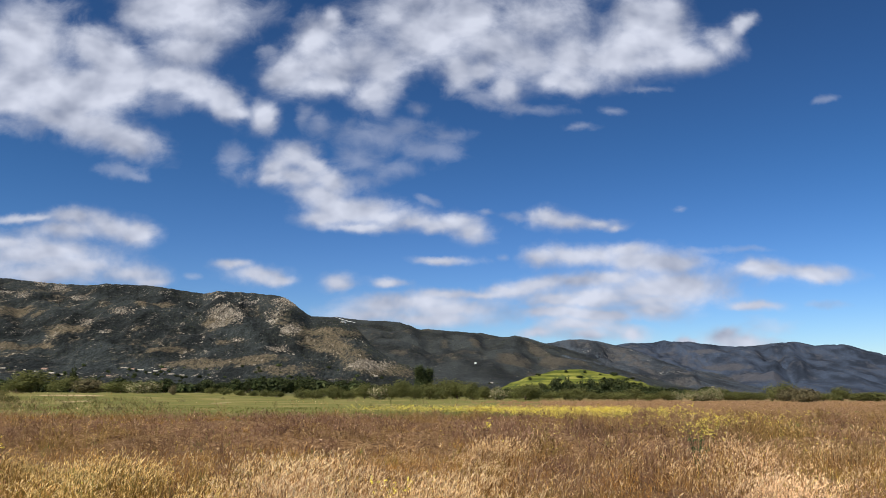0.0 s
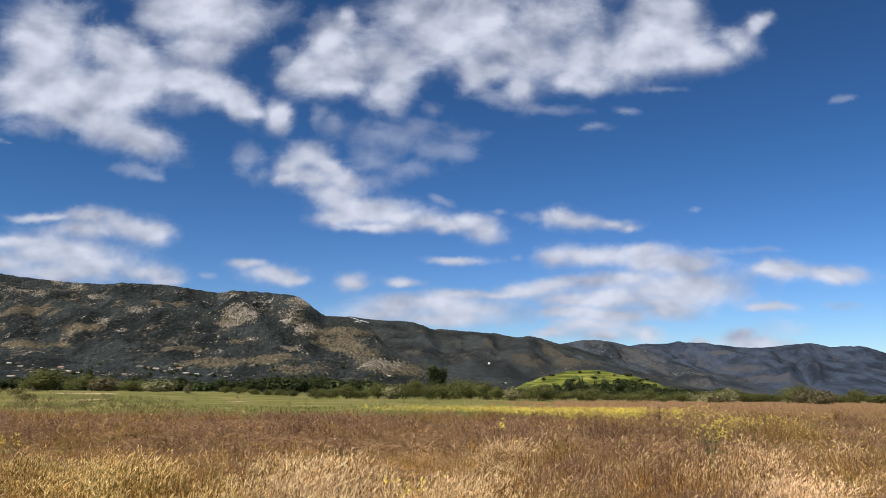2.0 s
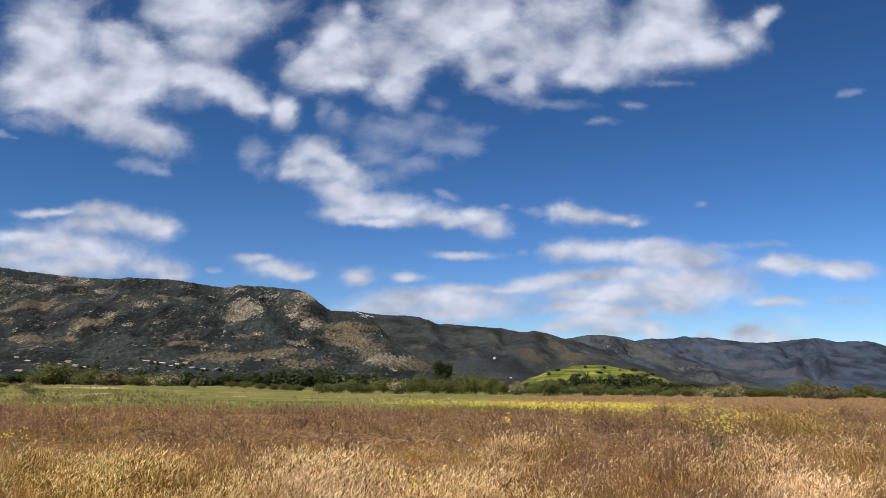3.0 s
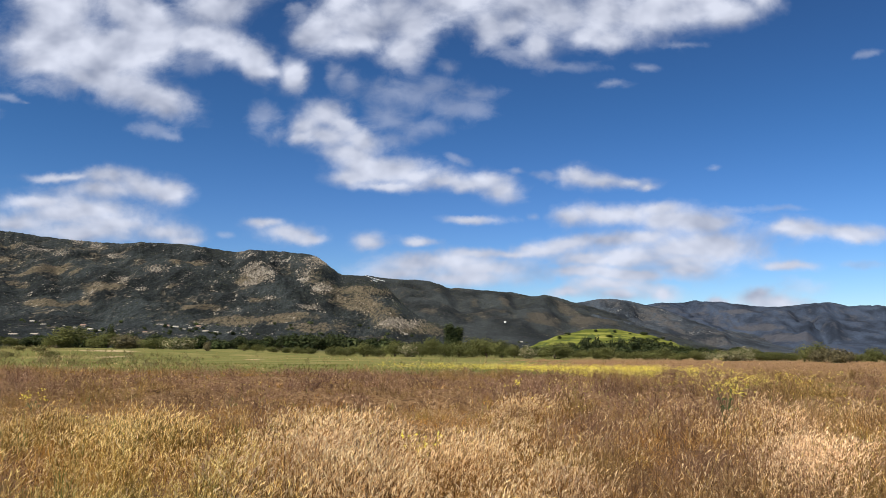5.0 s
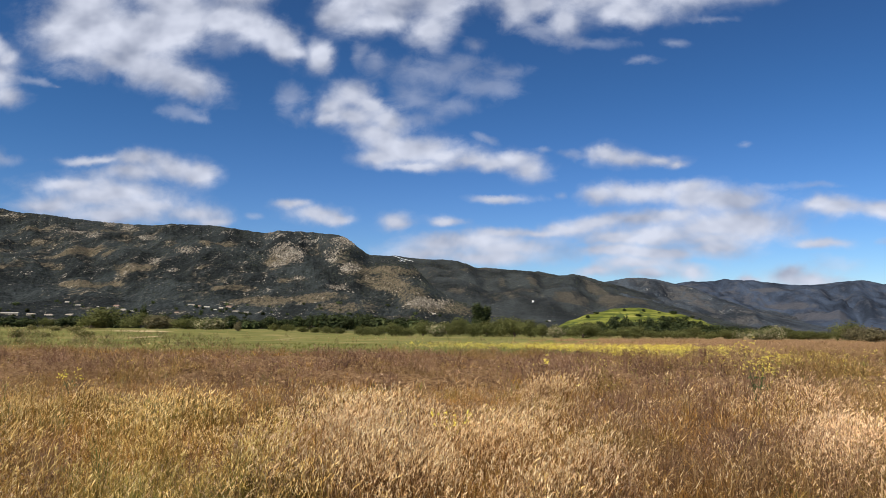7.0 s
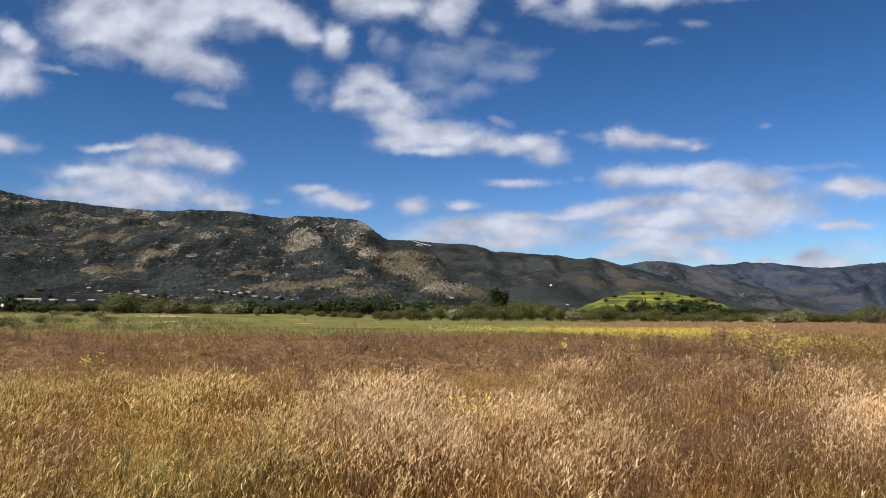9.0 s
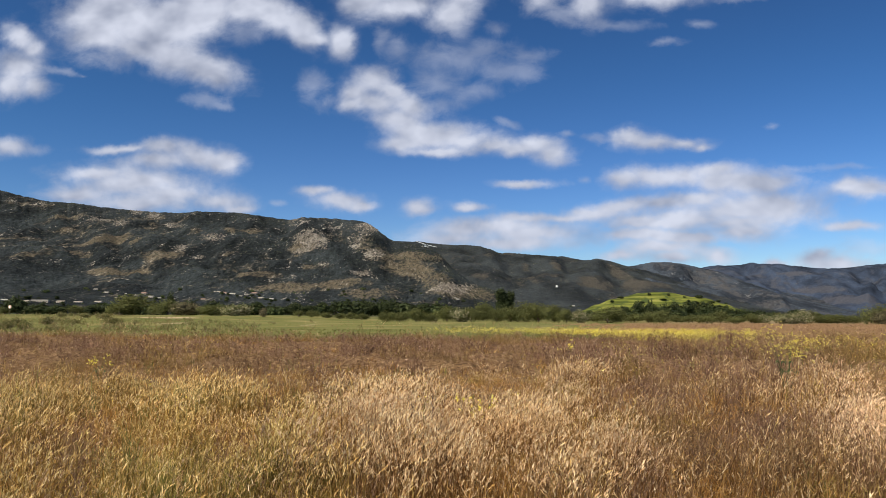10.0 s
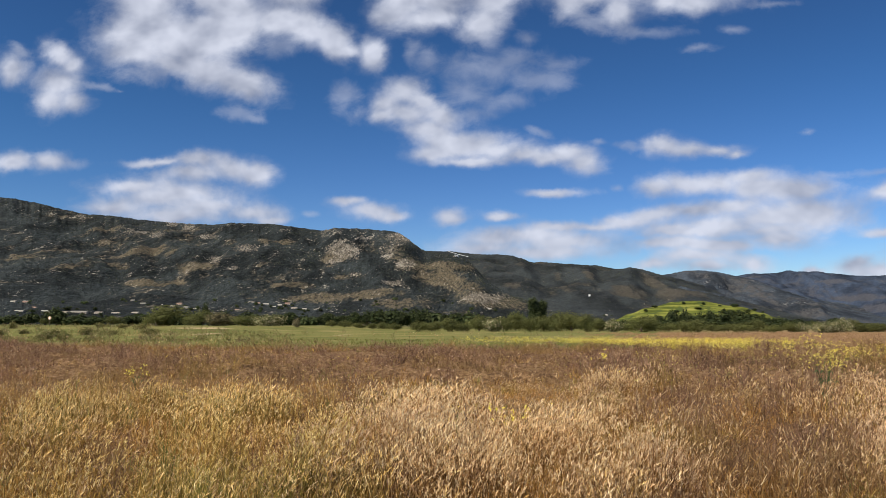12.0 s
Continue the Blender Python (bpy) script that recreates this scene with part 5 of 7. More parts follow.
def hill_height(x, y):
    u0, half, high, dist = HILL
    du = (x - u0 * dist) / half
    side = np.where(du < 0, np.abs(du) / 1.0, np.abs(du) / 1.12)
    dome = np.clip(1 - side ** 1.9, 0, None) ** 0.85
    dy = (y - dist) / (half * 0.9)
    dome = dome * np.exp(-(dy ** 2) * 1.6)
    terrace = 0.035 * np.sin(dome * 26 + fbm(x / 30, y / 30, 2, 71) * 4)
    return high * dome * (1 + terrace + (fbm(x / 25, y / 25, 4, 70) - 0.5) * 0.16)


def build_hill():
    u0, half, high, dist = HILL
    x, y = np.meshgrid(np.linspace(u0 * dist - half * 1.25, u0 * dist + half * 1.35, 220), np.linspace(dist - half * 1.3, dist + half * 1.3, 140), indexing="xy")
    z = hill_height(x, y) - 0.3
    me = mesh_from("hill", np.stack([x, y, z], -1).reshape(-1, 3), grid_faces(140, 220), [hill_material()], shade=True)
    tagged(new("hill", me), "low rounded hill covered in bright green grass", "hill", kind="structure")


build_hill()


# ---------------- shrubs and trees ----------------
def limb_mesh(points, radius):
    """A tapered, bent limb along points."""
    bm = bmesh.new()
    rings = []
    for k, p in enumerate(points):
        rad = radius * (1 - 0.8 * k / (len(points) - 1))
        rings.append([bm.verts.new((p[0] + rad * math.cos(t), p[1] + rad * math.sin(t), p[2])) for t in (i * math.tau / 6 for i in range(6))])
    for a, b in zip(rings, rings[1:]):
        for i in range(6):
            bm.faces.new((a[i], a[(i + 1) % 6], b[(i + 1) % 6], b[i]))
    bm.faces.new(rings[-1])
    return bm


def crown_mesh(name, lobes, leaves, size, mat, seed):
    """A crown of small bent leaf sprays, gathered in uneven lobes with gaps between."""
    r = np.random.default_rng(seed)
    weight = np.array([l[3] * l[3] * l[4] for l in lobes])
    pick = r.choice(len(lobes), leaves, p=weight / weight.sum())
    L = np.array(lobes)[pick]
    d = r.normal(size=(leaves, 3))
    d /= np.linalg.norm(d, axis=1)[:, None]
    depth = r.random(leaves) ** 0.35 * (0.82 + 0.4 * r.random(leaves) ** 2)
    c = L[:, :3] + d * depth[:, None] * np.stack([L[:, 3], L[:, 3], L[:, 4]], -1)
    c[:, 2] = np.maximum(c[:, 2], 0.06 + 0.1 * r.random(leaves))
    out = d * 1.0 + r.normal(size=(leaves, 3)) * 0.30 + np.array([0, 0, 0.3])
    out /= np.linalg.norm(out, axis=1)[:, None]
    side = np.cross(out, r.normal(size=(leaves, 3)))
    side /= np.linalg.norm(side, axis=1)[:, None] + 1e-9
    up_ = np.cross(out, side)
    sz = size * (0.55 + 0.9 * r.random(leaves))[:, None]
    a, b = side * sz, up_ * sz * 0.55
    v = np.stack([c - a, c - b + out * sz * 0.15, c + a, c + b + out * sz * 0.15], 1)
    f = np.array([(0, 1, 2), (0, 2, 3)])[None] + (np.arange(leaves) * 4)[:, None, None]
    return mesh_from(name, v.reshape(-1, 3), f.reshape(-1, 3), [mat])


def plant(name, label, category, group, wide, high, mat, leaves, leaf, seed, trunk_high=0.25, lobes_n=9, upright=0.0):
    """A shrub or tree: an Empty at its foot with a trunk, limbs and a crown."""
    r = np.random.default_rng(seed)
    ob = tagged(new(name), label, category, group)
    lobes = []
    for k in range(lobes_n):
        a, q = r.random() * math.tau, r.random() ** 0.6
        rad = wide * (0.20 + 0.13 * r.random())
        h = high * (trunk_high + (1 - trunk_high) * (0.2 + 0.6 * r.random() * (1 - 0.45 * q * (1 - upright))))
        rz = min(rad * (1.0 + upright), high - h) if high - h > rad * 0.3 else rad * 0.4
        lobes.append((math.cos(a) * q * wide * 0.36, math.sin(a) * q * wide * 0.36, h, rad, rz))
    lobes.append((0.0, 0.0, high * 0.72, wide * 0.24, high * 0.28))
    me = crown_mesh("crown", lobes, leaves, leaf, mat, seed)
    crown = new("crown", me)
    crown.parent = ob
    foot = high * (trunk_high + 0.25)
    part("trunk", limb_mesh([(0, 0, -0.2), (0.04 * wide, 0.02 * wide, foot * 0.4), (-0.02 * wide, 0, foot * 0.75), (0.02 * wide, 0.03 * wide, foot)], 0.035 * high), BARK, ob)
    for k in range(3):
        l = lobes[k]
        part("limb", limb_mesh([(0, 0, foot * 0.35), (l[0] * 0.5, l[1] * 0.5, foot * 0.35 + (l[2] - foot * 0.35) * 0.6), (l[0], l[1], l[2])], 0.02 * high), BARK, ob)
    return ob


def settle(kinds, u, v_foot, dist, high, r, wide=None, ground=None):
    """One more plant of a kind at a bearing and distance, to a height."""
    model, mh, mw = kinds[r.integers(len(kinds))]
    x, y = u * dist, dist
    z = float(ground_height(x, y)) if ground is None else ground
    ob = copy_thing(model, pose(x, y, z - 0.05, 0, 0, r.random() * 360))
    k = high / mh
    kw = (wide / mw) if wide else k * (0.9 + 0.3 * r.random())
    ob.scale = (kw, kw, k)
    return ob


MODELS = []


def kind_of(*args, n=3, **kw):
    """Three models of a kind, out of sight until they are set down as plants of their own."""
    made = []
    for k in range(n):
        kw["seed"] = kw["seed"] + 1
        ob = plant(*args, **kw)
        MODELS.append(ob)
        c = np.array([q.co for q in ob.children[0].data.vertices])
        made.append((ob, float(np.percentile(c[:, 2], 99.5)), float(np.percentile(np.abs(c[:, :2]), 97)) * 2))
    return made


willow = kind_of("willow_shrub", "rounded olive-green willow shrub at the field's edge", "shrub", "shrubs along the field's edge", 5.0, 4.0, OLIVE_LEAF, 2100, 0.15, seed=100, trunk_high=0.05, lobes_n=12, n=4)
bloom = kind_of("elder_shrub", "grey-green shrub flecked with cream blossom at the field's edge", "shrub", "shrubs along the field's edge", 5.0, 3.6, BLOOM_LEAF, 2100, 0.16, seed=120, trunk_high=0.05, lobes_n=12, n=2)
dead = kind_of("bare_shrub", "brown half-bare shrub at the field's edge", "shrub", "shrubs along the field's edge", 5.0, 3.6, BROWN_LEAF, 2200, 0.16, seed=130, trunk_high=0.05, lobes_n=11, n=1)
oak = kind_of("oak_tree", "dark evergreen oak behind the meadow", "tree", "oaks behind the meadow", 8.0, 7.0, OAK_LEAF, 1000, 0.46, seed=140, trunk_high=0.12, lobes_n=14, n=3)
far_oak = kind_of("oak_tree", "dark evergreen oak far off", "tree", "", 8.0, 7.0, OAK_LEAF, 260, 0.9, seed=180, trunk_high=0.12, lobes_n=12, n=3)
sage = kind_of("sage_shrub", "olive and tan scrubby shrub on the meadow's low bank", "shrub", "shrubs on the low bank", 5.0, 3.6, SCRUB_LEAF, 1200, 0.2, seed=190, trunk_high=0.02, lobes_n=10, n=2)
tall = kind_of("tall_tree", "tall dense dark green tree above the shrubs", "tree", "", 7.0, 15.0, OAK_LEAF, 4200, 0.42, seed=160, trunk_high=0.02, lobes_n=20, n=1, upright=1.2)

r = np.random.default_rng(21)
settle(willow, -0.5003, 0, 190, 5.13, r, 10.6)
settle(willow, -0.5185, 0, 185, 2.88, r, 6.5)
settle(dead, -0.4306, 0, 185, 3.33, r, 7.8)
settle(willow, -0.3978, 0, 180, 2.45, r, 5.7)
settle(bloom, -0.3635, 0, 175, 2.69, r, 7.3)
settle(willow, -0.3842, 0, 185, 2.73, r, 5.2)
settle(dead, -0.3268, 0, 165, 1.98, r, 2.1)
settle(willow, -0.4536, 0, 240, 4.80, r, 9.2)
settle(willow, -0.4703, 0, 250, 3.38, r, 5.2)
settle(oak, -0.4491, 0, 520, 14.92, r, 5.1)
settle(willow, -0.2826, 0, 195, 1.69, r, 2.7)
settle(willow, -0.2648, 0, 195, 1.84, r, 3.3)
settle(willow, -0.2461, 0, 195, 1.46, r, 3.3)
settle(willow, -0.2153, 0, 195, 1.88, r, 3.5)
settle(willow, -0.2015, 0, 195, 1.63, r, 3.8)
settle(willow, -0.2289, 0, 195, 1.47, r, 2.7)
settle(willow, -0.1706, 0, 161, 2.19, r, 3.4)
settle(willow, -0.1533, 0, 162, 1.77, r, 3.8)
settle(willow, -0.1329, 0, 158, 2.74, r, 4.4)
settle(willow, -0.1176, 0, 167, 1.80, r, 4.0)
settle(willow, -0.0951, 0, 174, 3.36, r, 5.6)
settle(bloom, -0.0792, 0, 166, 2.95, r, 4.6)
settle(willow, -0.0640, 0, 166, 3.07, r, 4.2)
settle(willow, -0.0490, 0, 184, 4.25, r, 6.2)
settle(willow, -0.0330, 0, 164, 2.97, r, 4.1)
settle(willow, -0.0158, 0, 167, 3.23, r, 5.1)
settle(willow, 0.0014, 0, 177, 4.30, r, 5.7)
settle(willow, 0.0172, 0, 174, 4.03, r, 6.3)
settle(willow, 0.0359, 0, 165, 3.70, r, 4.6)
settle(willow, 0.0517, 0, 160, 2.77, r, 4.0)
settle(bloom, 0.0668, 0, 158, 2.55, r, 3.5)
settle(willow, 0.0840, 0, 180, 1.72, r, 4.3)
settle(willow, 0.1013, 0, 164, 3.17, r, 6.0)
settle(willow, 0.1116, 0, 177, 3.18, r, 4.9)
settle(willow, 0.1322, 0, 172, 1.99, r, 4.3)
settle(willow, 0.1494, 0, 167, 2.44, r, 3.5)
settle(willow, 0.1667, 0, 160, 2.63, r, 4.0)
settle(willow, 0.1837, 0, 178, 1.80, r, 4.5)
settle(willow, 0.2009, 0, 175, 1.81, r, 4.9)
settle(willow, 0.2182, 0, 162, 1.91, r, 4.5)
settle(willow, 0.2355, 0, 171, 2.64, r, 4.3)
settle(willow, 0.2525, 0, 166, 1.61, r, 4.6)
settle(willow, 0.2698, 0, 171, 2.09, r, 4.1)
settle(bloom, 0.2835, 0, 178, 2.00, r, 3.2)
settle(bloom, 0.3077, 0, 165, 2.21, r, 5.1)
settle(bloom, 0.3215, 0, 165, 2.33, r, 3.5)
settle(bloom, 0.3300, 0, 165, 2.89, r, 3.9)
settle(willow, 0.3489, 0, 175, 1.80, r, 6.1)
settle(willow, 0.3695, 0, 175, 1.93, r, 6.1)
settle(willow, 0.3867, 0, 175, 1.83, r, 4.9)
settle(willow, 0.3558, 0, 175, 1.92, r, 4.9)
settle(willow, 0.4164, 0, 150, 3.65, r, 5.9)
settle(dead, 0.4401, 0, 135, 2.54, r, 4.9)
settle(dead, 0.4249, 0, 140, 2.57, r, 3.9)
settle(willow, 0.4856, 0, 150, 2.78, r, 4.6)
settle(willow, 0.4623, 0, 170, 1.65, r, 5.9)
settle(willow, 0.5071, 0, 170, 1.80, r, 5.9)
settle(willow, 0.5279, 0, 170, 2.04, r, 7.1)
settle(willow, 0.5622, 0, 170, 1.95, r, 7.1)
settle(willow, -0.1637, 0, 236, 2.15, r, 4.5)
settle(willow, -0.1445, 0, 278, 2.46, r, 8.5)
settle(willow, -0.1252, 0, 237, 2.51, r, 6.0)
settle(willow, -0.1059, 0, 259, 2.44, r, 4.7)
settle(oak, -0.0867, 0, 248, 2.93, r, 6.2)
settle(oak, -0.0674, 0, 250, 2.46, r, 5.2)
settle(willow, -0.0481, 0, 269, 2.18, r, 5.3)
settle(oak, -0.0289, 0, 258, 2.70, r, 6.3)
settle(oak, -0.0096, 0, 268, 2.22, r, 5.8)
settle(oak, 0.0097, 0, 253, 3.24, r, 4.8)
settle(oak, 0.0290, 0, 280, 2.48, r, 7.2)
settle(willow, 0.0482, 0, 258, 3.14, r, 5.8)
settle(oak, 0.0675, 0, 237, 2.71, r, 4.5)
settle(oak, 0.0868, 0, 268, 3.06, r, 5.6)
settle(willow, 0.1060, 0, 267, 2.17, r, 6.2)
settle(oak, 0.1254, 0, 237, 3.25, r, 7.0)
settle(oak, 0.1446, 0, 271, 2.41, r, 6.1)
settle(oak, 0.1639, 0, 258, 2.92, r, 7.0)
settle(oak, 0.1832, 0, 256, 2.93, r, 7.2)
settle(oak, 0.2024, 0, 243, 2.38, r, 7.0)
settle(oak, 0.2218, 0, 246, 3.42, r, 5.8)
settle(oak, 0.2410, 0, 279, 3.11, r, 6.4)
settle(oak, 0.2603, 0, 239, 2.76, r, 6.0)
settle(oak, 0.2795, 0, 266, 2.73, r, 5.4)
settle(willow, 0.2988, 0, 271, 2.59, r, 5.1)
settle(oak, 0.3182, 0, 257, 3.43, r, 5.7)
settle(willow, 0.3375, 0, 251, 3.24, r, 6.1)
settle(oak, -0.2981, 0, 420, 4.33, r, 7.6)
settle(oak, -0.2846, 0, 420, 6.35, r, 10.0)
settle(oak, -0.2672, 0, 420, 4.96, r, 8.8)
settle(oak, -0.2536, 0, 420, 6.70, r, 8.8)
settle(oak, -0.2365, 0, 420, 7.30, r, 8.2)
settle(oak, -0.2214, 0, 420, 8.18, r, 10.6)
settle(oak, -0.2056, 0, 420, 8.50, r, 12.9)
settle(oak, -0.1917, 0, 420, 7.38, r, 10.0)
settle(oak, -0.1745, 0, 420, 8.55, r, 10.0)
settle(oak, -0.1621, 0, 420, 8.01, r, 11.7)
settle(oak, -0.1455, 0, 420, 7.18, r, 10.6)
settle(oak, -0.1261, 0, 420, 6.36, r, 12.9)
settle(oak, -0.1089, 0, 420, 6.96, r, 10.6)
settle(oak, -0.0916, 0, 420, 5.85, r, 10.6)
settle(oak, -0.3535, 0, 420, 5.94, r, 8.8)
settle(oak, -0.3740, 0, 420, 5.05, r, 10.0)
settle(oak, -0.3916, 0, 420, 7.02, r, 11.7)
settle(oak, -0.4084, 0, 420, 4.70, r, 10.6)
settle(oak, -0.4227, 0, 420, 7.53, r, 8.8)
settle(oak, -0.3398, 0, 420, 6.54, r, 10.6)
settle(oak, -0.3189, 0, 420, 4.86, r, 8.8)
settle(tall, -0.0250, 0, 330, 11.79, r, 5.5)
settle(tall, -0.0180, 0, 335, 11.03, r, 4.2)
settle(oak, -0.7918, 0, 300, 4.30, r, 12.6)
settle(oak, -0.7581, 0, 300, 3.85, r, 10.5)
settle(oak, -0.7249, 0, 300, 3.85, r, 10.5)
settle(oak, -0.6963, 0, 300, 5.21, r, 7.1)
settle(oak, -0.6598, 0, 300, 7.02, r, 8.4)
settle(oak, -0.6308, 0, 300, 3.87, r, 9.6)
settle(oak, -0.6026, 0, 300, 3.65, r, 8.4)
settle(willow, -0.5786, 0, 300, 3.21, r, 8.4)
settle(oak, -0.5508, 0, 300, 3.66, r, 9.2)
settle(oak, -0.5296, 0, 300, 4.33, r, 6.3)
settle(willow, -0.6754, 0, 300, 2.96, r, 7.5)
settle(oak, -0.4649, 0, 300, 5.00, r, 10.5)
settle(oak, 0.1393, 0, 430, 8.42, r, 7.8)
settle(oak, 0.1518, 0, 430, 9.03, r, 6.6)
settle(oak, 0.1703, 0, 430, 7.60, r, 9.0)
settle(oak, 0.1828, 0, 430, 8.21, r, 7.2)
settle(oak, 0.1980, 0, 430, 8.82, r, 10.2)
settle(oak, 0.2152, 0, 430, 8.56, r, 10.8)
settle(oak, 0.2254, 0, 430, 7.12, r, 9.0)
settle(oak, 0.2391, 0, 430, 5.68, r, 12.0)
settle(oak, 0.2597, 0, 430, 5.14, r, 13.2)
settle(oak, 0.2803, 0, 430, 4.30, r, 12.0)
settle(oak, 0.1220, 0, 430, 6.34, r, 6.6)
settle(oak, 0.1082, 0, 430, 6.03, r, 6.0)
settle(oak, 0.0806, 0, 430, 3.93, r, 6.0)
settle(oak, 0.2974, 0, 430, 3.75, r, 12.0)
settle(oak, 0.3180, 0, 430, 3.20, r, 9.0)
settle(oak, 0.3421, 0, 430, 2.95, r, 10.8)
settle(oak, 0.1419, 0, 588, 1.9, r, 4.4, ground=float(hill_height(83.4, 588)) - 0.4)
settle(oak, 0.1511, 0, 605, 2.0, r, 2.8, ground=float(hill_height(91.4, 605)) - 0.4)
settle(oak, 0.1674, 0, 593, 1.2, r, 4.9, ground=float(hill_height(99.2, 593)) - 0.4)
settle(oak, 0.1739, 0, 606, 2.3, r, 2.4, ground=float(hill_height(105.4, 606)) - 0.4)
settle(oak, 0.1927, 0, 601, 1.2, r, 2.5, ground=float(hill_height(115.8, 601)) - 0.4)
settle(oak, 0.2057, 0, 589, 2.1, r, 4.8, ground=float(hill_height(121.1, 589)) - 0.4)
settle(oak, 0.2075, 0, 605, 1.4, r, 2.5, ground=float(hill_height(125.5, 605)) - 0.4)
settle(oak, 0.2089, 0, 602, 2.2, r, 4.3, ground=float(hill_height(125.7, 602)) - 0.4)
settle(oak, 0.2123, 0, 604, 2.2, r, 2.6, ground=float(hill_height(128.3, 604)) - 0.4)
settle(oak, 0.2248, 0, 597, 1.8, r, 4.4, ground=float(hill_height(134.2, 597)) - 0.4)
settle(oak, 0.2185, 0, 590, 1.1, r, 3.8, ground=float(hill_height(128.9, 590)) - 0.4)
settle(oak, 0.2330, 0, 587, 1.4, r, 4.3, ground=float(hill_height(136.8, 587)) - 0.4)
settle(oak, 0.2314, 0, 616, 2.1, r, 3.6, ground=float(hill_height(142.5, 616)) - 0.4)
settle(oak, 0.2411, 0, 618, 1.6, r, 2.2, ground=float(hill_height(149.0, 618)) - 0.4)
settle(oak, 0.2417, 0, 589, 2.1, r, 2.9, ground=float(hill_height(142.4, 589)) - 0.4)
settle(oak, 0.1069, 0, 604, 2.2, r, 3.2, ground=float(hill_height(64.6, 604)) - 0.4)
settle(oak, 0.1176, 0, 614, 1.9, r, 4.7, ground=float(hill_height(72.2, 614)) - 0.4)
settle(oak, 0.2055, 0, 586, 1.6, r, 4.1, ground=float(hill_height(120.4, 586)) - 0.4)
settle(oak, 0.1981, 0, 590, 2.2, r, 2.6, ground=float(hill_height(116.9, 590)) - 0.4)
settle(sage, -0.7646, 0, 93, 0.65, r, 1.6)
settle(sage, -0.7422, 0, 77, 0.92, r, 1.3)
settle(sage, -0.7223, 0, 100, 1.04, r, 1.0)
settle(sage, -0.7058, 0, 85, 0.65, r, 1.1)
settle(sage, -0.6771, 0, 70, 0.83, r, 1.4)
settle(sage, -0.6616, 0, 80, 0.95, r, 2.0)
settle(sage, -0.6486, 0, 69, 0.87, r, 1.3)
settle(sage, -0.6172, 0, 85, 1.02, r, 1.5)
settle(sage, -0.5971, 0, 105, 0.80, r, 1.1)
settle(sage, -0.5796, 0, 87, 0.66, r, 1.1)
settle(sage, -0.5652, 0, 105, 0.68, r, 1.9)
settle(sage, -0.5399, 0, 102, 0.96, r, 1.7)
settle(sage, -0.5274, 0, 91, 0.89, r, 1.9)


def grove(label, places, r):
    """Far trees past counting, each a whole crown on its trunk, as one piece of stuff. Places: x, y, z and height."""
    V, F, M, start = [], [], [], 0
    for x, y, z, high in places:
        model, mh, mw = far_oak[r.integers(len(far_oak))]
        k, a = high / mh, r.random() * math.tau
        kw = k * (0.9 + 0.4 * r.random())
        for o in model.children:
            v = np.array([q.co for q in o.data.vertices]) * (kw, kw, k)
            v = np.stack([v[:, 0] * math.cos(a) - v[:, 1] * math.sin(a) + x, v[:, 0] * math.sin(a) + v[:, 1] * math.cos(a) + y, v[:, 2] + z], -1)
            o.data.calc_loop_triangles()
            f = np.array([t.vertices for t in o.data.loop_triangles])
            V.append(v)
            F.append(f + start)
            M.append(np.full(len(f), 0 if o.name.startswith("crown") else 1))
            start += len(v)
    me = mesh_from("distant_trees", np.concatenate(V), np.concatenate(F), [OAK_LEAF, BARK], np.concatenate(M))
    tagged(new("distant_trees", me), label, "trees", kind="stuff")


spots = []
for k in range(130):
    dist, u = 380 + 420 * r.random(), -0.72 + 0.72 * r.random()
    spots.append((u * dist, dist, -0.25, 4.0 + 3.5 * r.random()))
grove("dark evergreen trees scattered between the meadow and the mountain's foot", spots, r)

# ---------------- houses ----------------
def box(bm, x0, x1, y0, y1, z0, z1):
    v = [bm.verts.new((x, y, z)) for z in (z0, z1) for x, y in ((x0, y0), (x1, y0), (x1, y1), (x0, y1))]
    for f in ((3, 2, 1, 0), (4, 5, 6, 7), (0, 1, 5, 4), (1, 2, 6, 5), (2, 3, 7, 6), (3, 0, 4, 7)):
        bm.faces.new([v[i] for i in f])
    return v


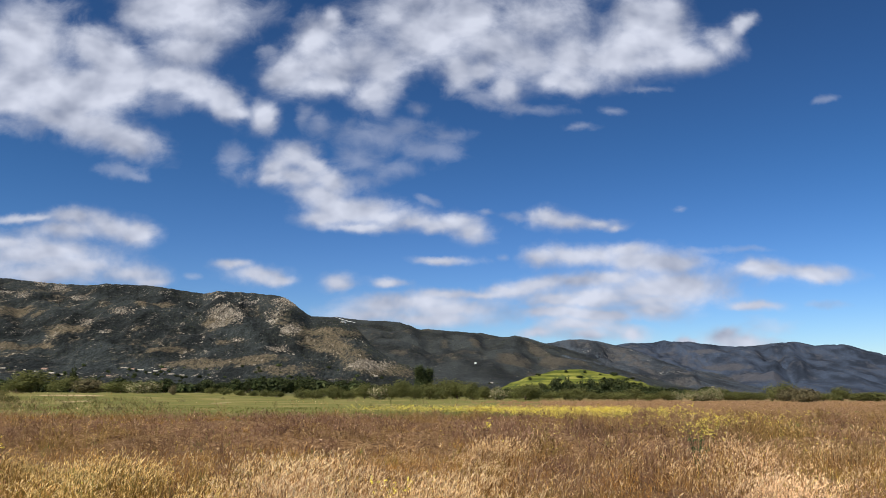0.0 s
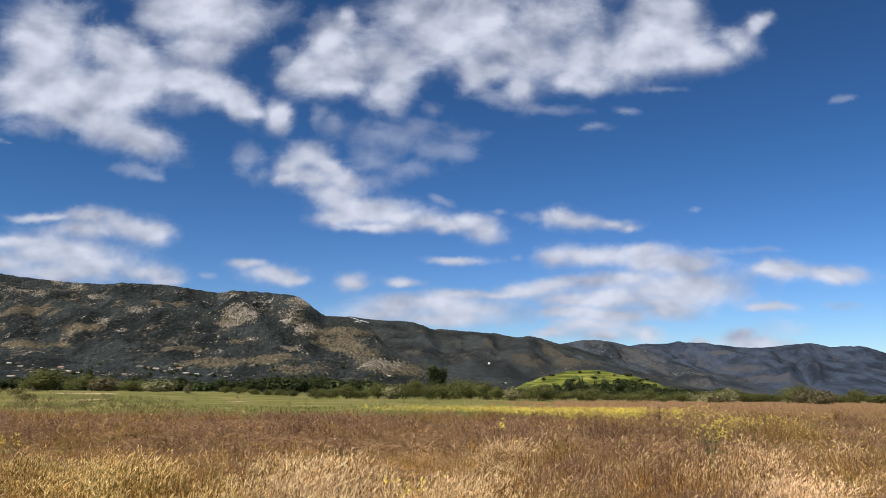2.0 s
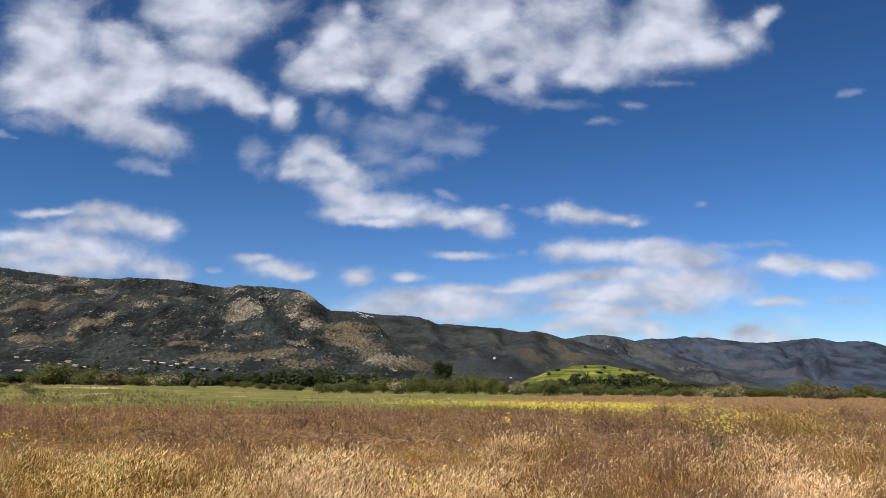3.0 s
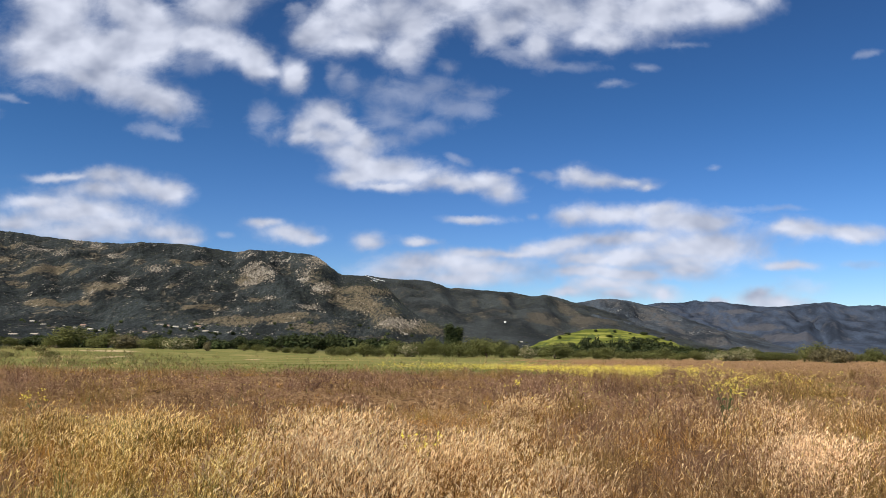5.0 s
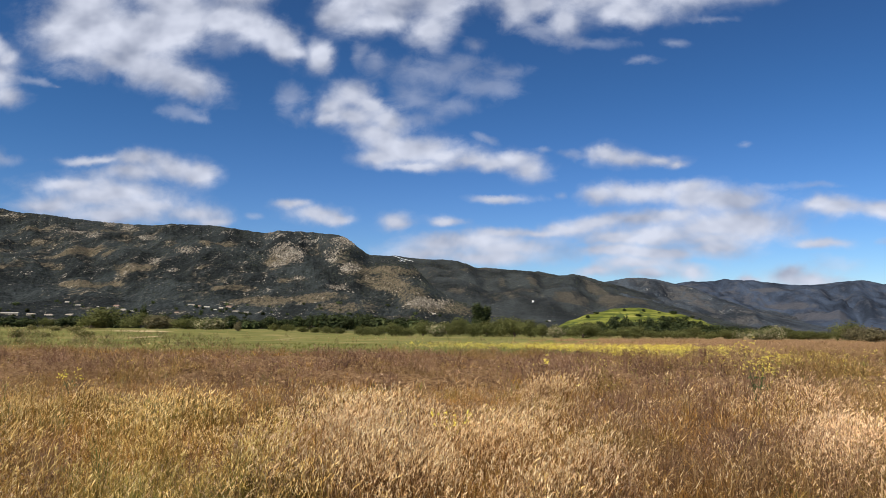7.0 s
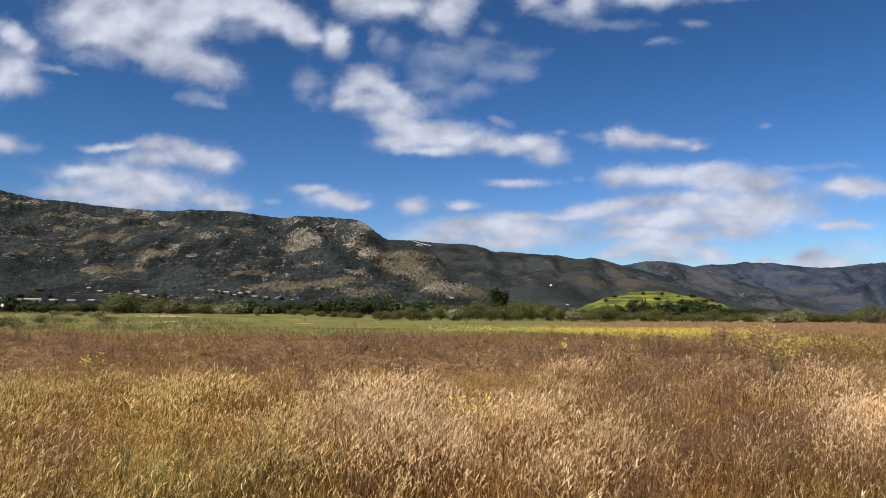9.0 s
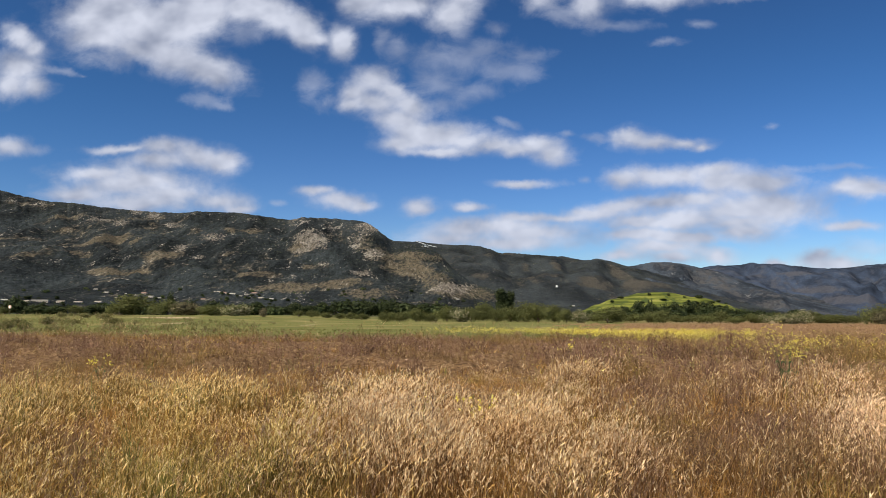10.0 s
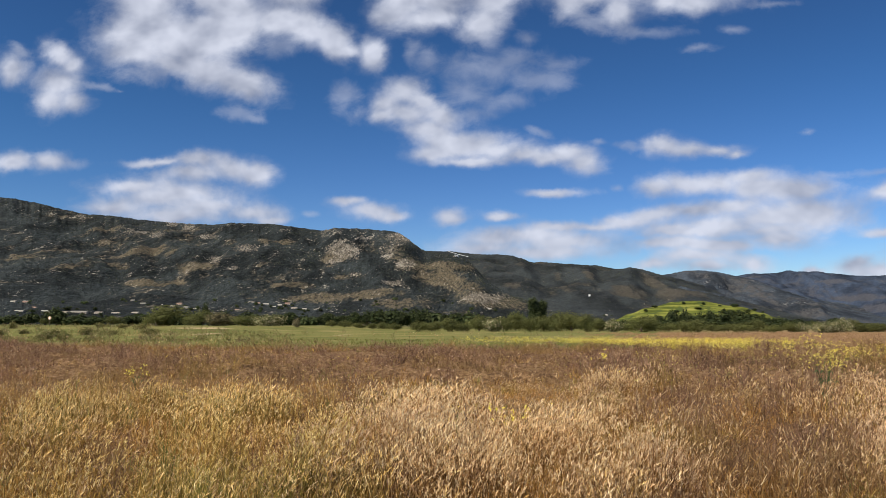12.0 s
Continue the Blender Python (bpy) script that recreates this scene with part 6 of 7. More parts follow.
def house(label, long, deep, high, wall_mat, roof_mat, pitch):
    """A low house: walls, gable roof with eaves, windows and a door on the side to the valley."""
    ob = tagged(new("house"), label, "house", "houses at the mountain's foot")
    bm = bmesh.new()
    box(bm, -long / 2, long / 2, -deep / 2, deep / 2, -1.5, high)
    for sx in (-1, 1):
        a = [bm.verts.new((sx * long / 2, y, z)) for y, z in ((-deep / 2, high), (deep / 2, high), (0, high + pitch))]
        bm.faces.new(a)
    wall = part("wall", bm, wall_mat, ob)
    bm = bmesh.new()
    e, t = 0.5, 0.25
    prof = [(-deep / 2 - e, high - e * pitch / (deep / 2)), (0, high + pitch), (deep / 2 + e, high - e * pitch / (deep / 2))]
    rows = [[bm.verts.new((x, y, z + dz)) for y, z in prof for dz in (0.01, t)] for x in (-long / 2 - e, long / 2 + e)]
    for i in (0, 2):
        bm.faces.new((rows[0][i + 1], rows[0][i + 3], rows[1][i + 3], rows[1][i + 1]))
        bm.faces.new((rows[0][i], rows[1][i], rows[1][i + 2], rows[0][i + 2]))
        for k in rows:
            bm.faces.new((k[i], k[i + 2], k[i + 3], k[i + 1]))
    for i in (0, 4):
        bm.faces.new((rows[0][i], rows[0][i + 1], rows[1][i + 1], rows[1][i]))
    part("roof", bm, roof_mat, ob)
    n = max(2, int(long // 4))
    for k in range(n):
        x = -long / 2 + (k + 0.5) * long / n
        bm = bmesh.new()
        if k == n // 2:
            box(bm, x - 0.5, x + 0.5, -deep / 2 - 0.06, -deep / 2 + 0.02, 0.0, 2.05)
            part("door", bm, DOOR_GREY, ob)
        else:
            box(bm, x - 0.7, x + 0.7, -deep / 2 - 0.05, -deep / 2 + 0.02, 0.9, 2.1)
            part("window", bm, GLASS_DARK, ob)
    return ob


houses = [
    (house("low house with pale stucco walls and white roof", 9, 7, 2.6, STUCCO, ROOF_WHITE, 1.4)),
    (house("low house with tan walls and a clay tile roof", 9, 7, 2.6, STUCCO_TAN, ROOF_TILE, 1.9)),
    (house("long low house with pale walls and a pale roof", 13, 7, 2.6, STUCCO, ROOF_PALE, 1.5)),
    (house("long low shed with grey-beige walls and a pale roof", 27, 9, 3.6, STUCCO, ROOF_WHITE, 1.0)),
]


SITES = [
    (3, -0.7185, 0.0140, None, 3),
    (3, -0.6757, 0.0136, None, -4),
    (3, -0.6269, 0.0130, None, 10),
    (2, -0.5987, 0.0124, None, 0),
    (2, -0.5747, 0.0118, None, 5),
    (2, -0.5469, 0.0122, None, -10),
    (2, -0.6480, 0.0125, None, 0),
    (0, -0.5517, 0.0291, None, 10),
    (2, -0.5240, 0.0268, None, -5),
    (0, -0.5120, 0.0231, None, 15),
    (0, -0.4768, 0.0194, None, 0),
    (0, -0.4651, 0.0172, None, 20),
    (0, -0.6558, 0.0203, None, 0),
    (1, -0.6925, 0.0188, None, 0),
    (2, -0.3886, 0.0258, None, -8),
    (0, -0.3507, 0.0229, None, 10),
    (0, -0.3431, 0.0200, None, 0),
    (1, -0.4074, 0.0164, None, 0),
    (0, -0.7218, 0.0272, None, 0),
    (1, -0.7053, 0.0264, None, 8),
    (1, -0.3290, 0.0050, 700, 0),
    (0, -0.3222, 0.0064, 700, 12),
    (1, -0.2381, 0.0040, 700, 0),
    (0, -0.0814, 0.0176, None, 0),
    (0, 0.0600, 0.0101, None, 0),
    (0, -0.3690, 0.0232, None, 12),
    (1, -0.3790, 0.0248, None, -6),
    (0, -0.3580, 0.0205, None, 4),
    (2, -0.3310, 0.0185, None, -12),
    (0, -0.3180, 0.0172, None, 6),
    (1, -0.3400, 0.0240, None, 0),
    (0, -0.4960, 0.0215, None, 8),
    (1, -0.4860, 0.0236, None, -5),
    (0, -0.5370, 0.0246, None, 3),
    (0, -0.4480, 0.0165, None, -9),
]
for k, u, v, dist, turn in SITES:
    if dist is None:
        meets = [m for m in (range_meet(MAIN, u, v), range_meet(SECOND, u, v)) if m]
        if not meets:
            continue
        dist = min(meets)
    for j in range(2):
        side = (j - 0.5) * 14 + 5 * r.random()
        settle(oak, (u * dist + side) / (dist - 8), 0, dist - 8, 3.0 + 2.5 * r.random(), r, ground=EYE + v * dist - (3.5 if dist != 700 else 4.8))
    home = copy_thing(houses[k], pose(u * dist, dist, EYE + v * dist - (0.3 if dist != 700 else 3.4), 0, 0, turn))
    grow = 0.55 + 0.35 * r.random() if v > 0.0145 or u > -0.5 else 0.8
    home.scale = (grow, grow, grow * 0.9)

spots = []
for k in range(120):
    u, v = -0.72 + 0.64 * r.random(), 0.004 + 0.026 * r.random() ** 1.8
    dist = range_meet(MAIN, u, v)
    if dist and dist < 1500:
        spots.append((u * dist, dist, EYE + v * dist - 0.6, 2.8 + 3.6 * r.random() ** 1.5))
grove("dark trees scattered among the houses at the mountain's foot", spots, r)

for ob in MODELS:
    for o in (*ob.children_recursive, ob):
        bpy.data.objects.remove(o)

for ob in houses:
    for o in (*ob.children_recursive, ob):
        bpy.data.objects.remove(o)


# ---------------- tank and marker ----------------
def lathe(profile, n=20):
    """A round body from radii and heights."""
    bm = bmesh.new()
    rings = [[bm.verts.new((rad * math.cos(t), rad * math.sin(t), z)) for t in (i * math.tau / n for i in range(n))] for rad, z in profile]
    for a, c in zip(rings, rings[1:]):
        for i in range(n):
            bm.faces.new((a[i], a[(i + 1) % n], c[(i + 1) % n], c[i]))
    bm.faces.new(rings[0][::-1])
    bm.faces.new(rings[-1])
    return bm


def water_tank(x, y, z):
    ob = tagged(new("water_tank"), "round white water tank on the brushy ridge", "water tank")
    part("tank", lathe([(2.6, -1.0), (2.6, 4.6), (2.5, 4.7)]), TANK_WHITE, ob)
    part("roof", lathe([(2.75, 4.7), (2.7, 4.85), (1.0, 5.3), (0.2, 5.4)]), ROOF_WHITE, ob)
    ob.location = (x, y, z)


def marker(x, y, high):
    ob = tagged(new("marker_post"), "round orange and white marker on a post beside the meadow", "marker")
    part("post", lathe([(0.05, -0.3), (0.05, high)], 8), BARK, ob)
    bm = lathe([(0.36, -0.02), (0.39, 0.0), (0.36, 0.02)], 24)
    bmesh.ops.rotate(bm, cent=(0, 0, 0), matrix=Matrix.Rotation(math.pi / 2, 3, "X"), verts=bm.verts)
    bmesh.ops.translate(bm, vec=(0, -0.09, high), verts=bm.verts)
    part("disc", bm, MARKER_ORANGE, ob)
    bm = lathe([(0.22, -0.01), (0.22, 0.01)], 20)
    bmesh.ops.rotate(bm, cent=(0, 0, 0), matrix=Matrix.Rotation(math.pi / 2, 3, "X"), verts=bm.verts)
    bmesh.ops.translate(bm, vec=(0, -0.13, high - 0.05), verts=bm.verts)
    part("centre", bm, TANK_WHITE, ob, "pale centre disc")
    ob.location = (x, y, float(ground_height(x, y)))


TANK_WHITE = plain("tank_white", (0.72, 0.71, 0.68), 0.6)
MARKER_ORANGE = plain("marker_orange", (0.62, 0.40, 0.28), 0.6)
d = range_meet(SECOND, 0.0406, 0.0336) or 1700.0
water_tank(0.0406 * d, d, EYE + 0.0336 * d - 1.0)
marker(-113.7, 170, 1.73)

# ---------------- small aircraft ----------------
def loft(profile, n=12):
    """A long body along y from stations: y, half width, half height, height of its middle."""
    bm = bmesh.new()
    rings = [[bm.verts.new((rx * math.cos(t), y, zc + rz * math.sin(t))) for t in (i * math.tau / n for i in range(n))] for y, rx, rz, zc in profile]
    for a, b in zip(rings, rings[1:]):
        for i in range(n):
            bm.faces.new((a[i], a[(i + 1) % n], b[(i + 1) % n], b[i]))
    bm.faces.new(rings[0][::-1])
    bm.faces.new(rings[-1])
    return bm


def aerofoil(root, tip, chord_root, chord_tip, thick, upright=False):
    """A tapered wing or fin from its root to its tip, rounded in front and sharp behind."""
    bm = bmesh.new()
    shape = [(0.0, 0.0), (-0.08, 0.5), (-0.35, 0.6), (-1.0, 0.05), (-1.0, -0.05), (-0.35, -0.4), (-0.08, -0.4)]
    rings = []
    for place, chord in ((root, chord_root), (tip, chord_tip)):
        k = chord / chord_root
        rings.append([bm.verts.new((place[0] + (h * thick * k if upright else 0), place[1] + c * chord, place[2] + (0 if upright else h * thick * k))) for c, h in shape])
    n = len(shape)
    for i in range(n):
        bm.faces.new((rings[0][i], rings[0][(i + 1) % n], rings[1][(i + 1) % n], rings[1][i]))
    bm.faces.new(rings[0][::-1])
    bm.faces.new(rings[1])
    return bm


def light_aircraft(m):
    ob = tagged(new("light_aircraft"), "small white high-wing light aircraft banking along the ridge", "aircraft")
    # The fuselage's shade is put into its colour: dark grey against white wings.
    part("fuselage", loft([(2.1, 0.12, 0.12, -0.1), (1.8, 0.42, 0.40, -0.1), (0.9, 0.52, 0.52, 0.0), (0.2, 0.55, 0.72, 0.12), (-1.0, 0.50, 0.66, 0.14), (-2.4, 0.30, 0.36, 0.12), (-5.2, 0.10, 0.14, 0.2)]), AIRCRAFT_DARK, ob, "fuselage coloured dark to stand in for its shade")
    for sx in (-1, 1):
        wing = part("wing", aerofoil((sx * 0.35, 0.7, 0.82), (sx * 5.9, 0.6, 1.02), 1.5, 1.0, 0.14), AIRCRAFT_WHITE, ob)
        bm = bmesh.new()
        box(bm, -0.04, 0.04, -0.06, 0.06, 0.0, 1.0)
        a, b = Vector((sx * 0.45, 0.2, -0.3)), Vector((sx * 2.6, 0.2, 0.86))
        bmesh.ops.transform(bm, matrix=Matrix.Translation(a) @ (b - a).to_track_quat("Z", "Y").to_matrix().to_4x4() @ Matrix.Diagonal((1, 1, (b - a).length, 1)), verts=bm.verts)
        part("wing_strut", bm, AIRCRAFT_WHITE, wing)
        part("tailplane", aerofoil((sx * 0.05, -4.3, 0.25), (sx * 1.75, -4.55, 0.25), 1.1, 0.7, 0.1), AIRCRAFT_WHITE, ob)
    part("fin", aerofoil((0, -4.0, 0.25), (0, -4.7, 1.65), 1.3, 0.7, 0.1, True), AIRCRAFT_WHITE, ob)
    part("propeller", aerofoil((-0.9, 2.16, -0.1), (0.9, 2.16, -0.1), 0.10, 0.10, 0.06), AIRCRAFT_DARK, ob)
    for x, y in ((-1.1, 0.0), (1.1, 0.0), (0.0, 1.4)):
        bm = lathe([(0.05, -0.08), (0.22, -0.07), (0.25, 0.0), (0.22, 0.07), (0.05, 0.08)], 12)
        bmesh.ops.rotate(bm, cent=(0, 0, 0), matrix=Matrix.Rotation(math.pi / 2, 3, "Y"), verts=bm.verts)
        bmesh.ops.translate(bm, vec=(x, y, -1.0), verts=bm.verts)
        wheel = part("wheel", bm, AIRCRAFT_DARK, ob)
        bm = bmesh.new()
        box(bm, -0.04, 0.04, -0.06, 0.06, 0.0, 1.0)
        a, b = Vector((x, y, -0.95)), Vector((x * 0.35, y, -0.35))
        bmesh.ops.transform(bm, matrix=Matrix.Translation(a) @ (b - a).to_track_quat("Z", "Y").to_matrix().to_4x4() @ Matrix.Diagonal((1, 1, (b - a).length, 1)), verts=bm.verts)
        part("leg", bm, AIRCRAFT_WHITE, wheel)
    ob.matrix_basis = m


AIRCRAFT_WHITE = plain("aircraft_white", (0.78, 0.78, 0.77), 0.35, grain=0.04)
AIRCRAFT_DARK = plain("aircraft_grey", (0.10, 0.11, 0.12), 0.4)
light_aircraft(pose(-54.6, 450.0, 39.7, 12, 15, 8))


# ---------------- grasses of the field ----------------
def strip(points, widths, side):
    """A thin bent blade as a strip of triangles."""
    v, f = [], []
    for p, w in zip(points, widths):
        v += [(p[0] - side[0] * w, p[1] - side[1] * w, p[2]), (p[0] + side[0] * w, p[1] + side[1] * w, p[2])]
    for k in range(len(points) - 1):
        a = 2 * k
        f += [(a, a + 1, a + 3), (a, a + 3, a + 2)]
    return v, f


def joined(pieces):
    """Pieces (corners, faces, material) as one template."""
    v, f, m = [], [], []
    for pv, pf, pm in pieces:
        f += [tuple(i + len(v) for i in t) for t in pf]
        v += list(pv)
        m += [pm] * len(pf)
    return np.array(v), np.array(f), np.array(m)


def spikelet(p, d, long, wide, side):
    """A small seed spikelet: two crossed thin leaves of a diamond."""
    p, d, side = np.array(p), np.array(d) / np.linalg.norm(d), np.array(side)
    mid = p + d * long * 0.4
    v = [p, mid + side * wide, p + d * long, mid - side * wide]
    return [tuple(q) for q in v], [(0, 1, 2), (0, 2, 3)]


def brome(r, leaves=2, spikes=4, stem=0.0014, grain=0.0030, high=0.5):
    """A brome stalk: a thin upright stem, a leaf or two and a slender brush-like head of spikelets."""
    lean, turn = (0.05 + 0.40 * r.random() ** 1.5) * high, r.normal() * 1.1
    dx, dy = math.cos(turn) * lean, math.sin(turn) * lean
    h = high * (0.68 + 0.48 * r.random())
    a = r.normal() * 0.6
    side = (math.cos(a), math.sin(a))
    top = (dx, dy, h)
    mid = (dx * 0.3, dy * 0.3, h * 0.55)
    line = [(0, 0, 0), mid, top] if leaves > 0 else [(0, 0, 0), top]
    pieces = [(*strip(line, [stem * 1.2, stem, stem * 0.7][:len(line)], side), 0)]
    for k in range(leaves):
        t, out_by, z0 = r.random() * math.tau, 0.03 + 0.07 * r.random(), h * (0.15 + 0.40 * r.random())
        out = (math.cos(t) * out_by, math.sin(t) * out_by)
        s2 = (-math.sin(t), math.cos(t))
        pts = [(dx * 0.2, dy * 0.2, z0), (dx * 0.3 + out[0] * 0.6, dy * 0.3 + out[1] * 0.6, z0 + 0.14), (dx * 0.3 + out[0] * 1.3, dy * 0.3 + out[1] * 1.3, z0 + 0.12 + 0.12 * r.random())]
        pieces.append((*strip(pts, [stem * 1.3, stem * 1.1, stem * 0.3], s2), 0))
    nod = 0.25 + 0.85 * r.random()
    long = grain * (9 + 5 * r.random())
    for k in range(spikes):
        q = k / max(1, spikes - 1)
        base = (top[0] + long * q * math.cos(turn) * nod * 0.6, top[1] + long * q * math.sin(turn) * nod * 0.6, h - long * 0.2 + long * q * (1 - 0.35 * nod * q))
        d = (math.cos(turn) * nod * (0.2 + 0.8 * q) + r.normal() * 0.30, math.sin(turn) * nod * (0.2 + 0.8 * q) + r.normal() * 0.30, 1.0 - 0.45 * q * nod)
        sd = np.array([side[0], side[1], 0.0]) + r.normal(size=3) * 0.4
        sd -= np.array(d) * (sd @ np.array(d)) / (np.array(d) @ np.array(d))
        sd /= np.linalg.norm(sd)
        pieces.append((*spikelet(base, d, grain * (6.5 + 4 * r.random()), grain * 0.8, sd), 1))
    return joined(pieces)


def blade_tuft(r, blades=4, high=0.42, wide=0.005, bends=2):
    pieces = []
    for k in range(blades):
        t, h = r.random() * math.tau, high * (0.6 + 0.6 * r.random())
        out = 0.10 + 0.16 * r.random()
        s2 = (-math.sin(t), math.cos(t))
        pts = [(0.02 * math.cos(t), 0.02 * math.sin(t), 0), (out * 0.4 * math.cos(t), out * 0.4 * math.sin(t), h * 0.7), (out * math.cos(t), out * math.sin(t), h * (0.85 + 0.2 * r.random()))]
        if bends == 1:
            pieces.append((*strip([pts[0], pts[2]], [wide, wide * 0.3], s2), 0))
        else:
            pieces.append((*strip(pts, [wide, wide * 0.8, wide * 0.15], s2), 0))
    return joined(pieces)


def tangle(r, bits=10, high=0.34, long=0.07, wide=0.0024, pale=4):
    """A low tangle of fine dry leaves lying every way."""
    pieces = []
    for k in range(bits):
        p = np.array((r.normal() * 0.06, r.normal() * 0.06, high * (0.1 + 0.9 * r.random())))
        d = r.normal(size=3) * np.array((1.0, 1.0, 0.7)) + np.array((0.15, 0, 0.5))
        d *= long * (0.6 + 0.8 * r.random()) / np.linalg.norm(d)
        t = r.random() * math.pi
        pieces.append((*strip([tuple(p - d * 0.5), tuple(p + d * 0.5)], [wide, wide * 0.5], (math.cos(t), math.sin(t))), int(k % pale == pale // 2)))
    return joined(pieces)


def weed(r, twigs=5, high=0.55, wide=0.004, seed_size=0.02, seeds=2):
    """A dry bushy weed: a stem with fine side twigs, each ending in small rusty seeds."""
    h = high * (0.75 + 0.5 * r.random())
    t, lean = r.random() * math.tau, 0.08 * r.random()
    tip = np.array((math.cos(t) * lean, math.sin(t) * lean, h))
    a = r.random() * math.pi
    pieces = [(*strip([(0, 0, 0), tuple(tip)], [wide * 0.6, wide * 0.4], (math.cos(a), math.sin(a))), 0)]
    for k in range(twigs):
        q, t2, long = 0.12 + 0.75 * r.random(), r.random() * math.tau, h * (0.18 + 0.26 * r.random())
        p = tip * q
        end = p + np.array((math.cos(t2) * long * 0.8, math.sin(t2) * long * 0.8, long * (0.7 + 0.5 * r.random())))
        pieces.append((*strip([tuple(p), tuple(end)], [wide * 0.7, wide * 0.35], (-math.sin(t2), math.cos(t2))), 0))
        for j in range(seeds):
            c = p + (end - p) * (0.45 + 0.6 * r.random()) + r.normal(size=3) * 0.006
            d = (end - p) / long + r.normal(size=3) * 0.5
            sd = np.cross(d, r.normal(size=3))
            sd /= np.linalg.norm(sd)
            pieces.append((*spikelet(c, d, seed_size * (1 + r.random()), seed_size * 0.38, sd), 1))
    return joined(pieces)


def mustard(r, flowers=8, high=0.6, size=0.018):
    h = high * (0.7 + 0.6 * r.random())
    a = r.random() * math.pi
    pieces = [(*strip([(0, 0, 0), (0.03, 0.02, h)], [0.005, 0.003], (math.cos(a), math.sin(a))), 0)]
    for j in range(flowers):
        p = np.array([0.03, 0.02, h]) + r.normal(size=3) * np.array([0.06, 0.06, 0.05])
        d = r.normal(size=3)
        d[2] = abs(d[2]) * 0.4
        sd = np.cross(d, (0, 0, 1)) + r.normal(size=3) * 0.3
        sd /= np.linalg.norm(sd)
        pieces.append((*spikelet(p, d, size * 1.6, size, sd), 1))
    return joined(pieces)


def sow(templates, x, y, scale, spin, r, tilt=0.0):
    """Copies of templates at places on the field; returns corners, faces, materials."""
    V, F, M, start = [], [], [], 0
    kind = r.integers(len(templates), size=len(x))
    z = ground_height(x, y)
    for k, (v, f, m) in enumerate(templates):
        sel = np.nonzero(kind == k)[0]
        if not len(sel):
            continue
        c, s, sc = np.cos(spin[sel])[:, None], np.sin(spin[sel])[:, None], scale[sel][:, None]
        vx = (v[None, :, 0] * c - v[None, :, 1] * s) * sc + x[sel][:, None]
        vy = (v[None, :, 0] * s + v[None, :, 1] * c) * sc + y[sel][:, None]
        vz = v[None, :, 2] * sc + z[sel][:, None] - 0.01
        V.append(np.stack([vx, vy, vz], -1).reshape(-1, 3))
        F.append((f[None] + (np.arange(len(sel)) * len(v))[:, None, None]).reshape(-1, 3) + start)
        M.append(np.tile(m, len(sel)))
        start += len(sel) * len(v)
    return np.concatenate(V), np.concatenate(F), np.concatenate(M)


def stuff(name, label, category, batches, mats):
    V, F, M, start = [], [], [], 0
    for v, f, m in batches:
        V.append(v)
        F.append(f + start)
        M.append(m)
        start += len(v)
    me = mesh_from(name, np.concatenate(V), np.concatenate(F), mats, np.concatenate(M))
    return tagged(new(name, me), label, category, kind="stuff")


U_MIN, U_MAX = -0.82, 0.62


def wedge(count, y0, y1, weight, r):
    """Random places in the part of the field between two distances, thicker where weight is high."""
    y = np.sqrt(r.random(count) * (y1 * y1 - y0 * y0) + y0 * y0)
    x = (U_MIN + (U_MAX - U_MIN) * r.random(count)) * y
    keep = r.random(count) < weight(x, y)
    return x[keep], y[keep]


def patch(x, y, size, seed, low=0.42, high=0.58):
    return smooth(fbm(x / size, y / size, 3, seed), low, high)


def low_ground(x, y):
    """A dip of shorter, ochre growth across the field before the band of weeds."""
    return smooth(y + (fbm(x / 7, y / 7, 3, 92) - 0.5) * 7, 12.5, 15) * smooth(y + (fbm(x / 7, y / 7, 3, 93) - 0.5) * 7, 22, 19) * smooth(x / y, 0.10, -0.05)


def blots(x, y, spots):
    """Patches of the field: bearing, distance, half width as a bearing, and the factor by which they reach nearer and farther."""
    total, u, ly = 0.0, x / y, np.log(y)
    wob = (fbm(x / 0.9, y / 1.3, 3, 99) - 0.5) * 1.3
    for u0, y0, du, ry in spots:
        d = np.hypot((u - u0) / du, (ly - math.log(y0)) / math.log(ry)) + wob
        total = np.maximum(total, smooth(d, 1.5, 0.40))
    return total


BROWN_SPOTS = [(-0.583, 7.4, 0.043, 1.26), (-0.615, 8.9, 0.021, 1.20), (0.079, 31.7, 0.093, 1.39), (0.167, 15.7, 0.064, 1.40), (0.246, 12.7, 0.064, 1.33), (0.199, 8.5, 0.079, 1.26), (0.290, 7.6, 0.050, 1.20), (0.398, 22.4, 0.043, 1.17), (0.274, 26.4, 0.064, 1.23), (-0.126, 7.8, 0.010, 1.14), (-0.102, 8.2, 0.009, 1.15)]
PALE_SPOTS = [(-0.525, 13.4, 0.071, 1.10), (-0.464, 9.0, 0.064, 1.20), (-0.342, 10.9, 0.043, 1.14), (-0.158, 9.4, 0.079, 1.34), (-0.157, 6.7, 0.093, 1.16), (-0.290, 6.8, 0.050, 1.16), (-0.010, 10.1, 0.064, 1.31), (0.078, 6.8, 0.079, 1.12), (0.364, 12.9, 0.064, 1.22), (0.408, 8.8, 0.057, 1.27), (-0.044, 19.2, 0.021, 1.11), (0.052, 17.0, 0.043, 1.12), (-0.701, 9.0, 0.050, 1.18), (-0.240, 12.7, 0.057, 1.10), (-0.085, 7.7, 0.043, 1.24), (-0.609, 13.0, 0.086, 1.17), (-0.646, 9.1, 0.057, 1.18)]
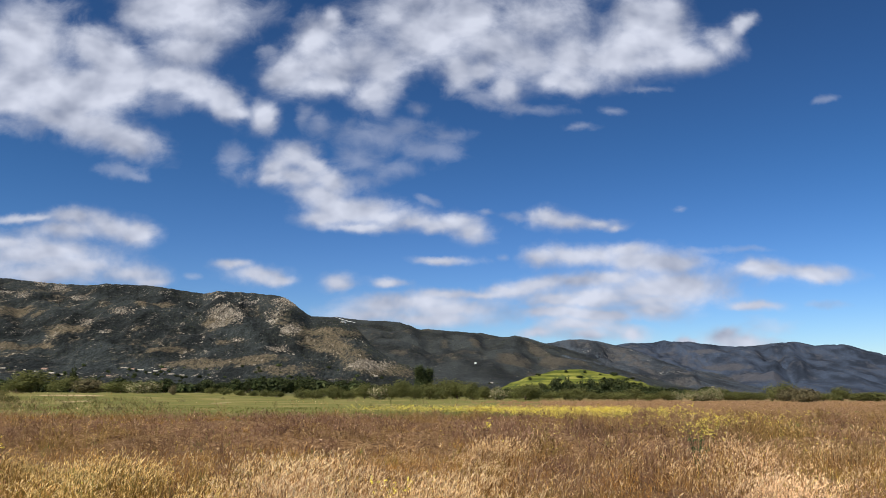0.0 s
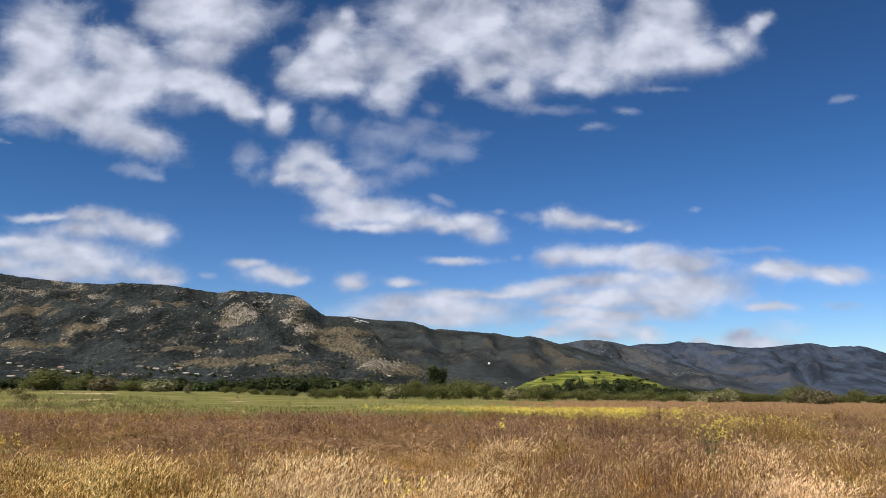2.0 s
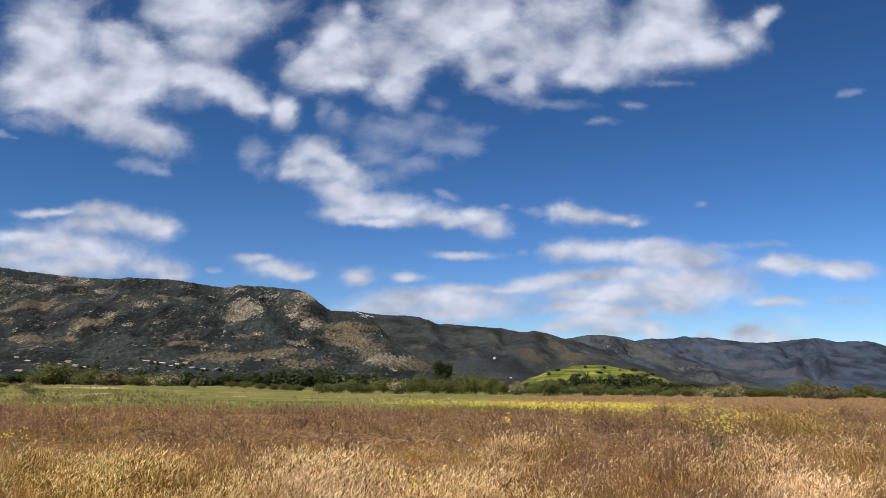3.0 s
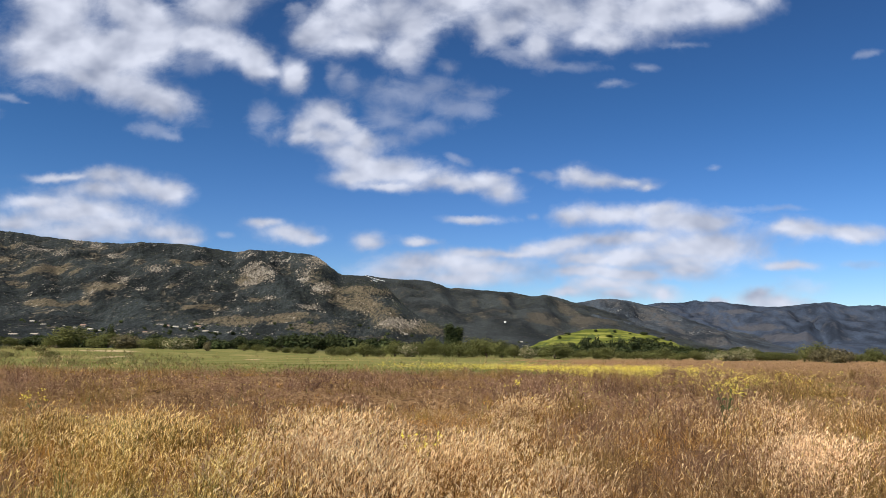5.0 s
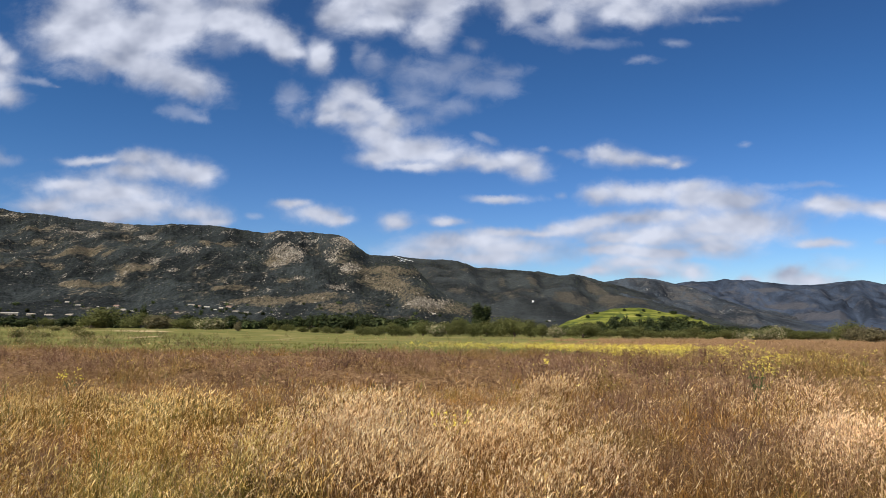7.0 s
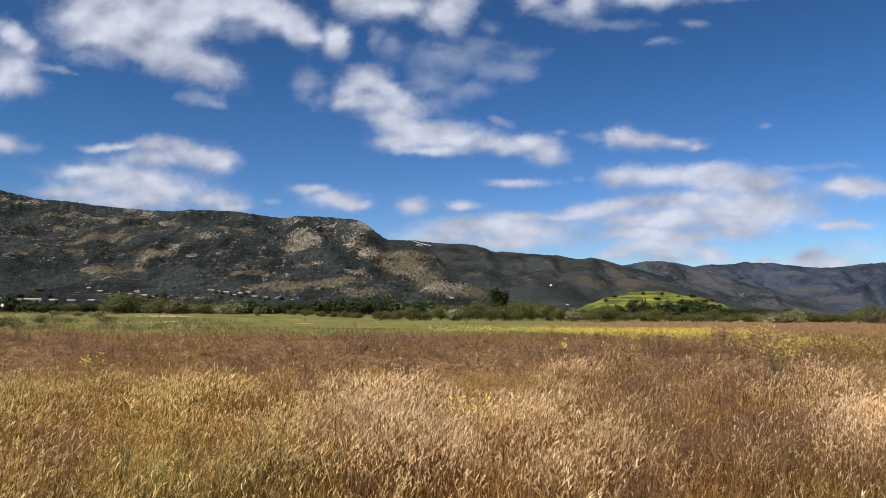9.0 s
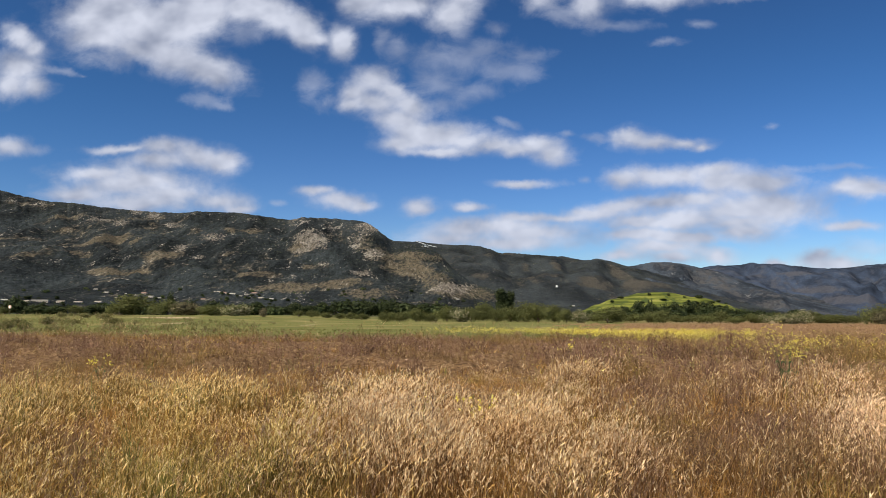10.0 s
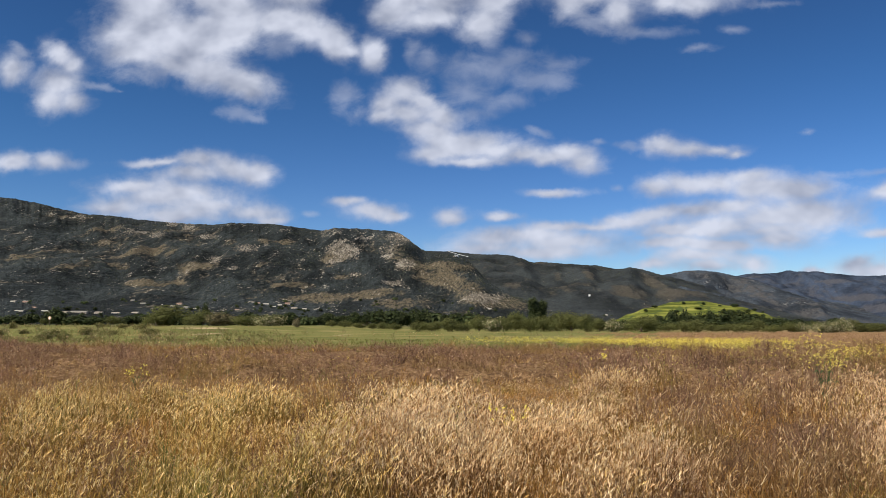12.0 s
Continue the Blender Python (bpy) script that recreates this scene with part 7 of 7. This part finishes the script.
GREEN_SPOTS = [(-0.241, 8.1, 0.020, 1.19), (-0.375, 6.5, 0.057, 1.11), (-0.469, 6.9, 0.043, 1.15), (-0.516, 10.6, 0.043, 1.08), (-0.681, 6.1, 0.064, 1.14)]


# Shares of each kind over the field.
def w_weed(x, y):
    """Rusty weeds: a band across the field, and patches nearer, more of them to the right."""
    band = smooth(y + (fbm(x / 9, y / 9, 3, 81) - 0.5) * 10, 17, 22) * smooth(y + (fbm(x / 12, y / 12, 3, 82) - 0.5) * 10, 44, 37)
    band = band * (0.55 + 0.45 * patch(x, y, 6, 84, 0.36, 0.5)) * (1 - 0.6 * smooth(x / y, 0.15, 0.30) * smooth(y, 20, 27))
    right = smooth(x / y + (fbm(x / 1.5, y / 1.5, 3, 103) - 0.5) * 0.25, -0.02, 0.22) * smooth(y, 4.2, 5.5)
    near = np.maximum(patch(x, y, 1.6, 83, 0.46, 0.62) * (0.14 + 0.30 * right) + 0.26 * right, 0.95 * blots(x, y, BROWN_SPOTS))
    far_right = smooth(x / y, 0.12, 0.3) * smooth(y, 60, 75) * smooth(y, 150, 120) * patch(x, y, 14, 84, 0.46, 0.58) * 0.8
    return np.clip(np.maximum(np.maximum(band * 0.97, near), far_right) * (1 - 0.8 * blots(x, y, PALE_SPOTS)), 0, 1)


def w_green(x, y):
    strip_ = smooth(y + (fbm(x / 16, y / 16, 3, 85) - 0.5) * 26, 46, 56) * (1 - 0.75 * smooth(x / y, 0.1, 0.3))
    meadow = 0.6 * smooth(x / y, 0.12, 0.28) * smooth(y, 20, 27) * smooth(y, 62, 50) * (0.4 + 0.6 * patch(x, y, 5, 89, 0.40, 0.56))
    return np.clip(strip_ + meadow + 0.10 * patch(x, y, 1.6, 86, 0.56, 0.7) + 0.8 * blots(x, y, GREEN_SPOTS), 0, 1)


def w_yellow(x, y):
    u = x / y
    long_ = smooth(u, -0.15, -0.02) * smooth(u, 0.32, 0.2)
    row = smooth(y + (fbm(x / 14, y / 8, 3, 87) - 0.5) * 8 + 12 * smooth(u, 0.0, 0.16), 50, 53) * smooth(y + (fbm(x / 14, y / 8, 3, 88) - 0.5) * 10, 66, 61)
    right = smooth(u, 0.08, 0.16) * smooth(u, 0.5, 0.3) * smooth(y, 19, 26) * smooth(y, 62, 50) * patch(x, y, 4, 89, 0.40, 0.56) * 0.34
    return np.clip(np.maximum(long_ * (0.35 + 0.65 * smooth(u, 0.0, 0.06)) * row * (0.25 + 0.85 * patch(x, y, 6, 90, 0.40, 0.54)), right), 0, 1)


def w_straw(x, y):
    """Pale brome: thick in some patches, thin elsewhere, gone from the dip and the band of weeds."""
    right = smooth(x / y + (fbm(x / 1.5, y / 1.5, 3, 103) - 0.5) * 0.25, -0.04, 0.20)
    thick = np.maximum(blots(x, y, PALE_SPOTS) * (0.75 + 0.25 * patch(x, y, 0.9, 100, 0.38, 0.56)), (0.10 + 0.45 * patch(x, y, 2.4, 91, 0.47, 0.60)) * (1 - 0.4 * right)) * (1 - 0.95 * smooth(y, 17, 22) * (1 - 0.4 * right) * (1 - blots(x, y, PALE_SPOTS)))
    return np.clip(thick * (1 - 0.95 * w_weed(x, y)) * smooth(y, 60, 40) + 0.2 * patch(x, y, 12, 94, 0.5, 0.6) * smooth(y, 46, 58) * smooth(y, 150, 60) + 0.3 * smooth(-x / y, 0.44, 0.52) * smooth(y, 44, 60) * smooth(y, 125, 100), 0, 1) * (1 - 0.85 * low_ground(x, y) * (1 - blots(x, y, PALE_SPOTS))) * (1 - 0.50 * smooth(-x / y, 0.22, 0.40) * smooth(y, 10.5, 8.0))


def yellow_side(x, y):
    """Where the brome is still yellow-green rather than pinkish straw: the left of the field, in drifts."""
    return np.clip(smooth(-x / y + (fbm(x / 1.8, y / 2.6, 3, 121) - 0.5) * 0.5, 0.16, 0.34), 0.04, 0.96)


def w_tangle(x, y):
    """Low tangles: thick in the dip, the green hollows and near the lower left, thin among the tall brome."""
    hollow = smooth(-x / y, 0.22, 0.40) * smooth(y, 10.5, 8.0)
    return np.clip(0.50 + 0.5 * np.maximum(np.maximum(low_ground(x, y), blots(x, y, GREEN_SPOTS)), hollow), 0, 1) * smooth(y, 52, 40) * (1 - 0.75 * w_weed(x, y) * smooth(y, 18, 26))


def w_ochre(x, y):
    return np.clip(0.9 - 0.80 * w_weed(x, y) - 0.15 * low_ground(x, y), 0, 1) * smooth(y, 60, 42)


def w_bank(x, y):
    """Scrubby weeds on the low bank at the meadow's far side, and a thin scatter over the meadow."""
    u = x / y
    bank = smooth(-u, 0.30, 0.42) * smooth(y, 54, 62) * smooth(y, 125, 105)
    return np.clip(bank * (0.25 + 0.9 * patch(x, y, 5, 111, 0.40, 0.56)) + 0.05 * smooth(-u, -0.05, 0.1) * smooth(y, 58, 66) * patch(x, y, 9, 112, 0.46, 0.58), 0, 1)


def undergrowth_material():
    """Matted dry twigs and seed: rusty purple-brown, with lit tips painted in paler colour."""
    mat, tree, bsdf = material("matted_weeds")
    where = object_place(tree)
    fine, mid = noise_of(tree, where, 7.0, 9.0, 0.80), noise_of(tree, where, 0.5, 5.0, 0.6)
    rusty = ramp_of(tree, fine, [(0.36, (0.068, 0.038, 0.019)), (0.46, (0.168, 0.096, 0.048)), (0.54, (0.285, 0.172, 0.088)), (0.66, (0.52, 0.35, 0.20))])
    ochre = ramp_of(tree, fine, [(0.36, (0.068, 0.038, 0.016)), (0.46, (0.165, 0.096, 0.040)), (0.54, (0.28, 0.172, 0.076)), (0.66, (0.50, 0.35, 0.18))])
    tree.links.new(mix_of(tree, step_of(tree, mid, 0.50, 0.66), rusty, ochre), bsdf.inputs["Base Color"])
    bsdf.inputs["Roughness"].default_value, bsdf.inputs["Specular IOR Level"].default_value = 1.0, 0.05
    bump_of(tree, bsdf, fine, 1.0, 0.15)
    return mat


def build_undergrowth():
    """The mass of the weeds in their band across the field: a lumpy mat out of which the stems stand."""
    u, y = np.linspace(-0.82, 0.62, 440), np.geomspace(18, 145, 320)
    Y, U = np.meshgrid(y, u, indexing="ij")
    X = U * Y
    Y = Y + (fbm(X / 3, Y / 3, 2, 133) - 0.5) * 0.6
    share = w_weed(X, Y) * smooth(Y, 18, 24)
    lump = 0.7 * fbm(X / 1.3, Y / 1.7, 2, 131) + 0.3 * fbm(X / 0.4, Y / 0.6, 2, 132)
    rise = 0.30 * smooth(lump, 0.22, 0.78) * (0.6 + 0.8 * fbm(X / 3.5, Y / 3.5, 2, 134))
    Z = ground_height(X, Y) - 0.08 + smooth(share, 0.05, 0.75) * (0.07 + rise)
    me = mesh_from("matted_weeds", np.stack([X, Y, Z], -1).reshape(-1, 3), grid_faces(len(y), len(u)), [undergrowth_material()], shade=True)
    tagged(new("matted_weeds", me), "matted rusty-brown dry weeds in a lumpy band across the field", "weeds", kind="stuff")


build_undergrowth()


def build_field():
    r = np.random.default_rng(5)

    def at(templates, count, y0, y1, weight, big=(0.8, 1.25), spin=None, clump=1, spread=0.0, tall=0.0):
        """Plants between two distances, in clumps, higher in some patches of the field than in others."""
        x, y = wedge(count // clump, y0, y1, weight, r)
        x, y = np.repeat(x, clump), np.repeat(y, clump)
        n = len(x)
        sx, sy = r.normal(size=n), r.normal(size=n)
        x, y = x + sx * spread, y + sy * spread
        lift = np.repeat(0.85 + 0.3 * r.random(n // clump), clump) * (0.80 + 0.26 * np.exp(-0.4 * (sx * sx + sy * sy))) if clump > 1 else 1.0
        lift = lift * (1 + tall * 2.4 * (fbm(x / 1.7, y / 1.7, 3, 97) - 0.5)) * (1 + tall * 1.1 * (fbm(x / 0.55, y / 0.8, 2, 98) - 0.5)) * (1 - 0.35 * low_ground(x, y)) * (0.90 + 0.20 * blots(x, y, PALE_SPOTS))
        lift = np.minimum(lift, 1.25)
        turn = r.random(n) * math.tau if spin is None else r.normal(size=n) * spin
        return sow(templates, x, y, (big[0] + (big[1] - big[0]) * r.random(n)) * lift, turn, r)

    def around(templates, count, radius):
        """The same growth round about the place where the camera stands."""
        d, a = np.sqrt(0.6 + (radius * radius - 0.6) * r.random(count)), r.random(count) * math.tau
        x, y = d * np.sin(a), d * np.cos(a)
        out = (y < 3.6) | (x < U_MIN * y) | (x > U_MAX * y)
        x, y = x[out], y[out]
        keep = r.random(len(x)) < 0.25 + 0.75 * patch(x, y, 1.8, 91, 0.42, 0.58)
        x, y = x[keep], y[keep]
        return sow(templates, x, y, 0.75 + 0.4 * r.random(len(x)), r.random(len(x)) * math.tau, r)

    near_brome = [brome(r, 1, 5, 0.0013, 0.0031, 0.44) for k in range(60)]
    mid_brome = [brome(r, 0, 4, 0.0021, 0.0048, 0.44) for k in range(40)]
    far_brome = [brome(r, 0, 3, 0.0050, 0.0100, 0.40) for k in range(20)]
    last_brome = [brome(r, 0, 2, 0.012, 0.018, 0.34) for k in range(12)]
    pinkish = lambda x, y: w_straw(x, y) * (1 - yellow_side(x, y))
    yellowish = lambda x, y: w_straw(x, y) * yellow_side(x, y)
    stuff("dry_grass", "tall pinkish straw-coloured brome grass with nodding seed heads", "grass", [
        at(near_brome, 110000, 3.6, 9, pinkish, (0.65, 1.2), 1.0, 12, 0.055, 0.8),
        at(mid_brome, 130000, 9, 20, pinkish, (0.65, 1.2), 1.0, 12, 0.09, 0.8),
        at(far_brome, 40000, 20, 50, w_straw, (0.8, 1.2), 1.4, 5, 0.14, 0.3),
        at(last_brome, 7000, 60, 150, w_straw, (0.8, 1.2)),
        around(near_brome, 4200, 7.5),
    ], [STRAW_STEM, STRAW_HEAD])
    stuff("dry_grass", "tall yellow-green to straw-coloured brome grass with nodding seed heads", "grass", [
        at(near_brome, 95000, 3.6, 9, yellowish, (0.6, 1.2), 1.0, 10, 0.05, 0.8),
        at(mid_brome, 120000, 9, 20, yellowish, (0.6, 1.25), 1.0, 12, 0.09, 0.8),
    ], [YELLOW_STEM, YELLOW_HEAD])
    near_tangle = [tangle(r, 9, 0.34) for k in range(20)]
    mid_tangle = [tangle(r, 8, 0.31, 0.10, 0.0042) for k in range(16)]
    far_tangle = [tangle(r, 6, 0.30, 0.15, 0.0080, 99) for k in range(12)]
    near_ochre = [blade_tuft(r, 5, 0.30, 0.0022, 1) for k in range(16)]
    mid_ochre = [blade_tuft(r, 5, 0.28, 0.0042, 1) for k in range(16)]
    far_ochre = [blade_tuft(r, 4, 0.27, 0.010, 1) for k in range(12)]
    stuff("ochre_grass", "fine ochre and orange-brown dry grass filling the meadow", "grass", [
        at(near_ochre, 7000, 3.6, 9, w_ochre, (0.7, 1.25), None, 4, 0.06, 0.4), at(mid_ochre, 9000, 9, 20, w_ochre, (0.7, 1.25), None, 4, 0.10, 0.4),
        at(far_ochre, 9000, 19, 46, w_ochre, (0.7, 1.2), None, 3, 0.2, 0.3),
        at(near_tangle, 9500, 3.6, 9, w_tangle, (0.8, 1.3), None, 3, 0.07, 0.5), at(mid_tangle, 13500, 9, 20, w_tangle, (0.8, 1.3), None, 3, 0.12, 0.4),
        around(near_tangle, 1800, 7.5), around(near_ochre, 1500, 7.5),
        at(far_tangle, 10500, 19, 46, w_tangle, (0.8, 1.2), None, 3, 0.2, 0.3),
    ], [OCHRE_BLADE, STRAW_HEAD])
    near_weed = [weed(r, 8, 0.44, 0.0018, 0.012, 2) for k in range(20)]
    mid_weed = [weed(r, 8, 0.42, 0.0030, 0.021, 1) for k in range(20)]
    far_weed = [weed(r, 7, 0.44, 0.0050, 0.036, 1) for k in range(20)]
    last_weed = [weed(r, 5, 0.40, 0.012, 0.06) for k in range(8)]
    stuff("rusty_weeds", "dry reddish-brown weeds standing among the grass", "weeds", [
        at(near_weed, 12000, 3.6, 9, w_weed, (0.7, 1.2), None, 7, 0.10, 0.6), at(mid_weed, 13500, 9, 20, w_weed, (0.7, 1.2), None, 12, 0.20, 0.7),
        at(far_weed, 29000, 17, 48, w_weed, (0.75, 1.35), None, 16, 0.36, 0.8), at(last_weed, 4500, 60, 150, w_weed, (0.7, 1.1)),
    ], [WEED_STEM, WEED_SEED])
    near_tuft = [blade_tuft(r, 5, 0.36, 0.0035) for k in range(10)]
    far_tuft = [blade_tuft(r, 4, 0.17, 0.016) for k in range(8)]
    last_tuft = [blade_tuft(r, 3, 0.16, 0.05) for k in range(8)]
    stuff("green_grass", "low green meadow grass", "grass", [
        at(near_tuft, 2600, 3.6, 9, w_green, (0.8, 1.2), None, 6, 0.06), at(near_tuft, 3000, 9, 24, w_green, (0.9, 1.3), None, 6, 0.1),
        at([blade_tuft(r, 4, 0.26, 0.008) for k in range(8)], 9000, 20, 44, w_green, (0.6, 1.2)), at(far_tuft, 7000, 44, 80, w_green, (0.6, 1.2)), at(last_tuft, 3500, 80, 200, w_green, (0.3, 0.7)),
    ], [GREEN_BLADE])
    scrub = [weed(r, 8, 0.42, 0.008, 0.055) for k in range(10)]
    stuff("meadow_scrub", "olive and tan scrubby weeds on the meadow's low bank", "weeds", [
        at(scrub, 15000, 54, 125, w_bank, (0.5, 1.3), None, 8, 0.45, 0.7),
    ], [SCRUB_LEAF, SCRUB_LEAF])
    flower = [mustard(r, 6, 0.44, 0.031) for k in range(14)]
    near_flower = [mustard(r, 5, 0.5, 0.010) for k in range(8)]
    stuff("yellow_flowers", "bright yellow wild mustard in bloom across the meadow", "flowers", [
        at(flower, 56000, 34, 72, w_yellow, (0.8, 1.2)),
        at([mustard(r, 6, 0.42, 0.015) for k in range(10)], 9000, 19, 34, w_yellow, (0.8, 1.2)),
        at(near_flower, 420, 5, 13, lambda x, y: 0.5 * patch(x, y, 3, 95, 0.5, 0.6), (0.8, 1.1)),
        at([mustard(r, 5, 0.5, 0.018) for k in range(8)], 1400, 13, 30, lambda x, y: 0.6 * patch(x, y, 4, 96, 0.5, 0.6), (0.8, 1.1)),
    ], [GREEN_BLADE, YELLOW_PETAL])


build_field()

# ---------------- single plants that stand out ----------------
def tall_mustard(label, x, y, high, stems, heads, seed, petal=0.014):
    """A branching mustard plant: each stem with its leaves, and each head of small yellow flowers."""
    r = np.random.default_rng(seed)
    ob = tagged(new("mustard_plant"), label, "wildflower", "tall mustard plants")
    for k in range(stems):
        t, lean = r.random() * math.tau, 0.10 + 0.34 * r.random()
        top = (math.cos(t) * lean, math.sin(t) * lean, high * (0.65 + 0.35 * r.random()))
        mid = (top[0] * 0.4, top[1] * 0.4, top[2] * 0.5)
        part("stem", limb_mesh([(0, 0, -0.02), mid, top], 0.006), GREEN_STEM, ob)
        v, f, m = joined([(*strip([mid, (mid[0] + 0.09 * math.cos(t + j), mid[1] + 0.09 * math.sin(t + j), mid[2] + 0.05), (mid[0] + 0.15 * math.cos(t + j), mid[1] + 0.15 * math.sin(t + j), mid[2])],
                                    [0.006, 0.011, 0.002], (-math.sin(t + j), math.cos(t + j))), 0) for j in (0.5, 2.5, 4.4)])
        leaf = new("leaves", mesh_from("leaves", v, f, [GREEN_STEM]))
        leaf.parent = ob
        for h in range(heads):
            q = 0.62 + 0.42 * r.random()
            c = np.array(mid) + (np.array(top) - np.array(mid)) * q + r.normal(size=3) * np.array([0.08, 0.08, 0.06]) * high
            pieces = []
            for p in range(5):
                d = r.normal(size=3)
                sd = np.cross(d, r.normal(size=3))
                sd /= np.linalg.norm(sd)
                pieces.append((*spikelet(c + r.normal(size=3) * 0.010, d, petal * 2, petal, sd), 0))
            v, f, m = joined(pieces)
            flower = new("flower_head", mesh_from("flower_head", v, f, [YELLOW_PETAL]))
            flower.parent = ob
    ob.location = (x, y, float(ground_height(x, y)))


def dead_stalk(x, y, high, seed):
    r = np.random.default_rng(seed)
    ob = tagged(new("dead_stalk"), "dark dead branching weed stalk standing in the grass", "dead plant")
    part("stem", limb_mesh([(0, 0, -0.02), (0.02, 0, high * 0.4), (-0.01, 0.02, high * 0.75), (0.02, 0.01, high)], 0.013), BARK, ob)
    for k in range(9):
        z, t = high * (0.25 + 0.6 * r.random()), r.random() * math.tau
        out = 0.06 + 0.12 * r.random()
        part("twig", limb_mesh([(0.01, 0, z), (out * math.cos(t) * 0.5, out * math.sin(t) * 0.5, z + 0.10), (out * math.cos(t), out * math.sin(t), z + 0.24)], 0.006), BARK, ob)
    ob.location = (x, y, float(ground_height(x, y)))


GREEN_STEM = leafy("green_stem", [(0.0, (0.06, 0.085, 0.03)), (1.0, (0.13, 0.16, 0.06))], (0.5, 0.8, 1.2), 0.2)
tall_mustard("tall mustard plant with scattered yellow flowers above the grass", 4.82, 15.66, 1.46, 13, 9, 3, 0.009)
tall_mustard("mustard plant with a few yellow flowers among rusty weeds", 1.39, 28.09, 0.72, 5, 5, 4, 0.02)
tall_mustard("low mustard plant in yellow flower in the dry grass", -0.67, 9.83, 0.58, 5, 6, 5)
tall_mustard("slender mustard plant with pale yellow flowers", -9.86, 18.12, 0.66, 5, 5, 6)
dead_stalk(-1.00, 8.61, 0.74, 8)
dead_stalk(-1.22, 8.71, 0.62, 9)
dead_stalk(-1.36, 8.56, 0.55, 11)
